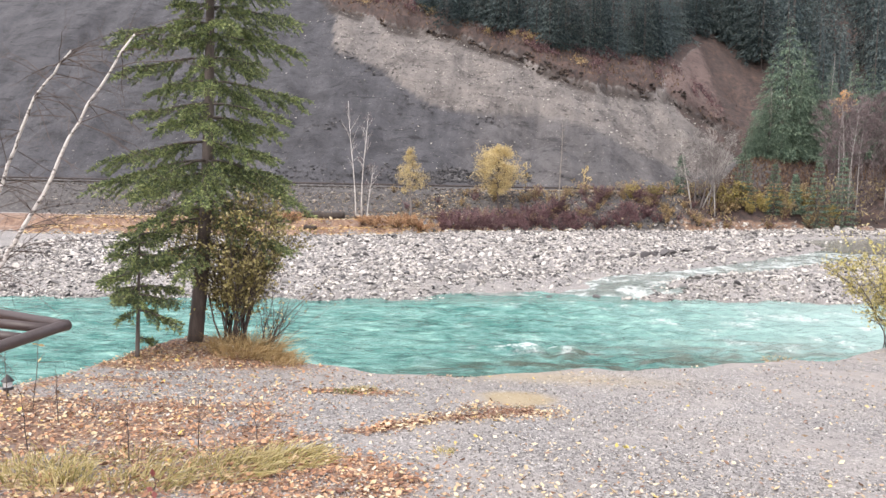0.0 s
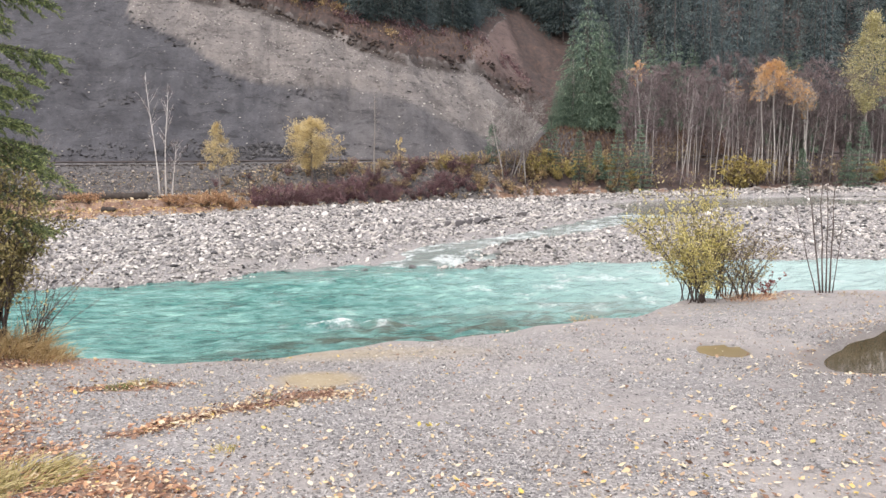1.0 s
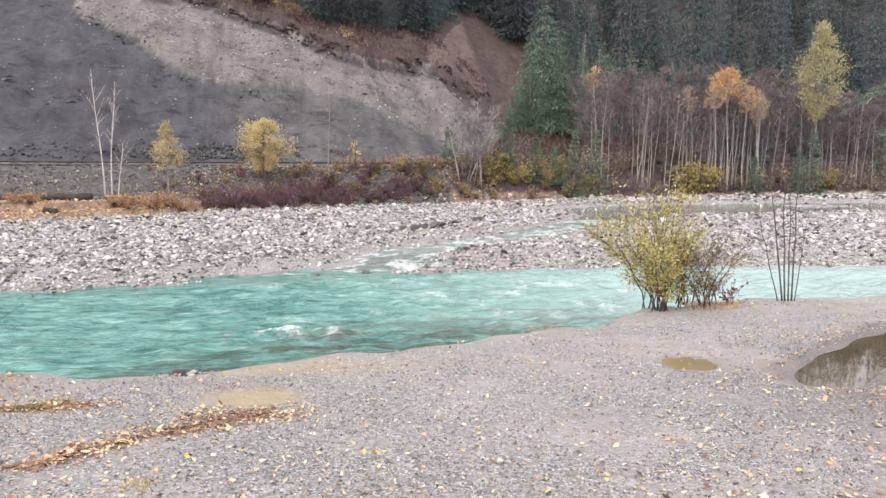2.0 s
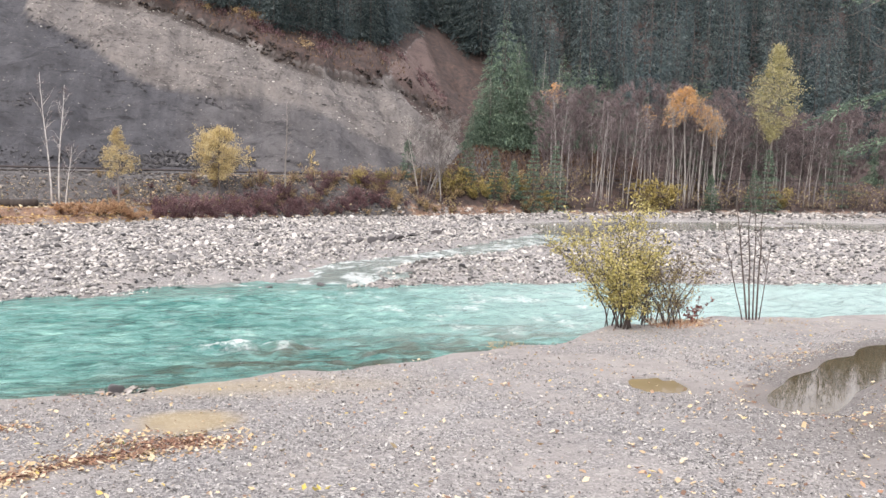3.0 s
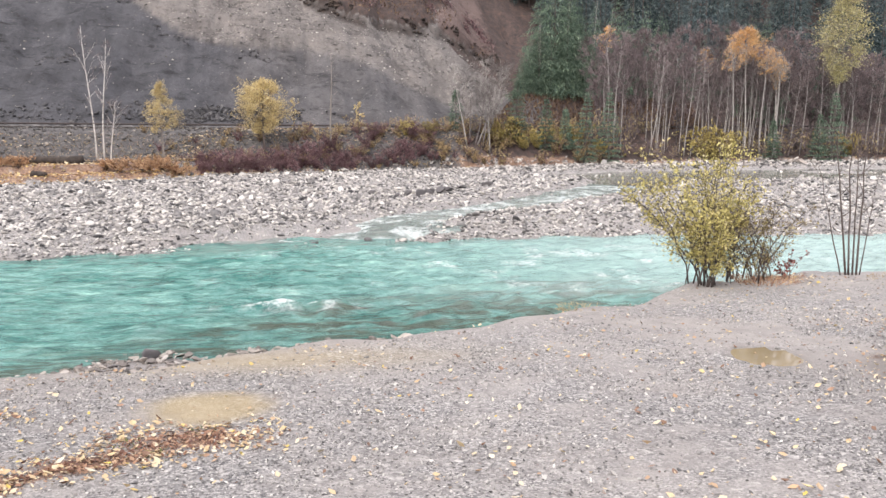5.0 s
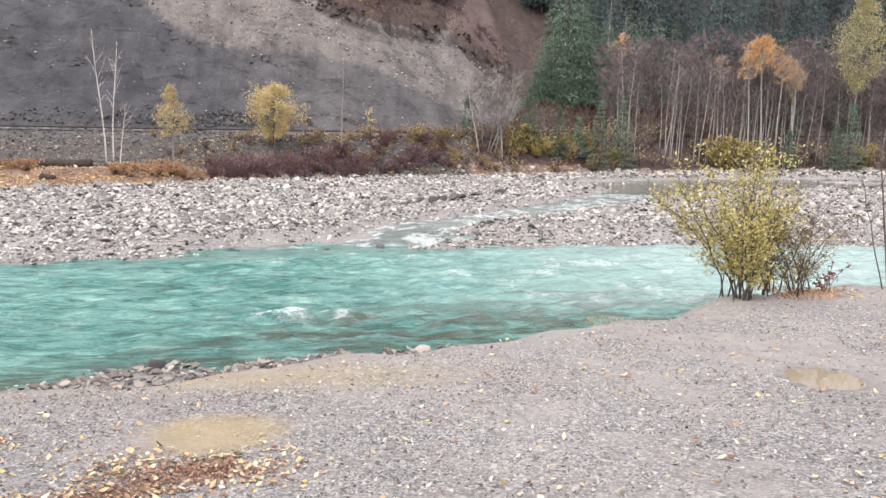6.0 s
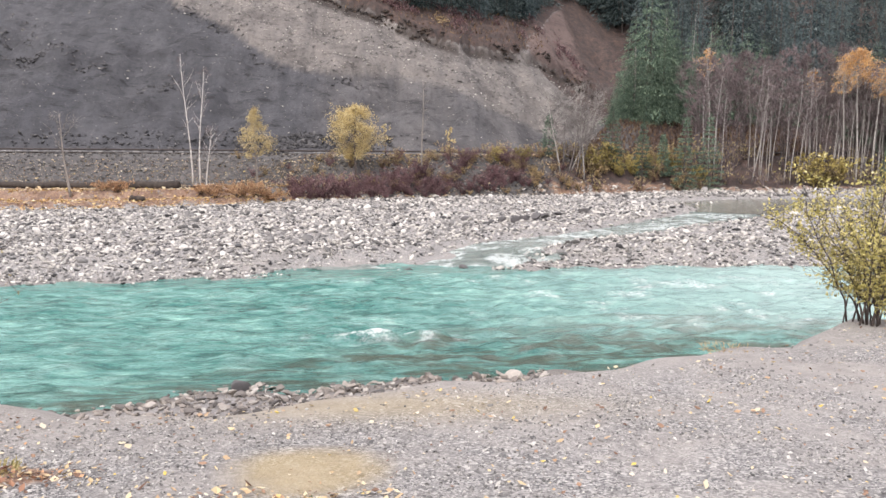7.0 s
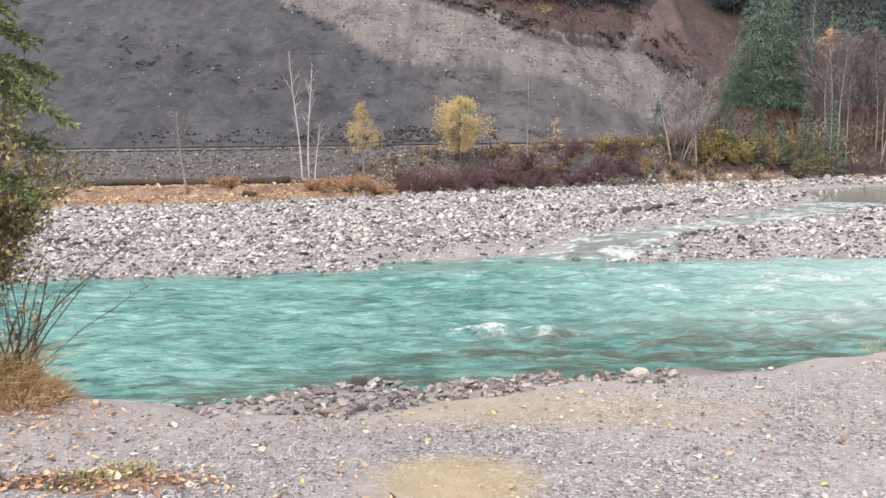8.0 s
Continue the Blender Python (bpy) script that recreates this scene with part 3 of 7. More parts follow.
class Build:
    """Collects the vertices and faces of one mesh."""

    def __init__(self):
        self.v, self.f, self.n = [], [], 0

    def put(self, verts, faces):
        self.v.append(np.asarray(verts, float).reshape(-1, 3))
        self.f.extend(tuple(i + self.n for i in f) for f in faces)
        self.n += len(self.v[-1])

    def quads(self, corners):
        """corners: an array of n x 4 x 3."""
        c = np.asarray(corners, float)
        k = len(c)
        self.v.append(c.reshape(-1, 3))
        idx = self.n + np.arange(k * 4).reshape(k, 4)
        self.f.extend(map(tuple, idx.tolist()))
        self.n += 4 * k

    def tube(self, pts, radii, sides=6, closed=True):
        pts = np.asarray(pts, float)
        radii = np.asarray(radii, float)
        d = np.gradient(pts, axis=0)
        d /= np.linalg.norm(d, axis=1, keepdims=True) + 1e-9
        ref = np.array([0.31, 0.95, 0.05]) if abs(d[:, 1]).mean() < 0.8 else np.array([1.0, 0.0, 0.1])
        a = np.cross(d, ref)
        a /= np.linalg.norm(a, axis=1, keepdims=True) + 1e-9
        b = np.cross(d, a)
        th = np.arange(sides) * 2 * math.pi / sides
        ring = pts[:, None, :] + radii[:, None, None] * (a[:, None, :] * np.cos(th)[None, :, None] + b[:, None, :] * np.sin(th)[None, :, None])
        faces = []
        for i in range(len(pts) - 1):
            for j in range(sides):
                k = (j + 1) % sides
                faces.append((i * sides + j, i * sides + k, (i + 1) * sides + k, (i + 1) * sides + j))
        if closed:
            faces.append(tuple(range(sides - 1, -1, -1)))
            faces.append(tuple((len(pts) - 1) * sides + j for j in range(sides)))
        self.put(ring.reshape(-1, 3), faces)

    def arrays(self):
        return np.concatenate(self.v) if self.v else np.zeros((0, 3)), self.f

    def mesh(self, name, material, smooth=False):
        me = bpy.data.meshes.new(name)
        v = np.concatenate(self.v) if self.v else np.zeros((0, 3))
        me.from_pydata(v.tolist(), [], self.f)
        me.materials.append(material)
        if smooth:
            me.polygons.foreach_set("use_smooth", [True] * len(me.polygons))
        me.update()
        return me


def two_tone(name, first, second, mat_a, mat_b):
    """One mesh of two builds, each with its own material."""
    va, fa = first.arrays()
    vb, fb = second.arrays()
    me = bpy.data.meshes.new(name)
    me.from_pydata(np.concatenate([va, vb]).tolist(), [], list(fa) + [tuple(i + len(va) for i in f) for f in fb])
    me.materials.append(mat_a)
    me.materials.append(mat_b)
    me.polygons.foreach_set("material_index", [0] * len(fa) + [1] * len(fb))
    me.update()
    return me


def part(name, data, parent, label="", m=None):
    """Links a mesh as one part under a thing or part."""
    ob = new(name, data)
    ob.parent = parent
    if m is not None:
        ob.matrix_basis = m
    if label:
        ob["label"] = label
    return ob


def unit(a):
    a = np.asarray(a, float)
    return a / (np.linalg.norm(a, axis=-1, keepdims=True) + 1e-9)


def blades(base, along, side, length, width, bend=0.0):
    """Leaf shapes: a four-cornered blade from base along a way; arrays of n x 3."""
    tip = base + along * length
    mid = base + along * (length * 0.45)
    out = side * (width * 0.5)
    low = np.zeros_like(base)
    low[:, 2] = -np.ravel(bend) if np.ndim(bend) else -bend
    return np.stack([base, mid + out, tip + low, mid - out], axis=1)


def grid_sheet(name, xs, ys, height, material):
    X, Y = np.meshgrid(xs, ys)
    Z = height(X, Y)
    nx, ny = len(xs), len(ys)
    me = bpy.data.meshes.new(name)
    i = np.arange(ny * nx).reshape(ny, nx)
    q = np.stack([i[:-1, :-1], i[:-1, 1:], i[1:, 1:], i[1:, :-1]], -1).reshape(-1, 4)
    me.vertices.add(nx * ny)
    me.vertices.foreach_set("co", np.stack([X, Y, Z], -1).ravel())
    me.loops.add(q.size)
    me.loops.foreach_set("vertex_index", q.ravel())
    me.polygons.add(len(q))
    me.polygons.foreach_set("loop_start", np.arange(len(q)) * 4)
    me.polygons.foreach_set("loop_total", np.full(len(q), 4))
    me.polygons.foreach_set("use_smooth", np.ones(len(q), bool))
    me.materials.append(material)
    me.update()
    me.validate()
    return me, X, Y, Z


def paint(me, name, r, g, b, a=None):
    at = me.color_attributes.new(name, "FLOAT_COLOR", "POINT")
    col = np.stack([np.ravel(np.broadcast_to(c, np.shape(r))) for c in (r, g, b, np.ones_like(r) if a is None else a)], -1)
    at.data.foreach_set("color", col.astype(np.float32).ravel())


def steps(*spans):
    """Grid lines from (start, stop, step) spans laid end to end."""
    out = [np.arange(a, b - 1e-6, s) for a, b, s in spans]
    return np.concatenate(out + [[spans[-1][1]]])


# ---- the ground --------------------------------------------------------
SCREE_PALE = ((-60, 80), (-21.5, 40), (-20.3, 20), (-19.3, 14.6), (-18.3, 13.8), (-15.9, 13.0), (-13.1, 11.6), (-10.5, 9.5), (-8.1, 8.05), (-5.9, 7.3), (-3.7, 7.05), (1.6, 7.0), (4.8, 6.5), (7.3, 5.7), (10, 4.4), (12.6, 3.1), (15.5, 2.1), (18.5, 1.6), (25, 0.0), (40, 0))
SCREE_TOP = ((-120, 90), (-60, 60), (-40, 40), (-30, 30), (-21, 20.0), (-16.6, 18.5), (-13.2, 17.0), (-9.4, 16.5), (-5.7, 15.6), (-2.6, 14.3), (0.5, 13.1), (3.4, 11.9), (5.7, 10.9), (7.9, 10.2), (10.4, 10.2), (12.9, 9.8), (16.4, 9.9), (17.6, 9.2), (20.0, 7.9), (22.3, 6.9), (24.5, 6.05), (25.5, 5.4), (27, -1), (200, -1))
WOODS_LOW = ((-120, 92), (-40, 44), (-21, 23), (-13.9, 20.2), (-9.8, 18.3), (-4.5, 16.6), (-0.8, 15.1), (2.8, 14.0), (5.8, 13.2), (8.8, 12.4), (13.4, 12.7), (17.9, 13.4), (20.5, 16.6), (22.6, 19.0), (25.5, 19.2), (27.2, 18.9), (29, 18.1), (30.4, 16.5), (31.4, 13), (32, 7), (33, 0), (200, -1))


def scarp(x, y, z):
    """The bare slope breaks back in a low lip along its upper edge."""
    over = z - curve_at(x, SCREE_TOP)
    edge = z - curve_at(x, SCREE_PALE) + 0.5 * (fractal(x * 0.5, y * 0.5, 22, 3) - 0.5)
    low = 0.5 * smooth01((edge + 0.1) / 0.3) * smooth01((4 - x) / 5) * (0.4 + 0.9 * fractal(x * 0.3, y * 0.1, 24, 2))
    lip = (0.5 + 0.9 * fractal(x * 0.5, y * 0.05, 25, 3)) * smooth01((over + 0.35 * (fractal(x * 1.1, y * 0.6, 27, 3) - 0.5) + 0.15) / 0.25)
    return np.where(y > curve_at(x, TOE) + 2, lip + low, 0)


def ground_height(X, Y):
    z = land(X, Y)
    hill = smooth01((Y - curve_at(X, TOE) - 1) / 4)
    gully = (fractal(X * 0.45, Y * 0.16, 21, 4) - 0.5) * 1.5 * hill
    step = fractal(X * 0.22, Y * 0.5 + 3, 26, 4)
    ledge = 0.9 * smooth01((step - 0.5) / 0.06) + 0.7 * smooth01((fractal(X * 0.3, Y * 0.75, 28, 4) - 0.55) / 0.05)
    rough = 0.5 * (fractal(X * 0.9, Y * 0.9, 23, 4) - 0.5)
    z = z + np.where(Y > curve_at(X, TOE), 0.7 * gully + (0.7 * rough - 0.4 * ledge) * hill * (0.35 + 0.65 * smooth01((16 - z) / 8)), 0)
    z = z + scarp(X, Y, z)
    near = (Y < 13) & (Y > -3)
    z = z + np.where(near, 0.010 * (fractal(X * 4, Y * 4, 31, 3) - 0.5), 0)
    return z


xs = steps((-900, -140, 95), (-140, -48, 4), (-48, -14, 0.45), (-14, -6.5, 0.3), (-6.5, 14, 0.14), (14, 28, 0.4), (28, 60, 0.9), (60, 140, 4), (140, 900, 95))
ys = steps((-600, -60, 60), (-60, -6, 3), (-6, 3, 0.5), (3, 20, 0.14), (20, 32, 0.3), (32, 66, 0.45), (66, 100, 0.3), (100, 120, 0.7), (120, 200, 4), (200, 900, 70))
ground_mesh, GX, GY, GZ = grid_sheet("ground", xs, ys, ground_height, M["ground"])
ground = tagged(new("ground", ground_mesh), "grey river gravel terrace, stony bar and bare scree hillside", "ground", kind="structure")


def leaf_cover(x, y):
    """How thickly fallen leaves lie: the strip of litter, the pile by the grass, the foot of the spruce, the puddle's edge."""
    strip = np.exp(-(((y - np.interp(x, [-3, -1.4, -0.6, 0.4], [6.3, 7.7, 8.5, 9.15])) / 0.34) ** 2)) * smooth01((0.75 - x) / 0.3) * smooth01((x + 2.6) / 0.5) * (0.35 + 0.65 * smooth01((fractal(x * 1.7 + 5, y * 1.7, 87, 3) - 0.36) / 0.22))
    pile = 2.2 * np.exp(-(((x + 1.5) / 0.8) ** 2 + ((y - 6.05) / 0.7) ** 2))
    under = 1.3 * np.exp(-(((x + 4.2) / 1.8) ** 2 + ((y - 11.7) / 1.0) ** 2))
    under = np.maximum(under, 1.25 * np.exp(-(((x + 5.0) / 0.9) ** 2 + ((y - 10.9) / 0.5) ** 2)))
    left = smooth01((-1.5 - x) / 1.3) * (0.50 * smooth01((10.8 - y) / 1.0) + 0.33 * smooth01((8.9 - y) / 0.8)) * smooth01((y - 1.5) / 2.5)
    right = 1.1 * np.exp(-(((x - 7.4) / 1.4) ** 2 + ((y - 8.7) / 1.1) ** 2)) + 0.8 * np.exp(-(((x - 8.2) / 1.0) ** 2 + ((y - 12.5) / 0.3) ** 2))
    patch = 1.5 * np.exp(-(((x + 1.9) / 0.7) ** 2 + ((y - 9.75) / 0.22) ** 2)) + 1.3 * np.exp(-(((x - 0.02) / 0.52) ** 2 + ((y - 9.0) / 0.30) ** 2))
    right = np.maximum(right, 1.4 * np.exp(-(((x - 8.6) / 0.9) ** 2 + ((y - 9.85) / 0.5) ** 2)))
    ring = 0.5 * np.exp(-(((puddle_reach(x, y) - 1.5) / 0.28) ** 2)) * smooth01((10.5 - x) / 2)
    bush = np.exp(-(((x - 8.3) / 0.8) ** 2 + ((y - 15.9) / 0.5) ** 2))
    return np.clip(np.maximum.reduce([strip, pile, under, left, right * 0.8, patch, bush, ring]) * (0.45 + 1.1 * fractal(x * 2.2, y * 2.2, 88, 4)), 0, 1)


rail_y, toe_y, bar_y = curve_at(GX, RAIL_Y), curve_at(GX, TOE), curve_at(GX, BAR_END)
on_hill = smooth01((GY - toe_y + 0.5) / 1.5)
over_top = GZ - curve_at(GX, SCREE_TOP)
red_zone = smooth01((GX - 14.5) / 3) * smooth01((38.0 - GX) / 3) * smooth01((over_top + 0.3) / 1.0) * smooth01((np.interp(GX, [14, 17.9, 21.2, 26, 29, 33, 40], [12.5, 14.0, 17.4, 20, 19.5, 17.5, 14]) - GZ) / 1.5)
litter = np.where(GY < 20, (0.74 + 0.16 * smooth01((-1.2 - GX) / 0.8)) * leaf_cover(GX, GY) - 0.06, 0)
shelf = smooth01((GY - bar_y + 0.2) / 0.8) * smooth01((rail_y - 5.3 - GY) / 1.2) * smooth01((2.0 - GX) / 6 + 0.55)
litter = np.maximum(litter, 0.66 * shelf)
litter = np.maximum(litter, 0.62 * smooth01((GX - 9) / 4) * smooth01((GY - bar_y + 1.6) / 0.8) * smooth01((bar_y + 1.5 - GY) / 1.0))
paint(ground_mesh, "soil", litter, np.maximum(0.3 * smooth01((GX + 7) / 7) * (0.5 + fractal(GX * 0.25, GY * 0.3, 37, 4)), smooth01((GZ - curve_at(GX, SCREE_PALE) + 1.0 * (fractal(GX * 0.3, GY * 0.3, 29, 4) - 0.5)) / np.interp(GX, [-12, -4, 4], [0.3, 0.5, 1.2]) + 0.5)) * on_hill, red_zone * on_hill)
floor_w = on_hill * smooth01((over_top - 0.1) / 0.6) * (1 - red_zone)
floor_w = np.maximum(floor_w, smooth01((GX - 20) / 6) * smooth01((GY - bar_y - 0.2) / 0.8))
floor_w = np.maximum(floor_w, smooth01((GX - 10) / 4) * smooth01((GY - bar_y - 0.2) / 0.8) * smooth01((rail_y - 1.5 - GY) / 1.0))
floor_w = np.maximum(floor_w, smooth01((GX - 15.5) / 3) * smooth01((GY - rail_y - 1.5) / 1.5) * (1 - red_zone) * smooth01((over_top + 2.2 + 0.4 * (GX - 18)) / 2))
paint(ground_mesh, "soil2", on_hill * (1 - floor_w), smooth01((GY - rail_y + 5.6) / 0.6) * (1 - on_hill), floor_w)
# band along the lip: bare soil plus the painted shadow of the turf
lip_shade_soil = on_hill * smooth01((over_top + 0.85) / 0.4) * smooth01((1.0 - over_top) / 0.5) * smooth01((25 - GX) / 2) * smooth01((fractal(GX * 0.6, GY * 0.2, 36, 3) - 0.28) / 0.2)
at = ground_mesh.attributes.new("lip_shade_soil", "FLOAT", "POINT")
at.data.foreach_set("value", lip_shade_soil.astype(np.float32).ravel())
wet_edge = np.maximum(np.maximum(puddle_mask(GX, GY), 0.75 * smooth01((1.95 - puddle_reach(GX, GY)) / 0.7) * (GY < 15)), 0.8 * smooth01((GY - curve_at(GX, SHORE) + 0.9) / 0.6) * (GY < 26))
wet_edge = np.maximum(wet_edge, 1.0 * np.exp(-(((GX - 6.7) / 1.6) ** 2 + ((GY - 8.2) / 1.6) ** 2)))
wet_edge = np.maximum(wet_edge, 0.55 * np.exp(-(((GX - 6.3) / 1.3) ** 2 + ((GY - 9.9) / 0.9) ** 2)))
wet_edge = np.maximum(wet_edge, 0.4 * smooth01((curve_at(GX, FAR_SHORE) + 1.0 - GY) / 0.8) * (GY > 25))
wet_edge = np.maximum(wet_edge, 0.1 * smooth01((2.0 - channel_distance(GX, GY)[0]) / 0.8) * (GY > 28) * (GY < 60))
sand = smooth01((1.35 - np.hypot((GX - 0.1) / 0.42, (GY - 9.85) / 0.46) - 0.25 * (fractal(GX * 3, GY * 3, 17, 3) - 0.5)) / 0.6) * 0.72
sand = np.maximum(sand, 0.5 * np.exp(-(((GX - 0.6) / 1.6) ** 2 + ((GY - 11.6) / 0.5) ** 2)))
at = ground_mesh.attributes.new("sand", "FLOAT", "POINT")
at.data.foreach_set("value", sand.astype(np.float32).ravel())
rim_y = curve_at(GX, RIM)
silt = 0.9 * smooth01((GY - rim_y + 1.0) / 0.9) * smooth01((20 - GY) / 2) * (0.35 + 0.9 * fractal(GX * 1.3, GY * 1.3, 33, 4))
silt = np.maximum(silt, 1.1 * smooth01((fractal(GX * 0.55 + 4, GY * 0.8, 35, 4) - 0.51) / 0.12) * (GX > 2.5))
at = ground_mesh.attributes.new("silt", "FLOAT", "POINT")
at.data.foreach_set("value", np.clip(silt * (GY < 22), 0, 1).astype(np.float32).ravel())
at = ground_mesh.attributes.new("wet", "FLOAT", "POINT")
at.data.foreach_set("value", wet_edge.astype(np.float32).ravel())


# ---- water -------------------------------------------------------------
def river_height(X, Y):
    flow = 0.13 * (fractal(X * 0.7, Y * 1.5, 41, 4) - 0.5) + 0.17 * (fractal(X * 1.4, Y * 3.4, 47, 3) - 0.5)
    calm = 0.55 + 0.45 * smooth01((X + 6) / 10)
    edge = smooth01((Y - curve_at(X, SHORE)) / 1.5) * smooth01((curve_at(X, FAR_SHORE) - Y) / 1.5)
    wave = 0.13 * np.exp(-(((X - 0.9) / 1.1) ** 2 + ((Y - 21.8) / 0.5) ** 2)) * (3.0 * fractal(X * 3.0, Y * 2.0, 52, 4) - 0.6)
    return WATER + flow * (0.3 + edge) * calm * 1.3 + wave


wx = steps((-60, -20, 1.2), (-20, 24, 0.16), (24, 90, 1.2))
wy = steps((12, 16.5, 0.4), (16.5, 32.5, 0.10), (32.5, 33.5, 0.5))
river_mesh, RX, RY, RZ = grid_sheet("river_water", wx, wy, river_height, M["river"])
crest = (RZ - WATER) / 0.11
zone = 0.75 * np.exp(-(((RX - 9) / 7.5) ** 2 + ((RY - 25.5) / 3.2) ** 2)) + 0.45 * np.exp(-(((RX - 0.6) / 1.6) ** 2 + ((RY - 21.8) / 0.5) ** 2)) + 0.7 * np.exp(-(((RX - 2) / 3.5) ** 2 + ((RY - 29.6) / 1.0) ** 2)) + 0.10
streaks = fractal(RX * 1.5, RY * 0.8, 61, 5)
foam = np.clip(zone, 0, 1.2) * smooth01((streaks - 0.52) / 0.16) * smooth01((crest + 0.35) / 0.9)
foam = np.maximum(foam, 1.5 * np.exp(-(((RX - 0.9) / 1.5) ** 2 + ((RY - 21.9 - 0.12 * np.sin(RX * 2.6)) / 0.42) ** 2)) * smooth01((fractal(RX * 3.2, RY * 1.8, 53, 4) - 0.45) / 0.16))
shal = smooth01((curve_at(RX, SHORE) + np.interp(RX, [-8, -2, 2, 8, 14], [1.2, 2.0, 4.4, 5.2, 3.0]) - RY) / 1.8)
shal = np.maximum(shal, 0.35 * smooth01((RY - curve_at(RX, FAR_SHORE) + 1.0) / 0.8))
# third channel: painted foam and sky sheen, growing towards the right
paint(river_mesh, "foam", foam, shal, smooth01((RX + 1) / 17) * smooth01((RY - curve_at(RX, SHORE) - 0.5) / 3.0))
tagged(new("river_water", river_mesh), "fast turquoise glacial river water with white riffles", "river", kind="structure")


def trim(me, keep):
    """Takes away the faces of a sheet whose corners all lie outside."""
    bm = bmesh.new()
    bm.from_mesh(me)
    k = np.ravel(keep)
    gone = [f for f in bm.faces if not any(k[v.index] for v in f.verts)]
    bmesh.ops.delete(bm, geom=gone, context="FACES")
    bm.to_mesh(me)
    bm.free()


def strip_water(name, height, x0, x1, y0, y1, step, material, label, inside, foam_of=None):
    me, X, Y, Z = grid_sheet(name, np.arange(x0, x1, step), np.arange(y0, y1, step), height, material)
    f = np.zeros_like(X) if foam_of is None else foam_of(X, Y)
    paint(me, "foam", f, f * 0, f * 0)
    trim(me, inside(X, Y))
    return tagged(new(name, me), label, "water", kind="structure")


def channel_height(X, Y):
    cd, along = channel_distance(X, Y)
    line = np.array(CHANNEL)
    bed = np.maximum(land(line[:, 0], line[:, 1]) + 0.12, WATER - 0.16)
    bed[-3:] = WATER + 0.345
    z = np.interp(along, np.arange(len(line)), bed) + 0.05 * (fractal(X * 1.5, Y * 1.5, 71, 3) - 0.5)
    return WATER - 0.25 + (z - WATER + 0.25) * smooth01((Y - curve_at(X, FAR_SHORE) - 0.1) / 1.2)


strip_water("side_channel_water", channel_height, -4, 27, 28.5, 57, 0.18, M["channel"], "pale shallow side channel running over stones",
            lambda X, Y: (channel_distance(X, Y)[0] < 1.45) & (channel_distance(X, Y)[1] > 0.02),
            lambda X, Y: 0.85 * smooth01((fractal(X * 1.6, Y * 1.6, 75, 5) - 0.47) / 0.14))
strip_water("back_pool_water", lambda X, Y: np.full_like(X, WATER + 0.36), 13, 90, 46, 63, 0.4, M["pool"], "still grey-brown pool behind the stony bar", lambda X, Y: (pool_depth(X, Y) > 0.02) | ((channel_distance(X, Y)[0] < 1.3) & (channel_distance(X, Y)[1] > 5.4)))


def puddle(x0, x1, y0, y1, reach, z, label, mat="puddle"):
    me, X, Y, Z = grid_sheet("puddle", np.arange(x0, x1, 0.09), np.arange(y0, y1, 0.09), lambda X, Y: np.full_like(X, z), M[mat])
    trim(me, reach(X, Y) < 1.3)
    return tagged(new("puddle", me), label, "puddle", kind="structure")


puddle(5.2, 14.0, 8.6, 14.0, puddle_reach, -1.118, "muddy brown rain puddle with leaves along its edge")
puddle(4.5, 5.9, 10.1, 11.6, small_reach, -1.076, "small shallow rain puddle on gravel", "small_puddle")

# ---- plants ------------------------------------------------------------
def thing(name, x, y, label, category, group="", z=None, turn=0.0, size=1.0, kind=""):
    ob = new(name)
    ob.empty_display_size = 0.2
    zz = float(ground_height(np.array([x]), np.array([y]))[0]) if z is None else z
    ob.matrix_basis = pose(x, y, zz - 0.03, 0, 0, turn) @ Matrix.Scale(size, 4)
    return tagged(ob, label, category, group, kind)


def ground_z(x, y):
    return ground_height(np.asarray(x, float), np.asarray(y, float))


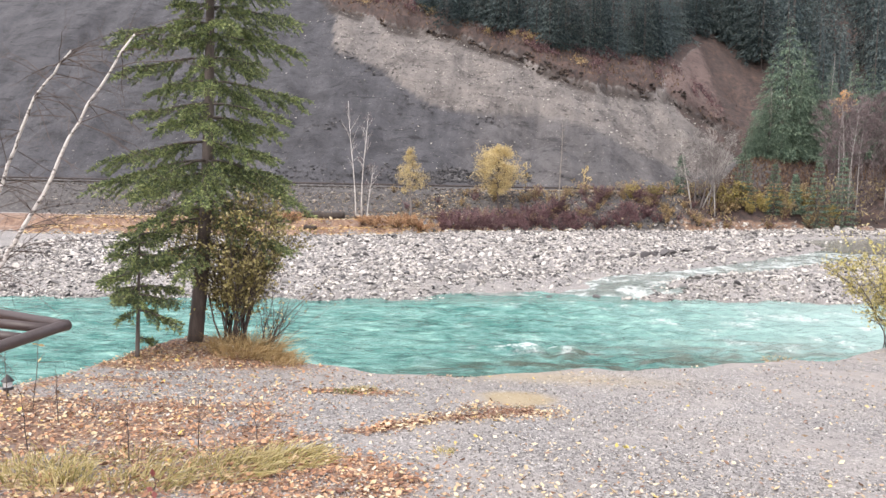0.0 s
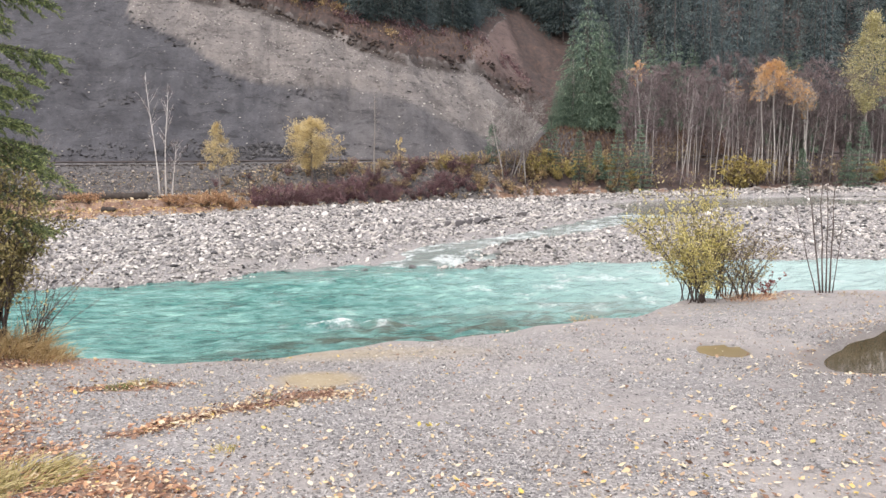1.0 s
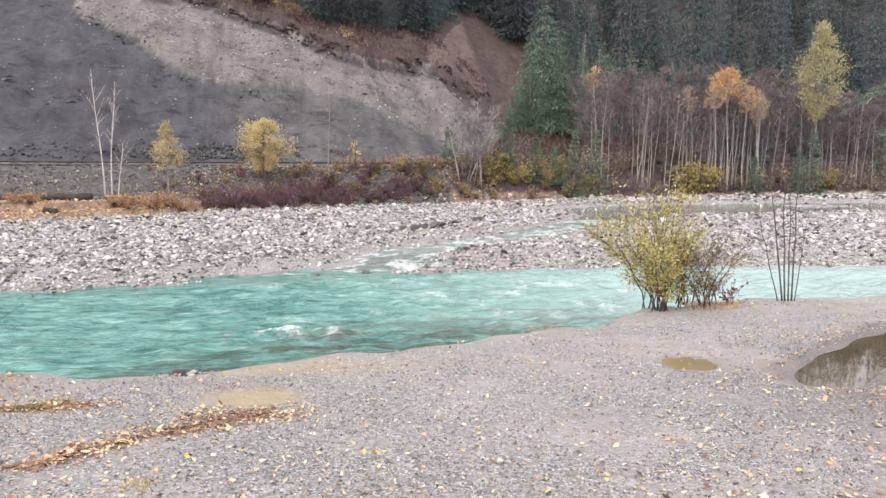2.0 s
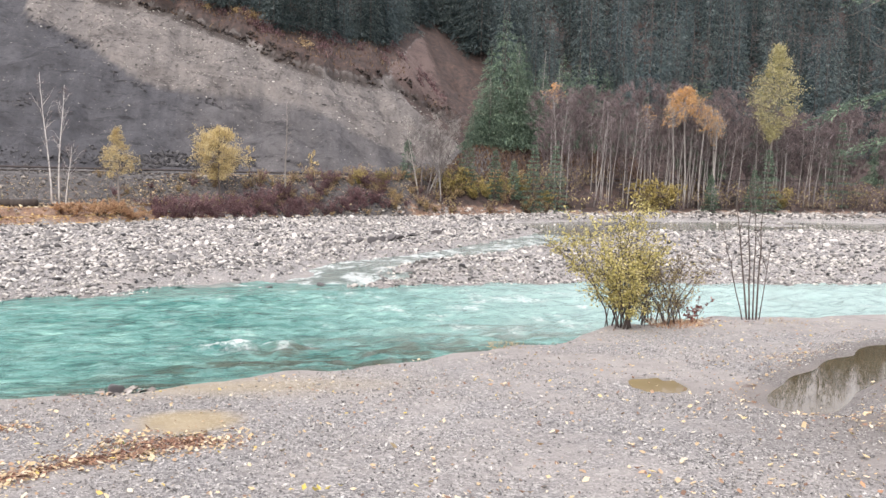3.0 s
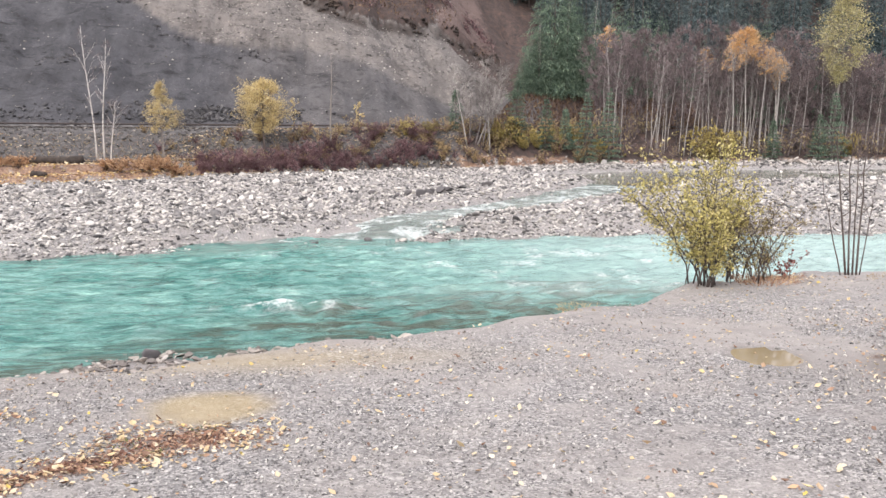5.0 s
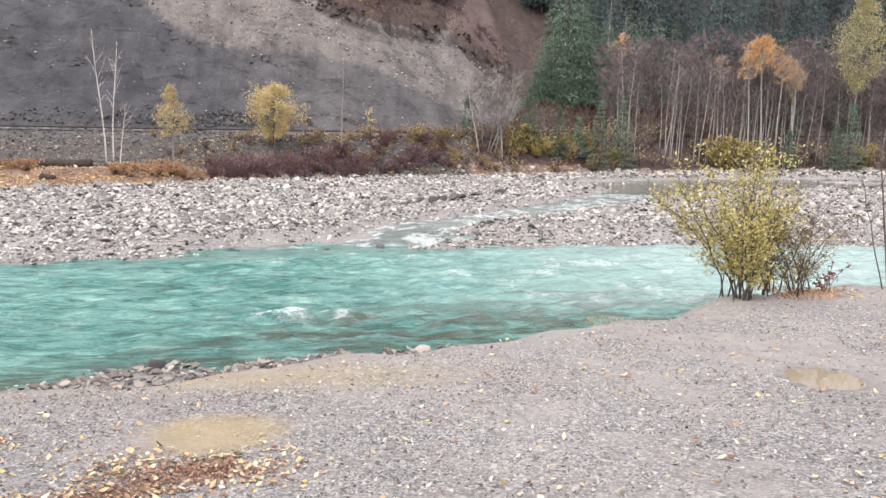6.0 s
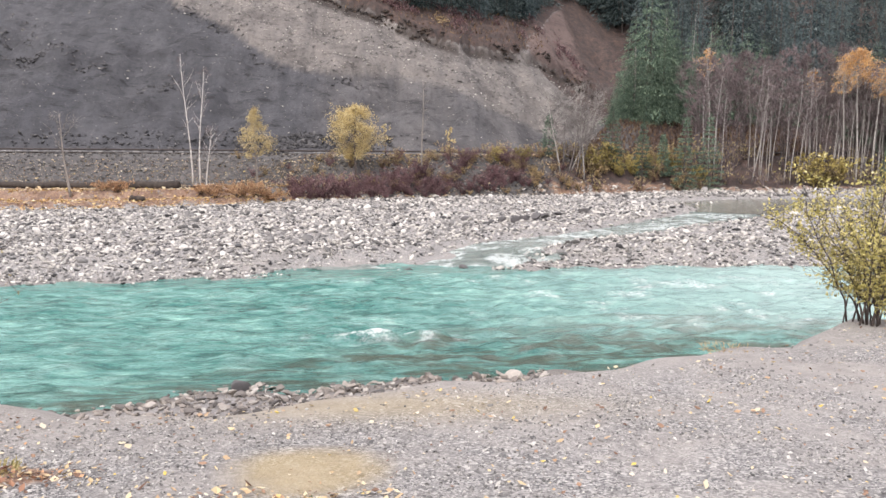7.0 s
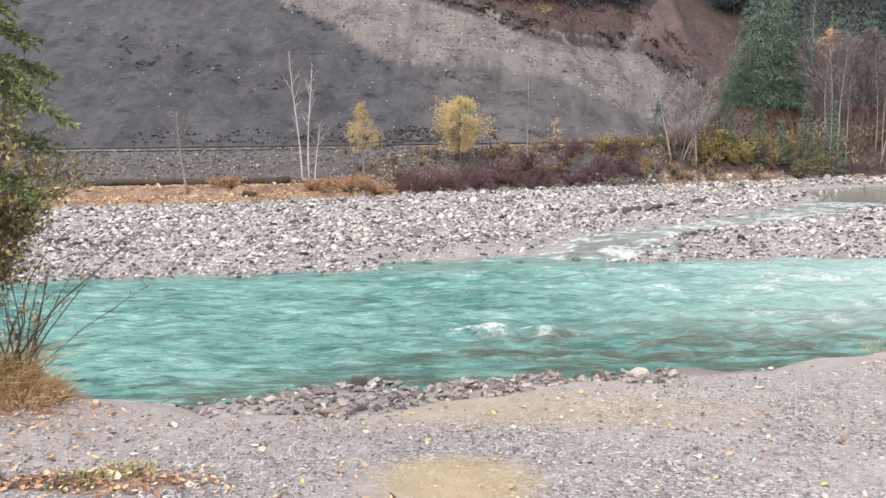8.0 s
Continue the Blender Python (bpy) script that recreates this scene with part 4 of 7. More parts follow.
def spruce_meshes(rng, height, reach, bare, bark, needle, lean=0.0, whorl_gap=0.28, per_whorl=5, twigs=14, needles=9, needle_len=0.075, needle_wide=0.02, trunk_r=0.12, sparse=0.0, droop=0.35, taper=0.85, twig_wood=True, split=False, hang=0.0):
    """A spruce: tapered trunk with limbs in whorls, side twigs and needle tufts."""
    wood, green = Build(), Build()
    k = 14
    h = np.linspace(0, height, k)
    sway = np.stack([0.012 * height * np.sin(h * 0.5 + rng.uniform(0, 6)), 0.012 * height * np.sin(h * 0.4 + rng.uniform(0, 6)), h], -1)
    sway[:, 0] += lean * h
    sway[:, :2] -= sway[0, :2]
    wood.tube(sway, trunk_r * (1 - 0.95 * h / height) + 0.006, 10)
    z = bare
    tufts, boughs = [], []
    trunk_only = wood

    def needle_quads(tufts, green):
        P, Q = np.array([t[0] for t in tufts]), np.array([t[1] for t in tufts])
        length = np.linalg.norm(Q - P, axis=1)
        count = np.maximum(4, (needles * length / 0.3).astype(int))
        idx = np.repeat(np.arange(len(P)), count)
        u = rng.uniform(0, 1, len(idx))
        base = P[idx] + (Q - P)[idx] * u[:, None] + rng.normal(0, 0.006, (len(idx), 3))
        along = unit(unit(Q - P)[idx] * 0.9 + rng.normal(0, 0.55, (len(idx), 3)) + np.array([0, 0, 0.12]))
        side = unit(np.cross(along, rng.normal(0, 1, (len(idx), 3))))
        green.quads(blades(base, along, side, (needle_len * rng.uniform(0.6, 1.4, len(idx)))[:, None], (needle_wide * rng.uniform(0.7, 1.3, len(idx)))[:, None]))

    while z < height * 0.985:
        u = (z - bare) / max(height - bare, 0.1)
        span = reach * ((1 - u) ** taper) * (0.55 + 0.45 * min(1, u * 5 + 0.35)) + 0.06
        axis = np.array([np.interp(z, h, sway[:, 0]), np.interp(z, h, sway[:, 1]), z])
        turn0 = rng.uniform(0, 6.28)
        n_here = per_whorl + rng.randint(-1, 2)
        for b in range(max(3, n_here)):
            if rng.uniform() < sparse * (1 - u):
                continue
            if split:
                wood, tufts = Build(), []
            th = turn0 + b * 2 * math.pi / max(3, n_here) + rng.uniform(-0.3, 0.3)
            L = span * rng.uniform(0.5, 1.15)
            s = np.linspace(0, 1, 6)
            rise = 0.25 * u - 0.02
            out = np.array([math.cos(th), math.sin(th), 0])
            pts = axis + out * (L * s)[:, None]
            pts[:, 2] += L * (rise * s - droop * s * s * (1 - 0.5 * u) + 0.16 * s**4)
            pts[:, :2] += rng.uniform(-0.04, 0.04, 2) * L * (s * s)[:, None]
            wood.tube(pts if twig_wood else pts[::2], np.linspace(0.012 + 0.006 * L, 0.004, 6 if twig_wood else 3), 4 if twig_wood else 3, twig_wood)
            nt = max(4, int(twigs * L / reach) + 2)
            for i in range(nt):
                v = 0.18 + 0.82 * (i + rng.uniform(0, 1)) / nt
                p = np.array([np.interp(v, s, pts[:, j]) for j in range(3)])
                sgn = 1 if i % 2 else -1
                ang = sgn * rng.uniform(0.55, 1.05) * (1 - 0.55 * v)
                d = np.array([math.cos(th + ang), math.sin(th + ang), rng.uniform(-0.45 - hang, 0.02)])
                d /= np.linalg.norm(d)
                tl = L * rng.uniform(0.22, 0.42) * (1.15 - 0.6 * v) + 0.05
                q = p + d * tl + np.array([0, 0, -0.22 * tl])
                if twig_wood:
                    wood.tube(np.stack([p, (p + q) / 2 + np.array([0, 0, 0.04 * tl]), q]), [0.004, 0.003, 0.002], 3, False)
                tufts.append((p, q))
            tufts.append((pts[3], pts[5]))
            if split:
                green = Build()
                needle_quads(tufts, green)
                boughs.append(two_tone("bough", wood, green, bark, needle))
        z += whorl_gap * rng.uniform(0.6, 1.3) * (1.0 - 0.35 * u)
    tufts.append((np.array([sway[-1, 0], sway[-1, 1], height * 0.93]), np.array([sway[-1, 0], sway[-1, 1], height + 0.05])))
    if split:
        tip = Build()
        needle_quads(tufts[-1:], tip)
        return trunk_only.mesh("trunk", bark, True), [*boughs, tip.mesh("bough", needle)]
    needle_quads(tufts, green)
    return wood.mesh("trunk", bark, True), green.mesh("crown", needle)


def shrub_meshes(rng, height, spread, stems, bark, leaf, leaves=900, leaf_len=0.06, leaf_wide=0.025, lean=(0, 0), twigs=7, stem_r=0.014, low=0.25, fine=0, loose=0.12):
    """A many-stemmed shrub: arching stems, side twigs and single leaves."""
    wood, green = Build(), Build()
    ends = []
    for i in range(stems):
        th = rng.uniform(0, 6.28)
        L = height * rng.uniform(0.6, 1.05)
        out = spread * rng.uniform(0.25, 1.0)
        s = np.linspace(0, 1, 7)
        p = np.zeros((7, 3))
        foot = rng.uniform(-1, 1, 2) * spread * loose
        p[:, 0] = foot[0] + (math.cos(th) * out + lean[0] * L) * s**1.35
        p[:, 1] = foot[1] + (math.sin(th) * out + lean[1] * L) * s**1.35
        p[:, 2] = L * (s - 0.12 * s * s * out / max(spread, 0.01))
        p[1:-1] += rng.normal(0, 0.012 * L, (5, 3))
        wood.tube(p, np.linspace(stem_r, stem_r * 0.22, 7) * rng.uniform(0.7, 1.3), 5)
        for j in range(twigs):
            v = rng.uniform(low, 0.98)
            a = np.array([np.interp(v, s, p[:, c]) for c in range(3)])
            d = unit(np.array([rng.normal(0, 1), rng.normal(0, 1), rng.uniform(0.2, 1.3)]) + np.array([math.cos(th), math.sin(th), 0]) * 0.4)
            tl = L * rng.uniform(0.10, 0.26)
            b = a + d * tl
            wood.tube(np.stack([a, (a + b) / 2 + rng.normal(0, 0.02 * L, 3), b]), [stem_r * 0.35, stem_r * 0.25, stem_r * 0.12], 3, False)
            ends.append((a, b))
    A, B = np.array([e[0] for e in ends]), np.array([e[1] for e in ends])
    if fine:
        i = rng.randint(0, len(A), fine)
        base = A[i] + (B - A)[i] * rng.uniform(0.1, 1, (fine, 1))
        along = unit(unit((B - A)[i]) + rng.normal(0, 0.5, (fine, 3)))
        side = unit(np.cross(along, rng.normal(0, 1, (fine, 3))))
        wood.quads(blades(base, along, side, (height * rng.uniform(0.06, 0.16, fine))[:, None], np.full((fine, 1), stem_r * 0.35)))
    if leaves:
        i = rng.randint(0, len(A), leaves)
        base = A[i] + (B - A)[i] * rng.uniform(0.1, 1.05, (leaves, 1)) + rng.normal(0, 0.02 * height, (leaves, 3))
        along = unit(rng.normal(0, 1, (leaves, 3)) + np.array([0, 0, -0.35]))
        side = unit(np.cross(along, rng.normal(0, 1, (leaves, 3))))
        green.quads(blades(base, along, side, (leaf_len * rng.uniform(0.6, 1.35, leaves))[:, None], (leaf_wide * rng.uniform(0.7, 1.3, leaves))[:, None]))
    return wood.mesh("stems", bark, True), (green.mesh("foliage", leaf) if leaves else None)


def near_shrub(name, x, y, label, height, spread, stems, leaf, leaves, leaf_len, leaf_wide, lean=(0, 0), twigs=9, stem_r=0.014, low=0.25, fine=0, sway=0.0, loose=0.15):
    """A shrub close by: every stem with its twigs is a part, and its leaves hang under it."""
    ob = thing(name, x, y, label, "shrub")
    for i in range(stems):
        tip = lean[0] + sway * (2 * i / (stems - 1) - 1)
        w, g = shrub_meshes(rng, height * (1 - 0.5 * abs(tip - lean[0])), spread, 1, M["stem"], leaf, leaves // stems, leaf_len, leaf_wide, (tip, lean[1]), twigs, stem_r, low, fine // stems, loose)
        st = part("stem", w, ob)
        if g is not None:
            part("leaves", g, st)["kind"] = "stuff"
    return ob


def broadleaf_meshes(rng, height, crown_low, crown_r, bark, leaf, leaves, leaf_len, trunk_r=0.07, limbs=16, twigs=6, lean=(0.0, 0.0), fine=200, fine_w=0.012, peak=0.45, shape=1.0, fine_mat=None, rise=(0.35, 1.1), foot=0.35):
    """A slim tree: trunk, rising limbs, a haze of twigs, and leaves when there are any."""
    wood, green, haze = Build(), Build(), Build()
    s = np.linspace(0, 1, 10)
    trunk = np.stack([lean[0] * height * s + 0.01 * height * np.sin(5 * s + rng.uniform(0, 6)), lean[1] * height * s + 0.01 * height * np.sin(4 * s + rng.uniform(0, 6)), height * s], -1)
    trunk[:, :2] -= trunk[0, :2]
    wood.tube(trunk, trunk_r * (1 - 0.9 * s) + 0.006, 7)
    A, B = [], []
    for i in range(limbs):
        v = crown_low + (0.97 - crown_low) * (i + rng.uniform(0, 1)) / limbs
        a = np.array([np.interp(v, s, trunk[:, c]) for c in range(3)])
        w = (v - crown_low) / (1 - crown_low)
        r = crown_r * (min(1, w / peak + foot) if w < peak else max(0.12, 1 - ((w - peak) / (1 - peak)) ** (1.3 * shape))) * rng.uniform(0.6, 1.1)
        th = rng.uniform(0, 6.28)
        b = a + np.array([math.cos(th) * r, math.sin(th) * r, r * rng.uniform(*rise)])
        m = (a + b) / 2 + np.array([0, 0, -0.08 * r])
        wood.tube(np.stack([a, m, b]), [trunk_r * 0.3 * (1 - 0.6 * w), trunk_r * 0.2 * (1 - 0.6 * w), 0.004], 4, False)
        for j in range(twigs):
            q = rng.uniform(0.3, 1.0)
            p = a + (b - a) * q
            d = unit(rng.normal(0, 1, 3) + np.array([math.cos(th), math.sin(th), 0.8]))
            A.append(p)
            B.append(p + d * r * rng.uniform(0.25, 0.55))
    A, B = np.array(A), np.array(B)
    for a, b in zip(A, B):
        wood.tube(np.stack([a, b]), [trunk_r * 0.09 + 0.002, 0.002], 3, False)
    target = haze if fine_mat else wood
    if fine:
        i = rng.randint(0, len(A), fine)
        base = A[i] + (B - A)[i] * rng.uniform(0.2, 1, (fine, 1))
        along = unit(unit((B - A)[i]) + rng.normal(0, 0.45, (fine, 3)) + np.array([0, 0, 0.25]))
        side = unit(np.cross(along, rng.normal(0, 1, (fine, 3))))
        target.quads(blades(base, along, side, (crown_r * rng.uniform(0.2, 0.5, fine))[:, None], np.full((fine, 1), fine_w)))
    if leaves:
        i = rng.randint(0, len(A), leaves)
        base = A[i] + (B - A)[i] * rng.uniform(0.1, 1.1, (leaves, 1)) + rng.normal(0, 0.07 * crown_r, (leaves, 3))
        along = unit(rng.normal(0, 1, (leaves, 3)) + np.array([0, 0, -0.3]))
        side = unit(np.cross(along, rng.normal(0, 1, (leaves, 3))))
        green.quads(blades(base, along, side, (leaf_len * rng.uniform(0.6, 1.4, leaves))[:, None], (leaf_len * 0.65 * rng.uniform(0.7, 1.3, leaves))[:, None]))
    crown = green.mesh("crown", leaf) if leaves else (haze.mesh("crown", fine_mat) if fine_mat else None)
    return wood.mesh("trunk", bark, True), crown


def far_conifer(rng, height, reach, build, at=(0, 0, 0), count=560, trunk=None, spray=0.05):
    """A conifer as seen from far off: tiers of short drooping sprays round a thin stem."""
    at = np.asarray(at, float)
    low = rng.uniform(0.03, 0.14)
    tiers = rng.randint(14, 20)
    u = low + (0.99 - low) * (1 - np.sqrt(rng.uniform(0, 1, count)))
    tier = np.floor(u * tiers) / tiers
    u = np.clip(tier + (u - tier) * 0.6, low, 0.995)
    th = rng.uniform(0, 6.28, count)
    sway = rng.uniform(0, 6.28, 3)
    skew = 1 + 0.22 * np.sin(tier * 57.0 + sway[0]) + 0.28 * np.sin(2 * th + tier * 40.0 + sway[1]) * np.sin(3 * th + sway[2])
    r = reach * (1 - u) ** 0.85 * skew + 0.03 * reach
    q = np.sqrt(rng.uniform(0.02, 1.0, count)) * rng.uniform(0.75, 1.12, count)
    out = np.stack([np.cos(th), np.sin(th), np.zeros(count)], -1)
    base = at + out * (r * q * 0.85)[:, None]
    base[:, 2] += u * height - 0.45 * r * q
    along = unit(out * rng.uniform(0.5, 1.2, count)[:, None] + rng.normal(0, 0.35, (count, 3)) + np.array([0, 0, -0.3]))
    side = unit(np.cross(along, rng.normal(0, 0.7, (count, 3)) + np.array([0, 0, 1.0])))
    size = spray * height * (0.45 + 0.55 * (1 - u)) * rng.uniform(0.6, 1.4, count)
    build.quads(blades(base, along, side, size[:, None], (size * rng.uniform(0.2, 0.36, count))[:, None], 0.25 * size))
    if trunk is not None:
        trunk.tube(np.stack([at, at + [0, 0, height]]), [0.0045 * height, 0.001 * height], 4, False)


def grass_mesh(rng, blades_n, radius, height, material, lean=(0.0, 0.0), width=0.008):
    b = Build()
    th, r = rng.uniform(0, 6.28, blades_n), radius * np.sqrt(rng.uniform(0, 1, blades_n))
    base = np.stack([r * np.cos(th), r * np.sin(th), np.zeros(blades_n)], -1)
    along = unit(np.stack([0.5 * np.cos(th) + rng.normal(0, 0.45, blades_n) + lean[0], 0.5 * np.sin(th) + rng.normal(0, 0.45, blades_n) + lean[1], np.full(blades_n, 1.0)], -1))
    side = unit(np.cross(along, rng.normal(0, 1, (blades_n, 3))))
    L = height * rng.uniform(0.4, 1.1, blades_n)
    low = np.stack([base - side * width / 2, base + side * width / 2], 1)
    midp = base + along * (L * 0.55)[:, None]
    fall = along * np.array([1.5, 1.5, 0.35])
    tip = midp + fall * (L * 0.5)[:, None]
    b.quads(np.stack([low[:, 0], low[:, 1], midp + side * width * 0.4, midp - side * width * 0.4], 1))
    b.quads(np.stack([midp - side * width * 0.4, midp + side * width * 0.4, tip + side * width * 0.1, tip - side * width * 0.1], 1))
    return b.mesh("grass_clump", material)


def plant(name, x, y, meshes, label, category, group="", turn=0.0, size=1.0, z=None, names=("trunk", "crown")):
    ob = thing(name, x, y, label, category, group, z, turn, size)
    for nm, me in zip(names, meshes):
        if me is not None:
            part(nm, me, ob)
    return ob


# ---- near bank ---------------------------------------------------------
rng = np.random.RandomState(11)


def near_spruce(name, x, y, trunk, boughs, label):
    ob = thing(name, x, y, label, "spruce tree")
    part("trunk", trunk, ob)
    for me in boughs:
        part("bough", me, ob)
    return ob


def dead_branches(ob, spots):
    """Bare broken branches on the lower trunk of a spruce, each a part."""
    for x, z, th, L in spots:
        b = Build()
        q = np.linspace(0, 1, 6)
        d = np.array([math.cos(th), math.sin(th), 0.0])
        p = np.array([x, 0, z]) + d * (L * q)[:, None] + rng.normal(0, 0.02, (6, 3)) * q[:, None]
        p[:, 2] += L * (0.22 * q - 0.38 * q * q)
        b.tube(p, np.linspace(0.012, 0.003, 6), 5, False)
        for k in range(9):
            a = p[rng.randint(1, 6)]
            e = a + unit(d + rng.normal(0, 0.75, 3)) * L * rng.uniform(0.15, 0.42)
            b.tube(np.stack([a, (a + e) / 2 + rng.normal(0, 0.02, 3), e]), [0.005, 0.0035, 0.002], 4, False)
        part("dead_branch", b.mesh("dead_branch", M["stem"], True), ob)


tall = near_spruce("spruce_tree", -4.7, 12.1, *spruce_meshes(rng, 9.0, 1.52, 1.5, M["bark"], M["needle"], 0.085, whorl_gap=0.31, per_whorl=6, twigs=22, needles=58, needle_len=0.060, needle_wide=0.018, trunk_r=0.11, sparse=0.14, droop=0.44, taper=0.6, split=True, hang=0.3),
            "tall green spruce with drooping boughs on the river bank")
dead_branches(tall, ((0.05, 1.25, 3.3, 0.8), (0.06, 1.55, 2.9, 0.9), (0.08, 1.8, 3.5, 1.1), (0.1, 2.0, 3.0, 1.2), (0.1, 2.1, 2.6, 1.0), (0.05, 1.0, 3.0, 0.6), (0.08, 1.7, 0.2, 0.8), (0.1, 2.05, -0.3, 1.0), (0.05, 0.9, 0.4, 0.6)))
near_spruce("spruce_sapling", -5.18, 11.2, *spruce_meshes(rng, 1.85, 0.52, 0.3, M["bark"], M["needle"], 0.05, whorl_gap=0.2, per_whorl=4, twigs=14, needles=48, needle_len=0.06, needle_wide=0.018, trunk_r=0.028, sparse=0.8, droop=0.45, taper=0.2, split=True, hang=0.35),
            "thin young spruce with sparse green branches")
SH = ("framework", "foliage")
near_shrub("willow_shrub", -4.1, 12.12, "half-bare shrub with olive and yellow autumn leaves beside the spruce", 2.4, 1.0, 34, M["olive_leaf"], 8600, 0.052, 0.03, (0.05, 0), twigs=15, stem_r=0.014, fine=1200, low=0.28)
near_shrub("bare_shrub", -3.5, 12.0, "bare grey twigs spreading over the water", 1.25, 0.85, 15, M["brown_leaf"], 75, 0.05, 0.03, (0.35, 0), 7, 0.009, 0.25, 240)
near_shrub("willow_bush", 6.95, 15.5, "many-stemmed willow bush with yellow-green leaves", 2.45, 1.1, 21, M["willow"], 7600, 0.054, 0.027, (-0.06, 0), 24, 0.013, 0.18, 1200, 0.36, 0.2)
near_shrub("willow_bush", 7.85, 15.85, "brown thinning willow bush with dark stems", 1.7, 0.8, 22, M["brown_olive"], 3200, 0.046, 0.022, (0.0, 0), 20, 0.011, 0.15, 1800, 0.35, 0.5)
near_shrub("red_leaf_shrub", 8.5, 15.8, "low shrub with dark red leaves", 0.55, 0.3, 6, M["red_leaf"], 120, 0.06, 0.035, (0, 0), 5, 0.008)


def sapling_clump(x, y):
    """Upright bare stems rising close together, each a part of its own."""
    ob = thing("bare_sapling_clump", x, y, "clump of bare dark upright stems", "shrub")
    for ox, lx, h, r in ((-0.16, -0.30, 1.9, 0.018), (-0.07, -0.16, 2.35, 0.028), (-0.02, -0.06, 2.45, 0.026), (0.05, -0.02, 2.3, 0.024), (0.12, 0.03, 2.4, 0.027), (0.18, 0.12, 1.7, 0.016)):
        b = Build()
        s = np.linspace(0, 1, 8)
        p = np.stack([ox + lx * h * s * 0.9, rng.uniform(-0.06, 0.06) * s, h * s], -1) + rng.normal(0, 0.012, (8, 3)) * s[:, None]
        b.tube(p, np.linspace(r, r * 0.3, 8) * 0.68, 7)
        for k in range(5):
            a = p[rng.randint(3, 8)]
            b.tube(np.stack([a, a + unit(np.array([rng.normal(0, 0.7), rng.normal(0, 0.7), 1.0])) * rng.uniform(0.2, 0.5)]), [r * 0.3, 0.002], 4, False)
        part("stem", b.mesh("stem", M["stem"], True), ob)


sapling_clump(9.8, 16.02)
for gx, gy, n, r, h, m, lean, lab in ((-3.8, 11.75, 620, 0.5, 0.5, "straw", (0.25, -0.2), "tuft of tall dry straw-coloured grass"), (-4.15, 11.95, 200, 0.3, 0.3, "straw", (0.1, 0), "dry grass at the foot of the spruce"),
                                      (-3.35, 11.6, 240, 0.3, 0.24, "straw", (0.4, 0), "dry bleached grass on the bank edge"), (-5.0, 11.1, 90, 0.3, 0.16, "straw", (0, 0), "low dry grass on the bank edge"),
                                      (-2.15, 6.15, 420, 0.34, 0.22, "grass", (0.7, 0.15), "pale yellow-green grass clump"), (-1.75, 6.5, 330, 0.3, 0.22, "grass", (0.9, 0.2), "pale dry grass clump"), (-2.6, 5.7, 260, 0.3, 0.22, "grass", (0.5, 0.1), "yellow-green grass clump among leaves"), (-2.9, 6.3, 150, 0.3, 0.14, "grass", (0.2, 0), "thin fading grass among leaves"),
                                      (-3.4, 5.75, 360, 0.34, 0.24, "grass", (0, 0), "green-yellow grass clump among leaves"), (-3.1, 5.5, 160, 0.22, 0.2, "grass", (0, 0), "fading grass clump"),
                                      (-1.75, 9.85, 160, 0.16, 0.09, "grass", (0, 0), "small green grass tuft on gravel"), (-0.55, 7.05, 70, 0.09, 0.08, "grass", (0, 0), "tiny green tuft of grass on gravel"),
                                      (8.0, 15.6, 420, 0.5, 0.17, "rust_leaf", (0, 0), "dry rusty grass below the bush"), (4.4, 14.0, 120, 0.3, 0.08, "straw", (0, 0), "dry grass on the bank edge"),
                                      (-0.35, 8.95, 60, 0.12, 0.05, "moss", (0, 0), "small green moss tuft among drifted leaves"), (0.12, 9.2, 50, 0.1, 0.05, "moss", (0, 0), "small green moss tuft among drifted leaves"), (-0.1, 8.7, 40, 0.08, 0.05, "moss", (0, 0), "small green moss tuft among drifted leaves"), (-1.95, 9.7, 120, 0.14, 0.08, "moss", (0, 0), "dark green grass tuft among leaves"), (-3.15, 11.4, 240, 0.28, 0.26, "straw", (0.3, -0.1), "dry bleached grass on the bank edge"),
                                      (10.3, 15.6, 140, 0.4, 0.06, "straw", (0, 0), "flattened dry grass on gravel"), (14.6, 15.6, 260, 0.4, 0.5, "straw", (0, 0), "tall dry grass at the water's edge")):
    tagged(new("grass_clump", grass_mesh(rng, n, r, h, M[m], lean)), lab, "grass", "grass clumps on the bank", "stuff").matrix_basis = pose(gx, gy, float(ground_z(gx, gy)) - 0.01)


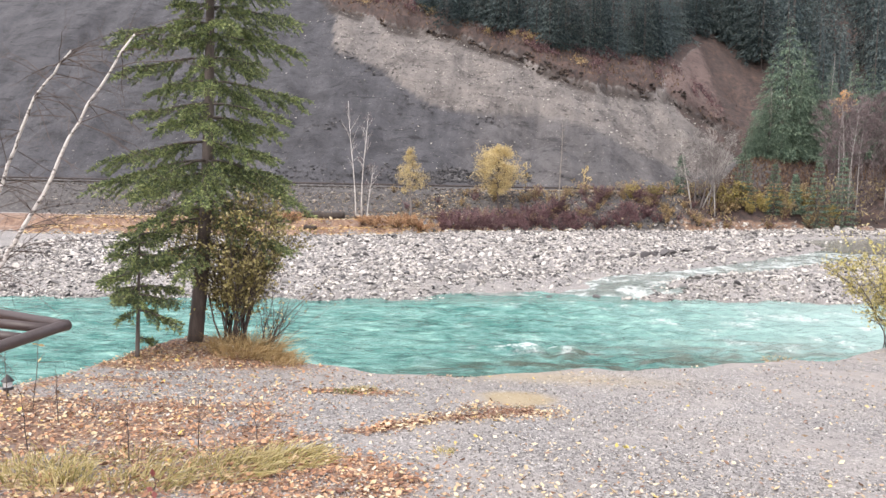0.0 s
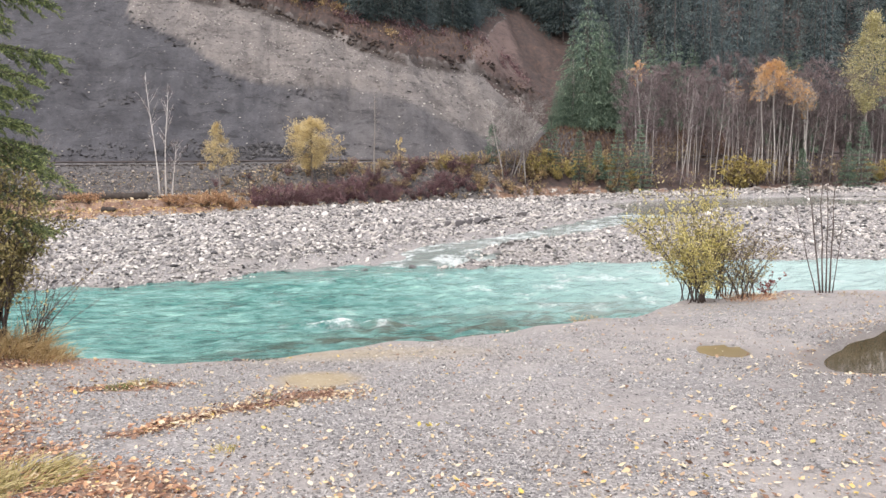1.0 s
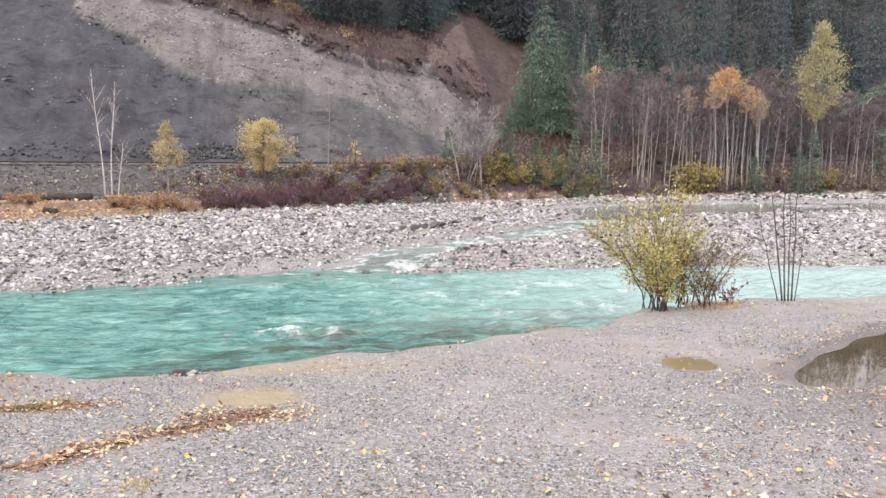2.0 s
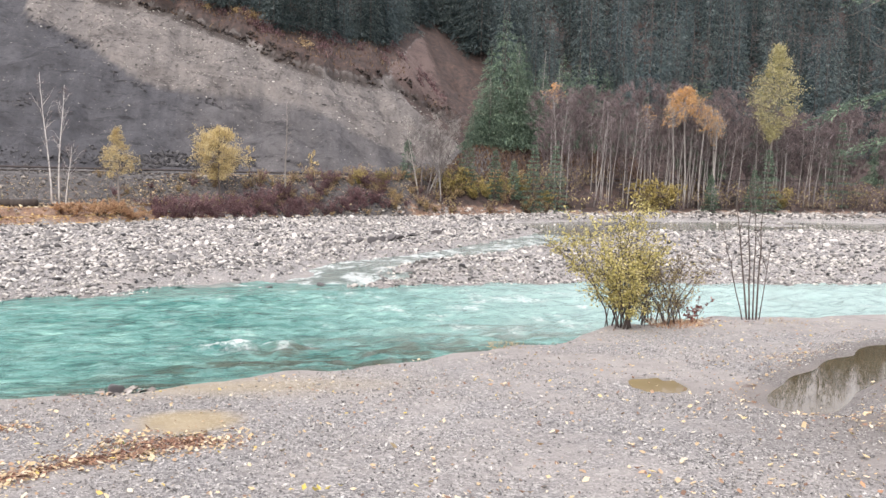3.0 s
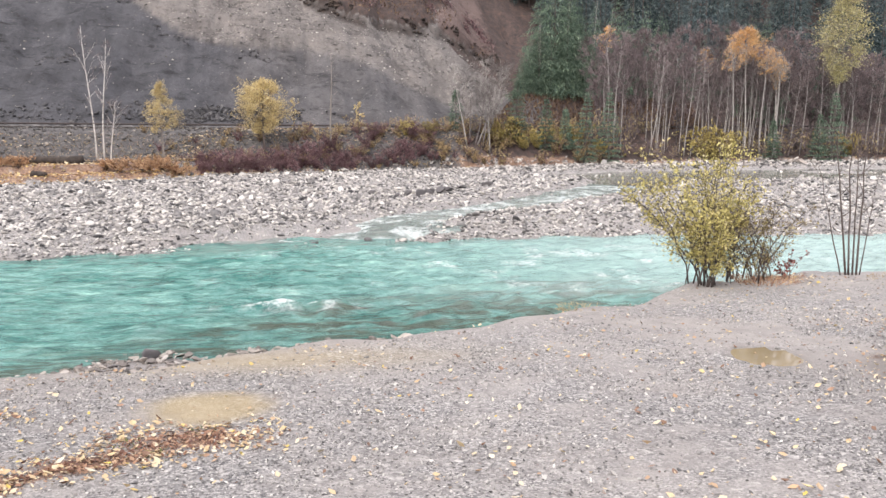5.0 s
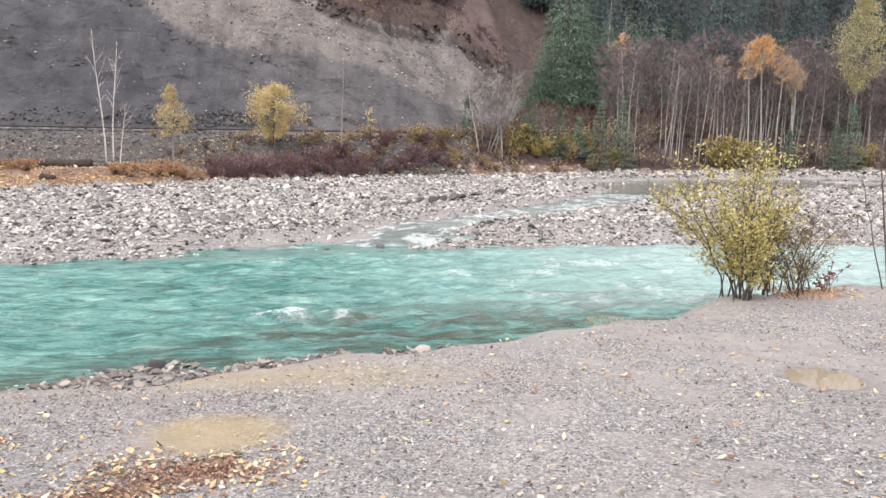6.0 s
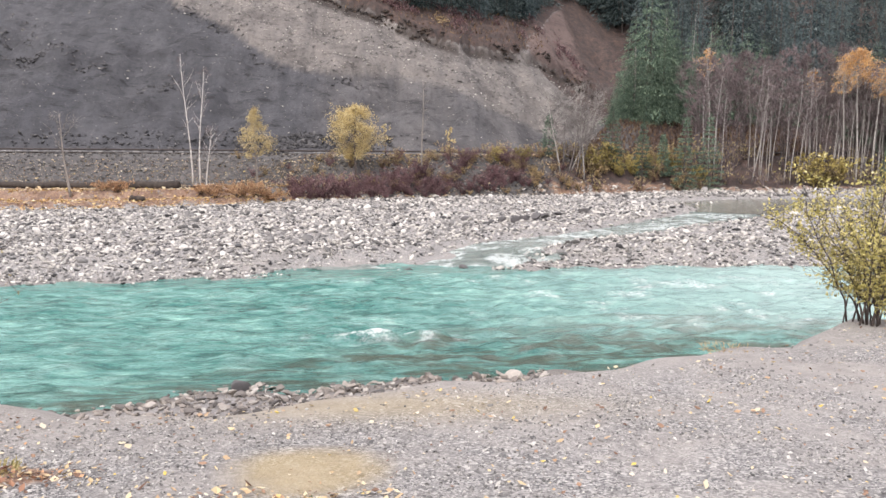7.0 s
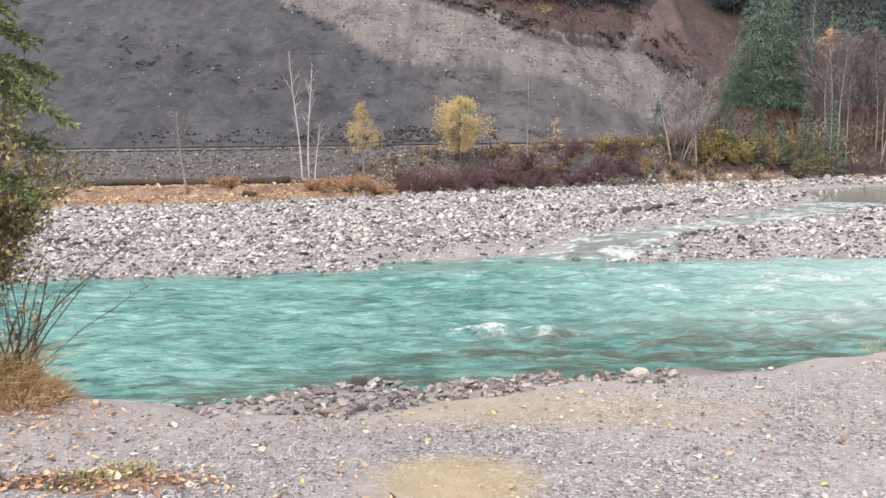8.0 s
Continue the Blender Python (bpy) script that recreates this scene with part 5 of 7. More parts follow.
def leaning_birch(points, r0, label):
    """A white birch stem along a leaning line, with dark side branches."""
    ob = thing("birch_tree", points[0][0], points[0][1], label, "birch tree", "leaning birches")
    o = np.array(ob.matrix_basis.translation)
    p = np.array(points) - o
    p[0] = (0, 0, -0.05)
    u = np.linspace(0, len(p) - 1, 24)
    fine = np.stack([np.interp(u, np.arange(len(p)), p[:, c]) for c in range(3)], -1)
    fine[2:-1] += rng.normal(0, 0.012, fine[2:-1].shape)
    w, tw = Build(), Build()
    w.tube(fine, np.linspace(r0, r0 * 0.28, 24), 9)
    part("trunk", w.mesh("trunk", M["birch"], True), ob)
    for i in range(60):
        k = rng.randint(4, 24)
        a = fine[k]
        d = unit(np.array([rng.uniform(-0.6, 1.0), rng.uniform(-0.5, 0.5), rng.uniform(-0.35, 0.45)]))
        L = rng.uniform(0.4, 1.35)
        s = np.linspace(0, 1, 5)
        q = a + d * (L * s)[:, None] + rng.normal(0, 0.03, (5, 3)) * s[:, None]
        q[:, 2] -= 0.25 * L * s * s
        tw.tube(q, np.linspace(0.007, 0.002, 5), 4, False)
        for j in range(4):
            b = q[rng.randint(1, 5)]
            e = b + unit(d + rng.normal(0, 0.6, 3)) * L * 0.35
            tw.tube(np.stack([b, e]), [0.003, 0.0015], 3, False)
    part("twigwork", tw.mesh("twigwork", M["stem"], True), ob)
    return ob


leaning_birch(((-7.6, 10.4, -0.9), (-7.1, 10.35, -0.2), (-6.62, 10.3, 0.45), (-6.3, 10.3, 0.89), (-5.8, 10.3, 1.76), (-5.3, 10.3, 2.61), (-4.7, 10.3, 3.44)), 0.043, "leaning white birch with dark fine branches")
leaning_birch(((-8.1, 11.1, -1.2), (-7.5, 11.0, 0.4), (-7.0, 11.0, 1.44), (-6.4, 11.0, 2.78), (-5.9, 11.0, 3.34)), 0.04, "second leaning white birch with thin top")


def pipe_frame():
    """The corner of a dark pipe frame that stands on legs at the edge of the terrace."""
    ob = thing("pipe_frame", -3.6, 4.8, "dark painted pipe frame with rounded corner", "pipe frame")
    o = np.array(ob.matrix_basis.translation)
    mat = M["pipe"]

    def bar(name, pts, r=0.034, parent=ob):
        b = Build()
        b.tube(np.array(pts) - o, [r] * len(pts), 14)
        return part(name, b.mesh(name, mat, True), parent)

    bar("back_rail", ((-2.72, 4.915, 0.83), (-2.78, 4.935, 0.83), (-3.35, 5.235, 0.83), (-4.9, 6.06, 0.83)))
    bar("front_rail", ((-2.715, 4.925, 0.83), (-2.735, 4.86, 0.828), (-2.755, 4.30, 0.825), (-2.80, 3.2, 0.82)))
    bar("inner_rail", ((-2.76, 4.79, 0.83), (-3.14, 4.91, 0.83), (-4.7, 5.40, 0.83)), 0.030)
    bar("inner_rail", ((-2.77, 4.51, 0.83), (-2.95, 4.57, 0.83), (-4.6, 5.02, 0.83)), 0.028)
    for x, y in ((-4.7, 5.95), (-2.79, 3.4), (-4.5, 5.34), (-4.4, 4.965)):
        bar("leg", ((x, y, 0.83), (x, y, float(ground_z(x, y)) - 0.05)))
    return ob


pipe_frame()


def lantern():
    ob = thing("garden_lantern", -5.38, 8.5, "small black lantern with pale glass on a stake", "lantern")
    b = Build()
    b.tube([(0, 0, -0.1), (0, 0, 0.12)], [0.008, 0.008], 6)
    part("stake", b.mesh("stake", M["black_metal"]), ob)
    b = Build()
    b.tube([(0, 0, 0.10), (0, 0, 0.12), (0, 0, 0.13)], [0.06, 0.06, 0.045], 8)
    part("base", b.mesh("base", M["black_metal"]), ob)
    b = Build()
    b.tube([(0, 0, 0.13), (0, 0, 0.19)], [0.042, 0.05], 8)
    part("glass", b.mesh("glass", M["glass_white"]), ob, "pale frosted glass")
    b = Build()
    b.tube([(0, 0, 0.19), (0, 0, 0.205), (0, 0, 0.25), (0, 0, 0.265)], [0.068, 0.06, 0.02, 0.008], 8)
    part("cap", b.mesh("cap", M["black_metal"]), ob)


lantern()


def weed(x, y, h, label, leaf=None):
    ob = thing("dry_weed", x, y, label, "weed", "dry weeds among the leaves")
    b, lf = Build(), Build()
    s = np.linspace(0, 1, 6)
    p = np.stack([rng.normal(0, 0.06) * h * s, rng.normal(0, 0.06) * h * s, h * s], -1) + rng.normal(0, 0.008, (6, 3)) * s[:, None]
    b.tube(p, np.linspace(0.006, 0.002, 6), 5)
    for i in range(7):
        a = p[rng.randint(2, 6)]
        tw = Build()
        tw.tube(np.stack([a, a + unit(rng.normal(0, 1, 3) + np.array([0, 0, 0.9])) * h * rng.uniform(0.12, 0.3)]), [0.003, 0.0015], 4)
        part("twig", tw.mesh("twig", M["stem"]), ob)
    part("stem", b.mesh("stem", M["stem"]), ob)
    for i in range(5 if leaf else 0):
        lf = Build()
        along = unit(rng.normal(0, 1, (1, 3)))
        lf.quads(blades(p[rng.randint(3, 6, 1)], along, unit(np.cross(along, rng.normal(0, 1, (1, 3)))), np.full((1, 1), 0.07), np.full((1, 1), 0.04)))
        part("leaf", lf.mesh("leaf", M[leaf]), ob, "yellow leaf" if leaf == "yellow" else "red leaf")


weed(-4.75, 7.9, 0.85, "tall dry weed with hanging yellow leaves", "yellow")
weed(-5.2, 8.2, 0.8, "tall dry brown weed stem")
weed(-4.2, 7.4, 0.55, "dry brown weed stem")
weed(-2.95, 6.2, 0.42, "dry brown weed stem")
weed(-2.55, 6.6, 0.5, "dry brown weed stem")
weed(-2.2, 7.1, 0.38, "dry brown weed stem")
weed(-2.35, 5.25, 0.22, "small weed with bright red leaves", "red_leaf")
weed(-3.9, 6.4, 0.5, "dry brown weed stem")

# the trees that reach in from beside the puddle
plant("spruce_tree", 14.9, 15.0, spruce_meshes(rng, 12.5, 3.4, 4.2, M["bark"], M["young_needle"], whorl_gap=0.5, per_whorl=5, twigs=16, needles=16, needle_len=0.10, needle_wide=0.028, trunk_r=0.16, droop=0.5, sparse=0.2),
      "dark green spruce with hanging boughs beside the river", "spruce tree")


def bare_tree():
    ob = thing("bare_tree", 9.7, 9.5, "bare grey-branched tree reaching over the puddle", "bare tree")
    w = Build()
    s = np.linspace(0, 1, 8)
    w.tube(np.stack([-0.25 * s, 0.1 * s, 8.0 * s], -1), 0.10 * (1 - 0.85 * s) + 0.01, 9)
    for i in range(13):
        z0 = 3.0 + 0.33 * i
        a = np.array([-0.25 * z0 / 8.0, 0.1 * z0 / 8.0, z0])
        th = math.pi * rng.uniform(0.55, 1.25) if i % 3 else rng.uniform(0, 6.28)
        L = rng.uniform(1.9, 3.2) * (1 - 0.03 * i)
        q = np.linspace(0, 1, 7)
        p = a + np.stack([np.cos(th) * L * q, np.sin(th) * L * q, L * (0.45 * q - 0.30 * q * q)], -1) + rng.normal(0, 0.08, (7, 3)) * q[:, None]
        w.tube(p, np.linspace(0.022, 0.004, 7), 5, False)
        for j in range(12):
            b = p[rng.randint(1, 7)]
            d = unit(np.array([math.cos(th), math.sin(th), 0]) + rng.normal(0, 0.6, 3))
            e = b + d * L * rng.uniform(0.15, 0.4)
            m = (b + e) / 2 + rng.normal(0, 0.03, 3)
            w.tube(np.stack([b, m, e]), [0.006, 0.004, 0.002], 3, False)
    part("trunk", w.mesh("trunk", M["pale_stem"], True), ob)


bare_tree()
plant("leafy_shrub", 7.6, 9.2, shrub_meshes(rng, 0.85, 0.55, 9, M["stem"], M["brown_leaf"], 420, 0.06, 0.035, twigs=7, stem_r=0.008), "brown-leaved shrub at the puddle's edge", "shrub", names=SH)
plant("leafy_shrub", 10.2, 11.0, shrub_meshes(rng, 0.9, 0.5, 9, M["stem"], M["brown_leaf"], 380, 0.06, 0.03, twigs=7, stem_r=0.008), "yellow-brown shrub beside the puddle", "shrub", names=SH)

# ---- far bank ----------------------------------------------------------
for bx, by, h, lean, r in ((-10.56, 56.3, 7.9, (-0.055, 0), 0.046), (-10.2, 56.5, 7.2, (0.055, 0), 0.046), (-9.75, 56.0, 3.6, (0.10, 0), 0.035)):
    plant("birch_tree", bx, by, broadleaf_meshes(rng, h, 0.42, 0.6, M["birch"], None, 0, 0.1, r * 1.1, 20, 4, lean, 320, 0.012, 0.5, 1.0, M["twig"], (0.9, 2.0)), "slim bare white birch on the far bank", "birch tree", "white birches by the rails")
plant("bare_sapling", -16.6, 53.3, broadleaf_meshes(rng, 4.7, 0.42, 1.0, M["pale_stem"], None, 0, 0.1, 0.075, 7, 6, (-0.09, 0), 140, 0.012, 0.35, 1.0, None, (1.2, 2.2)), "bare forked sapling on the leaf-covered bank", "bare tree")
plant("bare_tree", 3.3, 61.0, broadleaf_meshes(rng, 6.2, 0.35, 0.45, M["pale_stem"], None, 0, 0.1, 0.06, 14, 4, (0.0, 0), 160, 0.012), "thin straight bare tree by the rails", "bare tree")
plant("aspen_tree", -1.0, 60.0, broadleaf_meshes(rng, 4.9, 0.32, 1.6, M["stem"], M["yellow"], 15000, 0.085, 0.07, 70, 8, (0, 0), 60, 0.012, 0.42, 2.0, None, (-0.1, 0.35)), "round yellow-leaved young tree", "tree")
plant("aspen_tree", -6.9, 57.0, broadleaf_meshes(rng, 4.9, 0.36, 1.3, M["pale_stem"], M["yellow"], 4200, 0.08, 0.06, 36, 6, (0, 0), 300, 0.012, 0.2, 0.7, None, (0.1, 0.6)), "slender tree with thin yellow leaves", "tree")
plant("aspen_tree", 5.3, 62.2, broadleaf_meshes(rng, 2.3, 0.3, 0.5, M["stem"], M["yellow"], 200, 0.12, 0.03, 10, 4, (0, 0), 40, 0.01), "small yellow sapling by the rails", "tree")
plant("aspen_tree", 0.9, 62.4, broadleaf_meshes(rng, 2.2, 0.3, 0.45, M["stem"], M["yellow"], 150, 0.12, 0.03, 10, 4, (0, 0), 40, 0.01), "small yellow sapling by the rails", "tree")
for i in range(7):
    plant("bare_tree", 12.9 + 0.28 * i, 62.6 + 0.3 * (i % 2), broadleaf_meshes(rng, rng.uniform(4.6, 7.0), 0.22, 1.1, M["dull_bark" if i % 3 else "aspen"], None, 0, 0.1, 0.05, 20, 8, ((-0.16, 0.05, 0.22, 0.38, 0.12, 0.30, -0.04)[i], 0), 900, 0.014, 0.5, 1.0, None, (0.6, 1.5)), "bare grey many-branched tree on the far bank", "bare tree", "bare trees by the rails")
for cx, cy, h in ((12.5, 64.6, 3.0), (16.9, 64.2, 4.6), (19.2, 64.4, 3.9), (22.3, 64.6, 5.2), (24.4, 65.0, 5.4), (21.0, 65.2, 3.0), (38.9, 66.6, 3.2), (43.7, 65.9, 5.6), (42.9, 66.4, 3.8), (53.0, 69.0, 8.0)):
    pair = spruce_meshes(rng, h, h * 0.24, h * 0.06, M["bark"], M["young_needle"], whorl_gap=h * 0.075, per_whorl=6, twigs=6, needles=9, needle_len=0.14, needle_wide=0.045, trunk_r=h * 0.016, droop=0.3, taper=0.9, twig_wood=False)
    plant("young_spruce", cx, cy, pair, "small dark young spruce on the far bank", "spruce tree", "young spruces on the far bank")
wine = [shrub_meshes(rng, 1.0, 1.0, 16, M["purple"], M["purple"], 600, 0.10, 0.03, twigs=8, stem_r=0.013, fine=650, low=0.05) for _ in range(3)]
for i, x in enumerate(np.arange(-4.8, 10.2, 0.55)):
    if 4.4 < x < 5.6:
        continue
    y = float(curve_at(x, BAR_END)) + 0.4 + rng.uniform(0, 1.8)
    plant("red_twig_shrub", x, y, wine[i % 3], "dense wine-red bare-twigged shrub", "shrub", "wine-red shrubs along the bar", rng.uniform(0, 360), rng.uniform(0.9, 1.55), names=SH)
for i, x in enumerate(np.arange(-4.6, 12.0, 0.42)):
    y = float(curve_at(x, BAR_END)) + rng.uniform(0.0, 0.9)
    plant("red_twig_shrub", x, y, wine[i % 3], "dense wine-red bare-twigged shrub", "shrub", "wine-red shrubs along the bar", rng.uniform(0, 360), rng.uniform(0.55, 1.1) * (0.7 if x > 10 else 1), names=SH)
ochre = [shrub_meshes(rng, 1.0, 0.8, 16, M["stem"], M["straw"], 500, 0.09, 0.045, twigs=7, stem_r=0.012, fine=300, low=0.1) for _ in range(2)]
tan = [shrub_meshes(rng, 1.0, 0.8, 16, M["purple"], M["brown_leaf"], 450, 0.08, 0.045, twigs=7, stem_r=0.013, fine=600, low=0.1) for _ in range(2)]
for i, x in enumerate(np.arange(-6.5, 12, 0.9)):
    y = float(curve_at(x, BAR_END)) + 2.4 + rng.uniform(-0.3, 0.5)
    plant("brown_shrub", x, y, tan[i % 2], "brown half-bare shrub on the embankment", "shrub", "brown shrubs below the rails", rng.uniform(0, 360), rng.uniform(0.6, 1.2), names=SH)
for i in range(58):
    x = rng.uniform(0.2, 14.5) if i < 46 else rng.uniform(-9, -1)
    y = float(curve_at(x, RAIL_Y)) - rng.uniform(2.2, 5.0)
    k = (1, 0, 1, 2)[i % 4] if x > 4 else i % 4
    me, nm, lab = ((tan[i % 2], "brown_shrub", "brown half-bare shrub on the embankment"), (ochre[i % 2], "ochre_shrub", "ochre dry-leaved shrub on the embankment"), (wine[i % 3], "red_twig_shrub", "wine-red bare-twigged shrub on the embankment"), (tan[(i + 1) % 2], "brown_shrub", "brown half-bare shrub on the embankment"))[k]
    plant(nm, x, y, me, lab, "shrub", "mixed shrubs below the rails", rng.uniform(0, 360), rng.uniform(0.45, 0.85) if x > 0 else rng.uniform(0.4, 0.7), names=SH)
for i in range(56):
    x = rng.uniform(10.5, 25)
    y = float(curve_at(x, BAR_END)) + rng.uniform(0.1, 3.2)
    me, nm, lab = ((tan[i % 2], "brown_shrub", "brown half-bare shrub behind the bar"), (ochre[i % 2], "ochre_shrub", "ochre dry-leaved shrub behind the bar"))[i % 2]
    plant(nm, x, y, me, lab, "shrub", "mixed shrubs behind the bar", rng.uniform(0, 360), rng.uniform(0.7, 1.4), names=SH)
gold = [shrub_meshes(rng, 1.0, 0.85, 18, M["stem"], M["gold"], 1700, 0.07, 0.045, twigs=11, stem_r=0.012, fine=400, low=0.1) for _ in range(2)]
for i, (x, y, s) in enumerate(((16.1, 63.6, 2.3), (18.6, 64.4, 1.6), (20.2, 65.0, 1.5), (21.9, 65.6, 1.9), (15.2, 63.4, 1.2), (17.4, 63.8, 1.3), (8.5, 62.6, 1.1), (10.2, 62.6, 1.2), (33.3, 66.9, 2.9), (35.0, 67.0, 2.2), (34.1, 66.7, 1.8), (47.2, 68.6, 2.0), (24.0, 65.6, 1.4))):
    plant("gold_shrub", x, y, gold[i % 2], "golden yellow leafy shrub on the far bank", "shrub", "golden shrubs on the far bank", 37 * i, s, names=SH)
rusty = [shrub_meshes(rng, 0.8, 1.2, 18, M["stem"], M["rust_shrub"], 1900, 0.08, 0.05, twigs=10, stem_r=0.012) for _ in range(2)]
for i, (x, y, s) in enumerate(((-8.9, 54.2, 1.1), (-7.6, 54.6, 1.25), (-6.6, 54.9, 1.2), (-5.9, 55.2, 0.9), (-9.8, 54.6, 0.8), (-15.0, 53.8, 0.8), (-14.3, 54.0, 0.9))):
    plant("orange_shrub", x, y, rusty[i % 2], "low orange-leaved shrub on the leafy bank", "shrub", "orange shrubs on the far bank", 51 * i, s, names=SH)
dusky = [shrub_meshes(rng, 1.0, 0.95, 10, M["twig"], M["brown_leaf"], 70, 0.09, 0.055, twigs=6, stem_r=0.015, fine=480, low=0.05) for _ in range(3)]
for i in range(190):
    x = rng.uniform(22, 78)
    plant("thicket_shrub", x, float(curve_at(x, BAR_END)) + rng.uniform(0.3, 6.5), dusky[i % 3], "grey-brown tangled shrub at the edge of the grove", "shrub", "thicket at the edge of the grove", rng.uniform(0, 360), rng.uniform(0.8, 2.2) * (1.25 if x > 42 else 1.0), names=SH)

# bare grove behind the bar
grove = [broadleaf_meshes(rng, 9.3, 0.28, 1.3, M["dull_bark"], None, 0, 0.1, 0.045, 24, 4, (rng.uniform(-0.1, 0.1), 0), 1500, 0.026, 0.6, 1.0, M["twig"], (0.7, 1.8)) for _ in range(6)]
for i in range(200):
    x = 25 + 57 * (i + rng.uniform(0, 1)) / 200
    y = float(curve_at(x, BAR_END)) + rng.uniform(3.0, 9.5)
    plant("aspen_tree", x, y, grove[i % 6], "bare grey-trunked aspen with reddish twigs", "aspen tree", "bare aspen grove", rng.uniform(0, 360), rng.uniform(0.72, 1.04) * float(np.interp(x, [25, 33, 38, 60], [0.84, 0.95, 1.0, 1.0])))
white = [broadleaf_meshes(rng, 8.6, 0.5, 0.9, M["aspen"], None, 0, 0.1, 0.047, 16, 4, (rng.uniform(-0.05, 0.13), 0), 500, 0.024, 0.6, 1.0, M["twig"], (0.7, 1.6)) for _ in range(6)]
for x0, x1, k in ((24.8, 26.4, 4), (28.4, 30.4, 8), (30.6, 33.0, 5), (33.0, 35.4, 8), (35.6, 41.6, 22), (41.6, 45.6, 4), (46.2, 48.4, 7), (50.0, 52.0, 5), (52.6, 54.4, 6), (60.0, 63.0, 4)):
    for i in range(k):
        x = x0 + (x1 - x0) * (i + rng.uniform(0, 1)) / k
        plant("aspen_tree", x, float(curve_at(x, BAR_END)) + rng.uniform(1.6, 3.4), white[rng.randint(0, 6)], "slim white-trunked aspen at the front of the grove", "aspen tree", "white aspens of the grove", rng.uniform(-40, 40), rng.uniform(0.6, 1.0))
for x, y, h, r, n in ((37.0, 67.6, 10.4, 1.6, 4600), (38.5, 67.8, 8.9, 1.2, 900), (39.6, 67.7, 8.2, 1.0, 500), (35.8, 67.6, 9.2, 1.1, 700), (40.1, 68.2, 7.4, 0.7, 250), (26.3, 71.0, 8.6, 0.9, 900), (34.5, 70, 8.2, 0.8, 300), (41.0, 69.5, 8.8, 0.9, 250)):
    plant("aspen_tree", x, y, broadleaf_meshes(rng, h, 0.74, r, M["aspen"], M["orange"], n, 0.10, 0.07, 34, 7, (0, 0), 300, 0.02, 0.35, 0.9, None, (0.1, 0.7)), "pale-trunked aspen with orange crown", "aspen tree", "bare aspen grove")
for x, y, h in ((27.5, 83.6, 9.6), (29.8, 83.8, 10.0), (31.5, 84.0, 8.4), (23.4, 81.0, 6.8)):
    plant("dead_tree", x, y, broadleaf_meshes(rng, h, 0.55, 0.35, M["aspen"], None, 0, 0.1, 0.06, 12, 2, (rng.uniform(-0.02, 0.03), 0), 40, 0.02), "bare pale dead pole standing among the spruces", "dead tree", "dead poles among the spruces")
plant("cottonwood_tree", 44.2, 66.6, broadleaf_meshes(rng, 14.6, 0.44, 2.5, M["pale_stem"], M["larch"], 9500, 0.13, 0.10, 120, 9, (0.01, 0), 400, 0.02, 0.42, 0.66, None, (-0.1, 0.35), 0.12), "tall pale yellow-leaved tree above the grove", "tree")

# green spruces in front of the forest
mid = []
for k in range(4):
    crown, stem = Build(), Build()
    far_conifer(rng, 10.0, rng.uniform(2.3, 2.9), crown, (0, 0, 0), 5200, stem, 0.030)
    mid.append((stem.mesh("trunk", M["bark"]), crown.mesh("crown", M["young_needle"])))
spots = [(22.4, 80.4, 6.3), (21.7, 80.0, 4.8), (23.9, 82.2, 10.6), (26.1, 80.8, 10.6), (27.6, 82.6, 10.4), (29.2, 82.2, 9.0), (25.1, 81.5, 13.6), (23.3, 80.5, 7.2), (26.9, 82.5, 11.6), (24.3, 79.8, 6.0), (25.9, 80.0, 7.0), (28.4, 82.0, 7.4), (30.2, 84.0, 7.8), (31.8, 83.5, 9.8), (33.6, 84.5, 7.4), (35.6, 85.0, 9.6), (37.8, 85.5, 8.3), (39.4, 86.0, 7.2), (27.6, 80.6, 5.4)]
spots += [(rng.uniform(29, 90), rng.uniform(84, 93), rng.uniform(6.5, 10.5)) for _ in range(34)]
for i, (x, y, h) in enumerate(spots):
    plant("spruce_tree", x, y, mid[i % 4], "green spruce at the foot of the forest", "spruce tree", "spruces at the foot of the forest", rng.uniform(0, 360), h / 10)

# the forest on the mountain side
woods, poles = [Build(), Build(), Build()], Build()
count = 0
edge_x = np.concatenate([rng.uniform(-26, 20, 75), rng.uniform(20, 31.4, 30)])
edge_z = curve_at(edge_x, WOODS_LOW) + rng.uniform(0.0, 1.2, 105)
edge = list(zip(edge_x, curve_at(edge_x, TOE) + (edge_z - rail_height(edge_x) + 0.3) / 0.65 + 0.6))
while count < 860:
    x, y = edge[count] if count < 105 else (rng.uniform(-45, 150), 84 + 84 * rng.uniform() ** 1.35)
    z = float(ground_z(x, y))
    if count >= 105 and (z < float(curve_at(x, WOODS_LOW)) + rng.uniform(0, 0.8) or y < float(curve_at(x, TOE)) - 1):
        continue
    h = rng.uniform(10, 19) if x > 27 else rng.uniform(6, 12)
    seen = z < 30 and -30 < x < 0.85 * y + 15
    far_conifer(rng, h, h * rng.uniform(0.17, 0.24), woods[count * 7 % 3], (x, y, z - 0.2), 1350 if seen else 200, poles, 0.036 if seen else 0.09)
    count += 1
forest = tagged(new("forest", woods[0].mesh("forest", M["far_needle"])), "dark conifer forest on the mountain side, blue haze in its needle colour", "forest", kind="stuff")
part("trunks", poles.mesh("trunks", M["bark"]), forest)
part("dark_conifers", woods[1].mesh("dark_conifers", M["dark_needle"]), forest, "darkest spruces of the forest")["kind"] = "stuff"
part("pale_conifers", woods[2].mesh("pale_conifers", M["pale_needle"]), forest, "paler grey-green conifers of the forest")["kind"] = "stuff"
brush = Build()
n = 30000
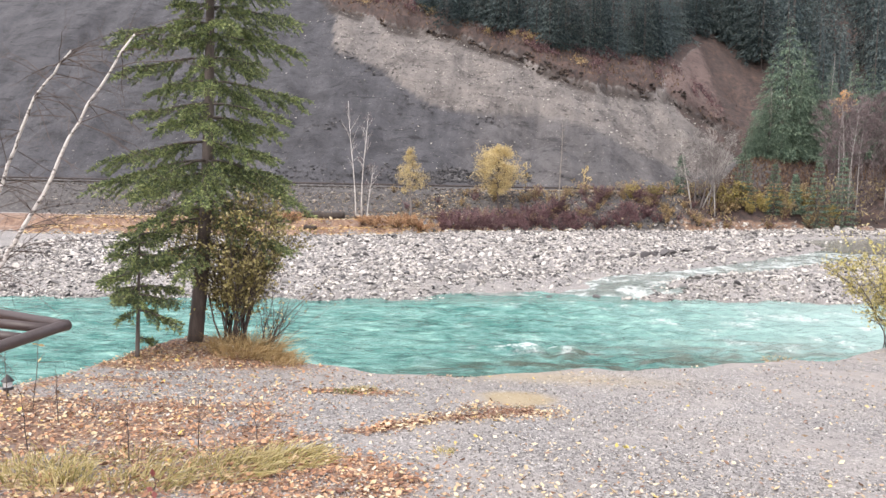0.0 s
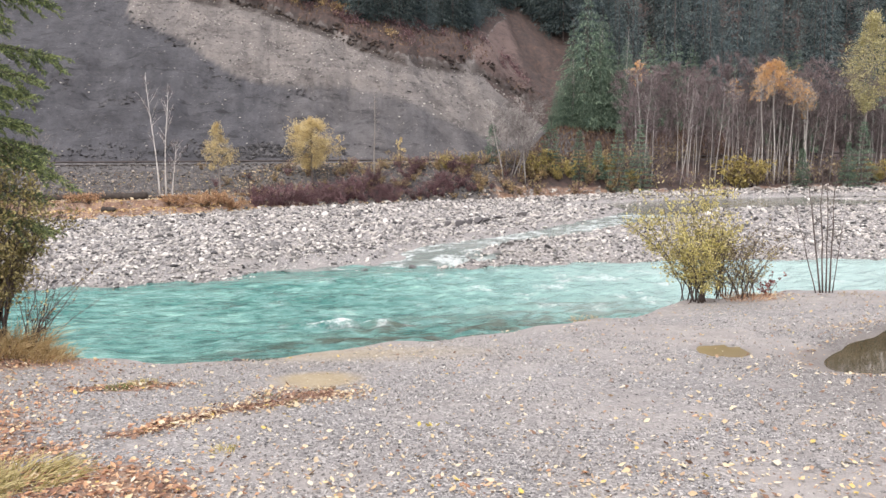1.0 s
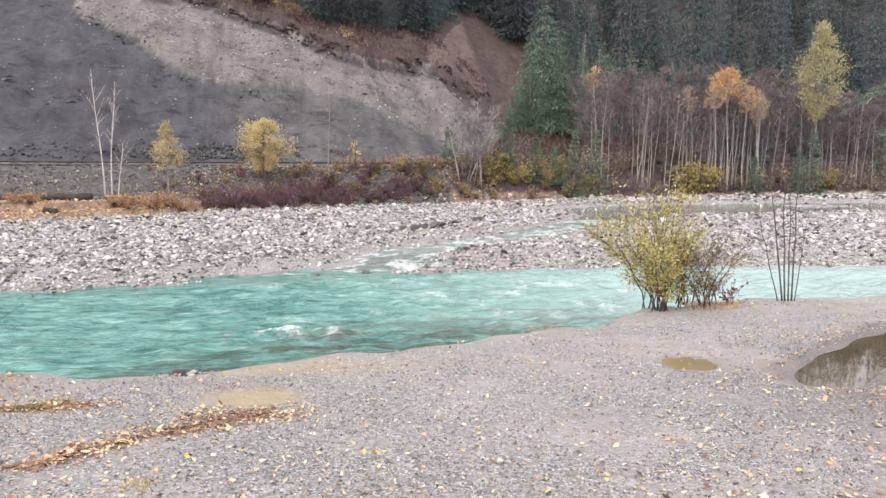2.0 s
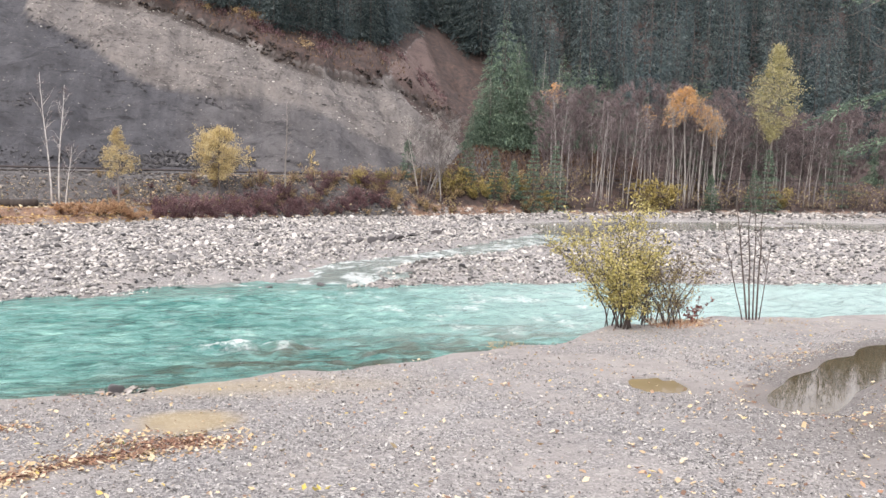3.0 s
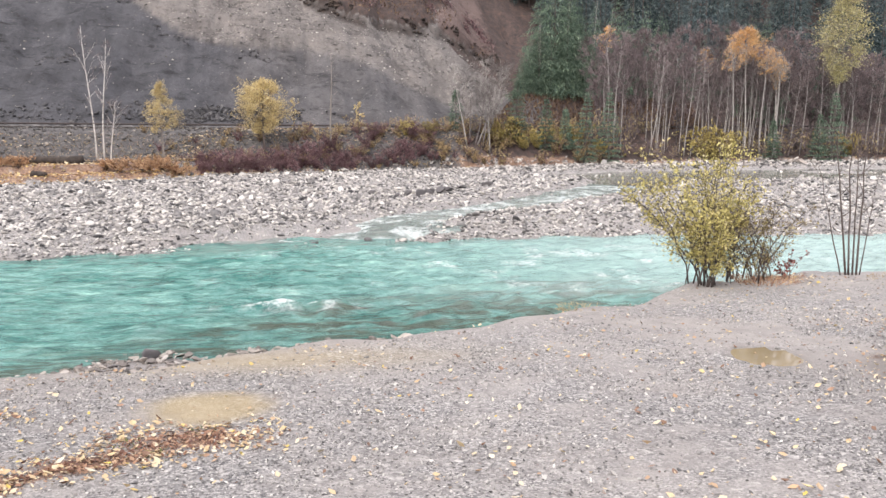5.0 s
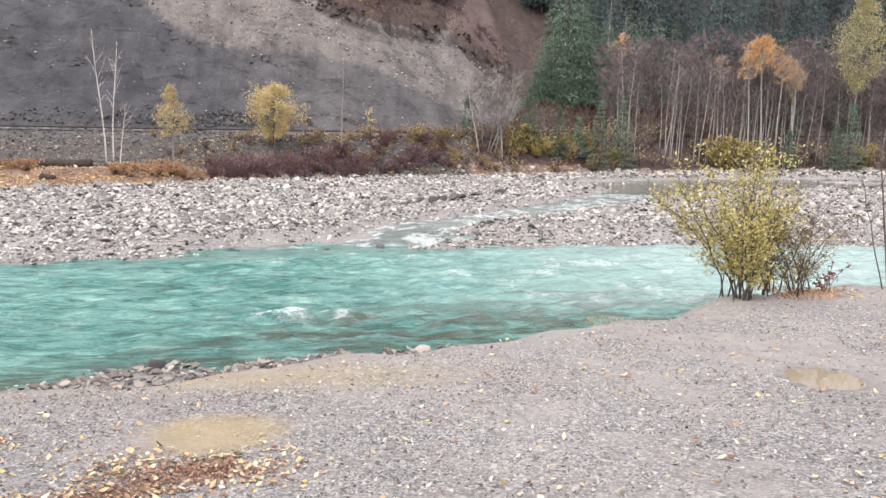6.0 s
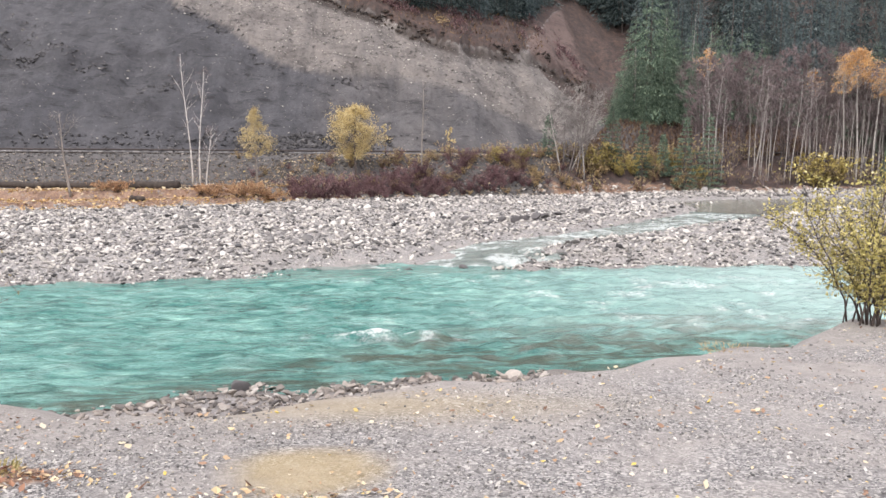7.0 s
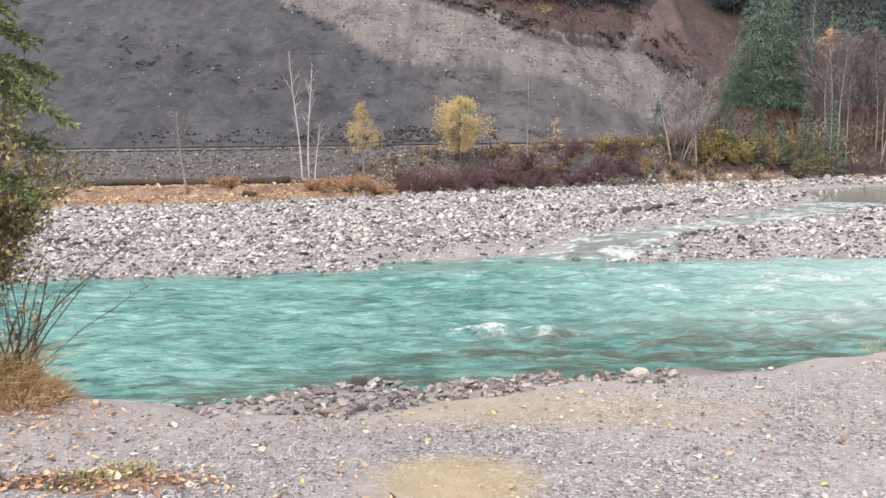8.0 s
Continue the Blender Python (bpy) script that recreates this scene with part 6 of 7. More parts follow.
x, y = rng.uniform(-34, 31, n), rng.uniform(84, 120, n)
z = ground_z(x, y)
over = z - curve_at(x, SCREE_TOP)
keep = (over > 0.05) & (over < 5) & ~((x > 18) & (over > 1.2) & (rng.uniform(0, 1, n) > 0.06))
base = np.stack([x, y, z], -1)[keep]
bx = rng.uniform(17, 40, 9000)
by = curve_at(bx, RAIL_Y) + rng.uniform(2.0, 11.0, 9000)
base = np.concatenate([base, np.stack([bx, by, ground_z(bx, by)], -1)])
along = unit(rng.normal(0, 0.5, base.shape) + np.array([0, 0, 1.0]))
side = unit(np.cross(along, rng.normal(0, 1, base.shape)))
brush.quads(blades(base, along, side, rng.uniform(0.15, 0.55, (len(base), 1)), rng.uniform(0.05, 0.14, (len(base), 1))))
for name, mat, lab, n, far in (("ochre_brush", "straw", "ochre autumn bushes along the top of the scree", 12, 14), ("wine_brush", "purple", "wine-brown twiggy bushes along the top of the scree", 70, 23)):
    tuft = Build()
    cxs = rng.uniform(-26, far, n)
    czs = curve_at(cxs, SCREE_TOP) + rng.uniform(1.0, 3.4, n)
    cys = curve_at(cxs, TOE) + (czs - rail_height(cxs) + 0.3) / 0.65
    i = np.repeat(np.arange(n), 90)
    r = rng.uniform(0.3, 0.95, n)[i]
    base = np.stack([cxs[i] + rng.normal(0, 0.5, len(i)) * r, cys[i] + rng.normal(0, 0.5, len(i)) * r, np.zeros(len(i))], -1)
    base[:, 2] = ground_z(base[:, 0], base[:, 1]) + r * rng.uniform(0, 0.9, len(i))
    along = unit(rng.normal(0, 0.7, base.shape) + np.array([0, 0, 0.8]))
    side = unit(np.cross(along, rng.normal(0, 1, base.shape)))
    tuft.quads(blades(base, along, side, rng.uniform(0.12, 0.4, (len(i), 1)), rng.uniform(0.05, 0.12, (len(i), 1))))
    tagged(new(name, tuft.mesh(name, M[mat])), lab, "brush", kind="stuff")
tagged(new("hillside_brush", brush.mesh("hillside_brush", M["rust_brush"])), "rust-brown autumn brush along the top of the scree", "brush", kind="stuff")


# ---- railway -----------------------------------------------------------
def railway():
    ob = new("railway_track")
    tagged(ob, "single railway track with rusty rails on dark ballast", "railway track")
    X = np.linspace(-110, 60, 120)
    yc = curve_at(X, RAIL_Y)
    zr = rail_height(X)
    for off in (-0.72, 0.72):
        b = Build()
        b.tube(np.stack([X, yc + off, zr], -1), np.full(120, 0.06), 6)
        part("rail", b.mesh("rail", M["rail"]), ob)
    b = Build()
    b.put([(-0.11, -1.25, -0.1), (0.11, -1.25, -0.1), (0.11, 1.25, -0.1), (-0.11, 1.25, -0.1), (-0.1, -1.24, 0.08), (0.1, -1.24, 0.08), (0.1, 1.24, 0.08), (-0.1, 1.24, 0.08)],
          [(0, 3, 2, 1), (4, 5, 6, 7), (0, 1, 5, 4), (1, 2, 6, 5), (2, 3, 7, 6), (3, 0, 4, 7)])
    me = b.mesh("sleeper", M["sleeper"])
    for x in np.arange(-40, 20, 0.62):
        part("sleeper", me, ob, m=pose(x, float(curve_at(x, RAIL_Y)), float(rail_height(x)) - 0.28))


railway()


def log(x0, y0, x1, y1, r, label, lift=0.0):
    ob = thing("fallen_log", (x0 + x1) / 2, (y0 + y1) / 2, label, "log")
    o = np.array(ob.matrix_basis.translation)
    s = np.linspace(0, 1, 12)
    p = np.stack([x0 + (x1 - x0) * s, y0 + (y1 - y0) * s, 0 * s], -1)
    p[:, 2] = ground_z(p[:, 0], p[:, 1]) + r * 0.6 + lift
    p[1:-1] += rng.normal(0, r * 0.2, (10, 3))
    b = Build()
    b.tube(p - o, r * (1 - 0.35 * s), 8)
    part("trunk", b.mesh("trunk", M["driftwood"], True), ob)


log(-11.2, 55.5, -24.5, 57.1, 0.26, "long dark fallen log on the leafy far bank", 0.06)
log(-10.0, 56.4, -12.5, 55.6, 0.12, "dark fallen log among orange leaves")
log(-12.8, 51.6, -12.2, 51.5, 0.2, "short dark stump on the gravel edge")

# ---- stones and leaves -------------------------------------------------
def rock_shape(rng, sub, flat=0.6, low=0.38, high=0.8):
    """A rounded, slightly broken river stone of unit size."""
    bm = bmesh.new()
    bmesh.ops.create_icosphere(bm, subdivisions=sub, radius=0.5)
    k, cut = unit(rng.normal(0, 1, (8, 3))), rng.uniform(low, high, 8)
    for v in bm.verts:
        d = np.array(v.co) * 2
        for q, c in zip(k, cut):
            d = d - q * (0.9 * max(0.0, float(d @ q) - c))
        d = d * rng.uniform(0.95, 1.05)
        v.co = Vector((d[0] * 0.58, d[1] * 0.44, d[2] * 0.5 * flat))
    verts = np.array([v.co[:] for v in bm.verts])
    faces = np.array([[v.index for v in f.verts] for f in bm.faces])
    bm.free()
    return verts, faces


def scatter(name, shapes, x, y, z, size, rng, material, smooth=True, tilt=0.25):
    """One mesh of many stones."""
    V, F, n0 = [], [], 0
    which = rng.randint(0, len(shapes), len(x))
    for k, (sv, sf) in enumerate(shapes):
        i = np.where(which == k)[0]
        if not len(i):
            continue
        th, a, b = rng.uniform(0, 6.28, len(i)), rng.normal(0, tilt, len(i)), rng.normal(0, tilt, len(i))
        c, s = np.cos(th), np.sin(th)
        v = sv[None] * size[i, None, None] * rng.uniform(0.8, 1.25, (len(i), 1, 3))
        vx, vy, vz = v[..., 0], v[..., 1], v[..., 2]
        vz = vz + vx * a[:, None] + vy * b[:, None]
        px = vx * c[:, None] - vy * s[:, None] + x[i, None]
        py = vx * s[:, None] + vy * c[:, None] + y[i, None]
        V.append(np.stack([px, py, vz + z[i, None]], -1).reshape(-1, 3))
        F.append((sf[None] + (n0 + np.arange(len(i)) * len(sv))[:, None, None]).reshape(-1, 3))
        n0 += len(i) * len(sv)
    V, F = np.concatenate(V), np.concatenate(F)
    me = bpy.data.meshes.new(name)
    me.vertices.add(len(V))
    me.vertices.foreach_set("co", V.ravel())
    me.loops.add(F.size)
    me.loops.foreach_set("vertex_index", F.ravel())
    me.polygons.add(len(F))
    me.polygons.foreach_set("loop_start", np.arange(len(F)) * 3)
    me.polygons.foreach_set("loop_total", np.full(len(F), 3))
    me.polygons.foreach_set("use_smooth", np.full(len(F), smooth))
    me.materials.append(material)
    me.update()
    me.validate()
    return me


rng = np.random.RandomState(77)
tiny = [rock_shape(rng, 1, 0.6) for _ in range(6)]
small = [rock_shape(rng, 1, rng.uniform(0.36, 0.6)) for _ in range(10)]

# cobbles of the bar
N = 50000
cx = rng.uniform(-26, 48, N)
lo, hi = curve_at(cx, FAR_SHORE) - 0.3, curve_at(cx, BAR_END) + 0.4
cy = lo + (hi - lo) * rng.uniform(0, 1, N) ** 1.0
cd, along = channel_distance(cx, cy)
keep = ((cd > 0.85 + 0.25 * rng.uniform(-1, 1, N)) | (rng.uniform(0, 1, N) < 0.06)) & ((pool_depth(cx, cy) < 0.35) | (rng.uniform(0, 1, N) < 0.10))
keep &= rng.uniform(0, 1, N) < np.clip(1.1 - 0.5 * smooth01((cy - hi + 3.5) / 3) * (cx < 0), 0, 1)
cx, cy = cx[keep], cy[keep]
size = np.clip(rng.lognormal(-2.02, 0.45, len(cx)), 0.06, 0.48) * np.clip(0.62 + 0.10 * (cy - curve_at(cx, FAR_SHORE)), 0.62, 1.0)
cz = ground_z(cx, cy) + size * 0.10
bx = rng.uniform(13, 62, 3200)
by = curve_at(bx, BAR_END) + rng.uniform(-5.5, 0.6, 3200)
keep = pool_depth(bx, by) < 0.3
bx, by = bx[keep], by[keep]
bsize = np.clip(rng.lognormal(-1.7, 0.5, len(bx)), 0.08, 0.6)
cx, cy, cz, size = np.concatenate([cx, bx]), np.concatenate([cy, by]), np.concatenate([cz, ground_z(bx, by) + 0.1 * bsize]), np.concatenate([size, bsize])
ex = rng.uniform(-24, 30, 9000)
ey = curve_at(ex, FAR_SHORE) + 0.15 + 5.0 * rng.uniform(0, 1, 9000) ** 1.2
keep = channel_distance(ex, ey)[0] > 0.55 + 0.5 * rng.uniform(0, 1, 9000)
ex, ey = ex[keep], ey[keep]
esize = np.clip(rng.lognormal(-2.2, 0.35, len(ex)), 0.06, 0.26)
cx, cy, cz, size = np.concatenate([cx, ex]), np.concatenate([cy, ey]), np.concatenate([cz, ground_z(ex, ey) + 0.1 * esize]), np.concatenate([size, esize])
cobbles = tagged(new("bar_cobbles", scatter("bar_cobbles", small, cx, cy, cz, size, rng, M["cobble"], True, 0.38)), "pale grey and white rounded cobbles of the gravel bar", "cobbles", kind="stuff")

cobble_meshes = []
one_cobble = stone_material("single_cobble", ((0.0, (0.09, 0.09, 0.095)), (0.25, (0.20, 0.195, 0.19)), (0.5, (0.34, 0.325, 0.31)), (0.8, (0.54, 0.515, 0.49)), (1.0, (0.74, 0.715, 0.68))), 9.0, 0.75, "object")
for v, f in [rock_shape(rng, 2, rng.uniform(0.4, 0.62)) for _ in range(8)]:
    me = bpy.data.meshes.new("cobble")
    me.from_pydata(v.tolist(), [], f.tolist())
    me.materials.append(one_cobble)
    me.polygons.foreach_set("use_smooth", [True] * len(me.polygons))
    cobble_meshes.append(me)
for i in range(300):
    x = rng.uniform(-7, 9)
    y = float(curve_at(x, FAR_SHORE)) + rng.uniform(0.5, 4.5)
    if channel_distance(np.array([x]), np.array([y]))[0][0] < 1.1:
        continue
    s = float(np.clip(rng.lognormal(-1.7, 0.35), 0.1, 0.4))
    part("cobble", cobble_meshes[i % 8], cobbles, m=pose(x, y, float(ground_z(x, y)) + 0.16 * s, rng.uniform(-18, 18), rng.uniform(-18, 18), rng.uniform(0, 360)) @ Matrix.Scale(s, 4))

# rocks along the near water line and the riprap beyond the pool
rock_meshes = []
for k in range(10):
    v, f = rock_shape(rng, 2, rng.uniform(0.5, 0.75), 0.22, 0.66)
    me = bpy.data.meshes.new("shore_rock")
    me.from_pydata(v.tolist(), [], f.tolist())
    me.materials.append(M["rock"])
    me.polygons.foreach_set("use_smooth", [False] * len(me.polygons))
    rock_meshes.append(me)


def rock(x, y, s, label, group, sink=0.12, z=None):
    ob = new("shore_rock", rock_meshes[rng.randint(0, 10)])
    zz = max(float(ground_z(x, y)), -9) if z is None else z
    ob.matrix_basis = pose(x, y, zz + s * sink, rng.uniform(-15, 15), rng.uniform(-15, 15), rng.uniform(0, 360)) @ Matrix.Diagonal((s * rng.uniform(0.85, 1.2), s * rng.uniform(0.8, 1.1), s, 1))
    return tagged(ob, label, "rock", group)


for i in range(215):
    x = rng.uniform(-4.2, 3.3)
    y = float(curve_at(x, SHORE)) + rng.uniform(-1.7 - 0.7 * (x < -1), 0.2)
    rock(x, y, float(np.clip(rng.lognormal(-2.15, 0.42), 0.07, 0.28)), "rounded grey river stone at the water's edge", "stones along the near water line", 0.16)
qx = rng.uniform(-4.6, 3.4, 1500)
qy = curve_at(qx, SHORE) + rng.uniform(-1.9, 0.2, 1500) - 0.7 * (qx < -1) * rng.uniform(0, 1, 1500)
qs = np.clip(rng.lognormal(-2.4, 0.42, 1500), 0.05, 0.22)
tagged(new("shore_stones", scatter("shore_stones", [rock_shape(rng, 1, 0.6, 0.2, 0.6) for _ in range(6)], qx, qy, ground_z(qx, qy) + 0.15 * qs, qs, rng, M["shore_stone"], False)), "small rounded stones along the water's edge", "stones", kind="stuff")
boulder = rock(-1.75, 18.25, 0.5, "large dark rounded boulder at the water's edge", "stones along the near water line", 0.2)
boulder.data = boulder.data.copy()
boulder.data.materials[0] = M["dark_rock"]
rock(2.1, 18.6, 0.34, "pale rounded stone at the water's edge", "stones along the near water line", 0.25)
rock(2.75, 18.75, 0.34, "flat dark grey stone at the water's edge", "stones along the near water line", 0.2)
for i in range(60):
    x = rng.uniform(27, 58)
    y = float(np.interp(x, [14, 17, 25, 37, 53, 90], [56.5, 57.5, 60.0, 60.4, 58.0, 56])) + rng.uniform(1.2, 4.5)
    rock(x, y, float(np.clip(rng.lognormal(-0.9, 0.45), 0.2, 1.0)), "grey boulder on the shore of the back pool", "boulders beyond the pool", 0.2)
for x, y, s in ((6.0, 42.4, 0.6), (6.5, 42.2, 0.8), (7.0, 42.7, 0.6), (7.5, 42.5, 0.75), (7.1, 43.4, 0.55), (8.0, 43.2, 0.7), (8.9, 44.6, 0.6), (5.4, 41.8, 0.5), (4.4, 43.2, 0.5), (10.5, 46.0, 0.6), (-2.0, 29.7, 0.35), (1.4, 31.4, 0.4), (3.2, 31.6, 0.35)):
    stone = rock(x, y, s, "dark grey boulder on the stony bar", "boulders on the bar", 0.2)
    stone.data = stone.data.copy()
    stone.data.materials[0] = M["dark_rock"]

# scree stones on the slope
N = 20000
sx, sy = rng.uniform(-40, 27, N), rng.uniform(68, 104, N)
sz = ground_z(sx, sy)
keep = (sy > curve_at(sx, TOE) + 0.3) & (sz < curve_at(sx, SCREE_TOP)) & (rng.uniform(0, 1, N) < 0.16 + 0.84 * smooth01(sz - curve_at(sx, SCREE_PALE) + 0.5))
sx, sy, sz = sx[keep], sy[keep], sz[keep]
tagged(new("scree_stones", scatter("scree_stones", tiny, sx, sy, sz + 0.01, np.clip(rng.lognormal(-2.25, 0.45, len(sx)) * (1 + 0.35 * smooth01(sz - curve_at(sx, SCREE_PALE))), 0.06, 0.32), rng, M["scree"])), "loose broken stones on the bare slope", "scree", kind="stuff")

# clods of dark turf and soil that break away along the upper edge of the slope
N = 900
tx = rng.uniform(-15, 24.5, N)
tx = tx[fractal(tx * 0.45, tx * 0.0, 39, 3) > 0.42]
N = len(tx)
tz = curve_at(tx, SCREE_TOP) + 0.3 * np.sin(tx * 1.7) * np.sin(tx * 0.6) + rng.normal(0.2, 0.10, N)
ty = curve_at(tx, TOE) + (tz - rail_height(tx) + 0.3) / 0.65
for _ in range(4):
    ty = ty + np.clip((tz - ground_z(tx, ty)) / 1.2, -0.5, 0.5)
tagged(new("turf_clods", scatter("turf_clods", tiny, tx, ty, ground_z(tx, ty) + 0.05, np.clip(rng.lognormal(-1.15, 0.4, N), 0.14, 0.6), rng, M["turf"], False, 0.35)), "dark overhanging turf and soil along the top of the scree", "turf", kind="stuff")

# ballast stones under the track
N = 5000
bx = rng.uniform(-34, 16, N)
by = curve_at(bx, RAIL_Y) - rng.uniform(0.8, 6.0, N)
tagged(new("ballast_stones", scatter("ballast_stones", tiny, bx, by, ground_z(bx, by), np.clip(rng.lognormal(-1.9, 0.45, N), 0.07, 0.4), rng, M["ballast"])), "loose stones on the dark railway embankment", "ballast", kind="stuff")

# pebbles on the near terrace
N = 26000
px, py = rng.uniform(-6, 11.5, N), 3.2 + 12.5 * rng.uniform(0, 1, N) ** 1.5
keep = (py < curve_at(px, RIM)) & (puddle_reach(px, py) > 1.1) & (small_reach(px, py) > 1.1) & (abs(px - 0.5) < 2.2 + 0.75 * (py - 1))
keep &= (np.hypot((px - 0.1) / 0.5, (py - 9.85) / 0.55) > 1.1)
keep &= fractal(px * 0.8, py * 0.8, 91, 4) > 0.36 + 0.16 * rng.uniform(-1, 1, N)
px, py = px[keep], py[keep]
psize = np.clip(rng.lognormal(-4.0, 0.42, len(px)), 0.010, 0.07)
rough_bits = []
for k in range(6):
    v = np.array([(0.5, 0, 0), (-0.5, 0, 0), (0, 0.4, 0), (0, -0.4, 0), (0, 0, 0.34), (0, 0, -0.3)]) * rng.uniform(0.75, 1.25, (6, 3)) + rng.normal(0, 0.06, (6, 3))
    rough_bits.append((v, np.array([(0, 2, 4), (2, 1, 4), (1, 3, 4), (3, 0, 4), (2, 0, 5), (1, 2, 5), (3, 1, 5), (0, 3, 5)])))
N = 95000
gx, gy = rng.uniform(-5, 9.5, N), 5.0 + 8.5 * rng.uniform(0, 1, N) ** 1.3
keep = (gy < curve_at(gx, RIM) - 0.2) & (puddle_reach(gx, gy) > 1.2) & (small_reach(gx, gy) > 1.15) & (abs(gx - 1.0) < 0.6 + 0.62 * gy)
keep &= fractal(gx * 0.9, gy * 0.9, 92, 4) > 0.40 + 0.14 * rng.uniform(-1, 1, N)
keep &= (np.hypot((gx - 0.1) / 0.5, (gy - 9.85) / 0.55) > 1.1) & (np.hypot((gx - 0.6) / 1.8, (gy - 11.6) / 0.5) > 1)
keep &= (fractal(gx * 0.55 + 4, gy * 0.8, 35, 4) < 0.55) | (gx < 2.5)
gx, gy = gx[keep], gy[keep]
gsize = np.clip(rng.lognormal(-4.15, 0.35, len(gx)), 0.008, 0.04)
tagged(new("gravel_chips", scatter("gravel_chips", rough_bits, gx, gy, ground_z(gx, gy) + 0.2 * gsize, gsize, rng, M["pebble"], False, 0.5)), "fine angular grey gravel chips on the terrace", "gravel", kind="stuff")
tagged(new("gravel_pebbles", scatter("gravel_pebbles", tiny, px, py, ground_z(px, py) + psize * 0.12, psize, rng, M["pebble"])), "loose grey pebbles on the gravel terrace", "gravel", kind="stuff")


# fallen leaves
def leaf_quads(x, y, size, rng, lift=0.008):
    n = len(x)
    th = rng.uniform(0, 6.28, n)
    al = np.stack([np.cos(th), np.sin(th), rng.normal(0, 0.28, n)], -1)
    sd = np.stack([-np.sin(th), np.cos(th), rng.normal(0, 0.38, n)], -1)
    c = np.stack([x, y, ground_z(x, y) + lift + 0.2 * size * rng.uniform(0, 1, n)], -1)
    L, w = (size * 0.5)[:, None], (size * rng.uniform(0.24, 0.38, n))[:, None]
    curl = np.zeros((n, 3))
    curl[:, 2] = size * rng.uniform(-0.08, 0.32, n)
    a, m0, b = c - al * L + curl, c - al * L * 0.1, c + al * L + curl
    s1, s2 = c + sd * w - al * L * 0.2 + curl * 0.8, c - sd * w - al * L * 0.2 + curl * 0.8
    t1, t2 = c + sd * w * 0.62 + al * L * 0.45 + curl * 0.9, c - sd * w * 0.62 + al * L * 0.45 + curl * 0.9
    verts = np.stack([a, s1, t1, b, t2, s2, m0], 1)
    faces = [(0, 6, 1), (1, 6, 2), (2, 6, 3), (3, 6, 4), (4, 6, 5), (5, 6, 0)]
    return verts, faces


def leaves_mesh(name, x, y, size, rng, material, lift=0.008):
    v, f = leaf_quads(x, y, size, rng, lift)
    n = len(x)
    me = bpy.data.meshes.new(name)
    F = (np.array(f)[None] + (np.arange(n) * 7)[:, None, None]).reshape(-1, 3)
    me.from_pydata(v.reshape(-1, 3).tolist(), [], F.tolist())
    me.materials.append(material)
    me.update()
    return me


N = 150000
lx, ly = rng.uniform(-7, 11.5, N), rng.uniform(1.0, 16.2, N)
cover = leaf_cover(lx, ly)
thin = 0.07 + 0.22 * smooth01((8.3 - ly) / 2.6) + 0.24 * smooth01((6.8 - ly) / 1.4) + 0.10 * smooth01((0.0 - lx) / 3)
keep = (rng.uniform(0, 1, N) < 0.75 * thin + 0.75 * cover**1.4) & (ly < curve_at(lx, RIM) - 0.05)
keep &= ~((puddle_reach(lx, ly) < 1.15) & (rng.uniform(0, 1, N) > 0.12))
lx, ly, cover = lx[keep], ly[keep], cover[keep]
ex, ey = rng.uniform(-6.5, 0.7, 60000), rng.uniform(4.8, 12.6, 60000)
ex[:22000], ey[:22000] = rng.uniform(-1.3, 0.7, 22000), rng.uniform(7.5, 9.6, 22000)
more = leaf_cover(ex, ey)
keep = (rng.uniform(0, 1, 60000) < 0.6 * more**1.6) & (ey < curve_at(ex, RIM) - 0.05)
lx, ly, cover = np.concatenate([lx, ex[keep]]), np.concatenate([ly, ey[keep]]), np.concatenate([cover, more[keep]])
lsize = np.clip(rng.lognormal(-3.48, 0.42, len(lx)), 0.014, 0.064)
rust = rng.uniform(0, 1, len(lx)) < 0.06 + 0.35 * smooth01((-1.2 - lx) / 1.0) + 0.75 * cover * (np.exp(-(((lx + 1.2) / 1.8) ** 2 + ((ly - 7.2) / 2.2) ** 2)) + 0.9 * np.exp(-(((lx - 0.0) / 0.8) ** 2 + ((ly - 9.0) / 0.5) ** 2)) + 0.2)
drift = rust & (lx > -1.15) & (ly > 7.7)
rust &= ~drift
lsize = np.where(drift, 0.66 * lsize, lsize)
near = (abs(lx - 1.2) < 3.2) & (ly > 5.2) & (ly < 8.6)
pick = np.where(near & ~rust & ~drift)[0][:260]
rest = ~drift
rest[pick] = False
fallen = tagged(new("fallen_leaves", leaves_mesh("fallen_leaves", lx[rest & ~rust], ly[rest & ~rust], lsize[rest & ~rust], rng, M["fallen"])), "scattered pale yellow and tan fallen leaves on gravel", "leaves", kind="stuff")
tagged(new("leaf_drift", leaves_mesh("leaf_drift", lx[drift], ly[drift], lsize[drift], rng, M["drift_leaf"])), "drift of dark red-brown rotting leaves on the gravel", "leaves", kind="stuff")
tagged(new("rust_leaf_litter", leaves_mesh("rust_leaf_litter", lx[rust], ly[rust], lsize[rust], rng, M["rust_leaf"])), "rust-orange leaf litter lying in drifts", "leaves", kind="stuff")


def leaf_piece(rng):
    v, f = leaf_quads(np.array([0.0]), np.array([0.0]), np.array([1.0]), rng)
    v = v[0] - v[0][6]
    me = bpy.data.meshes.new("leaf")
    me.from_pydata(v.tolist(), [], f)
    return me


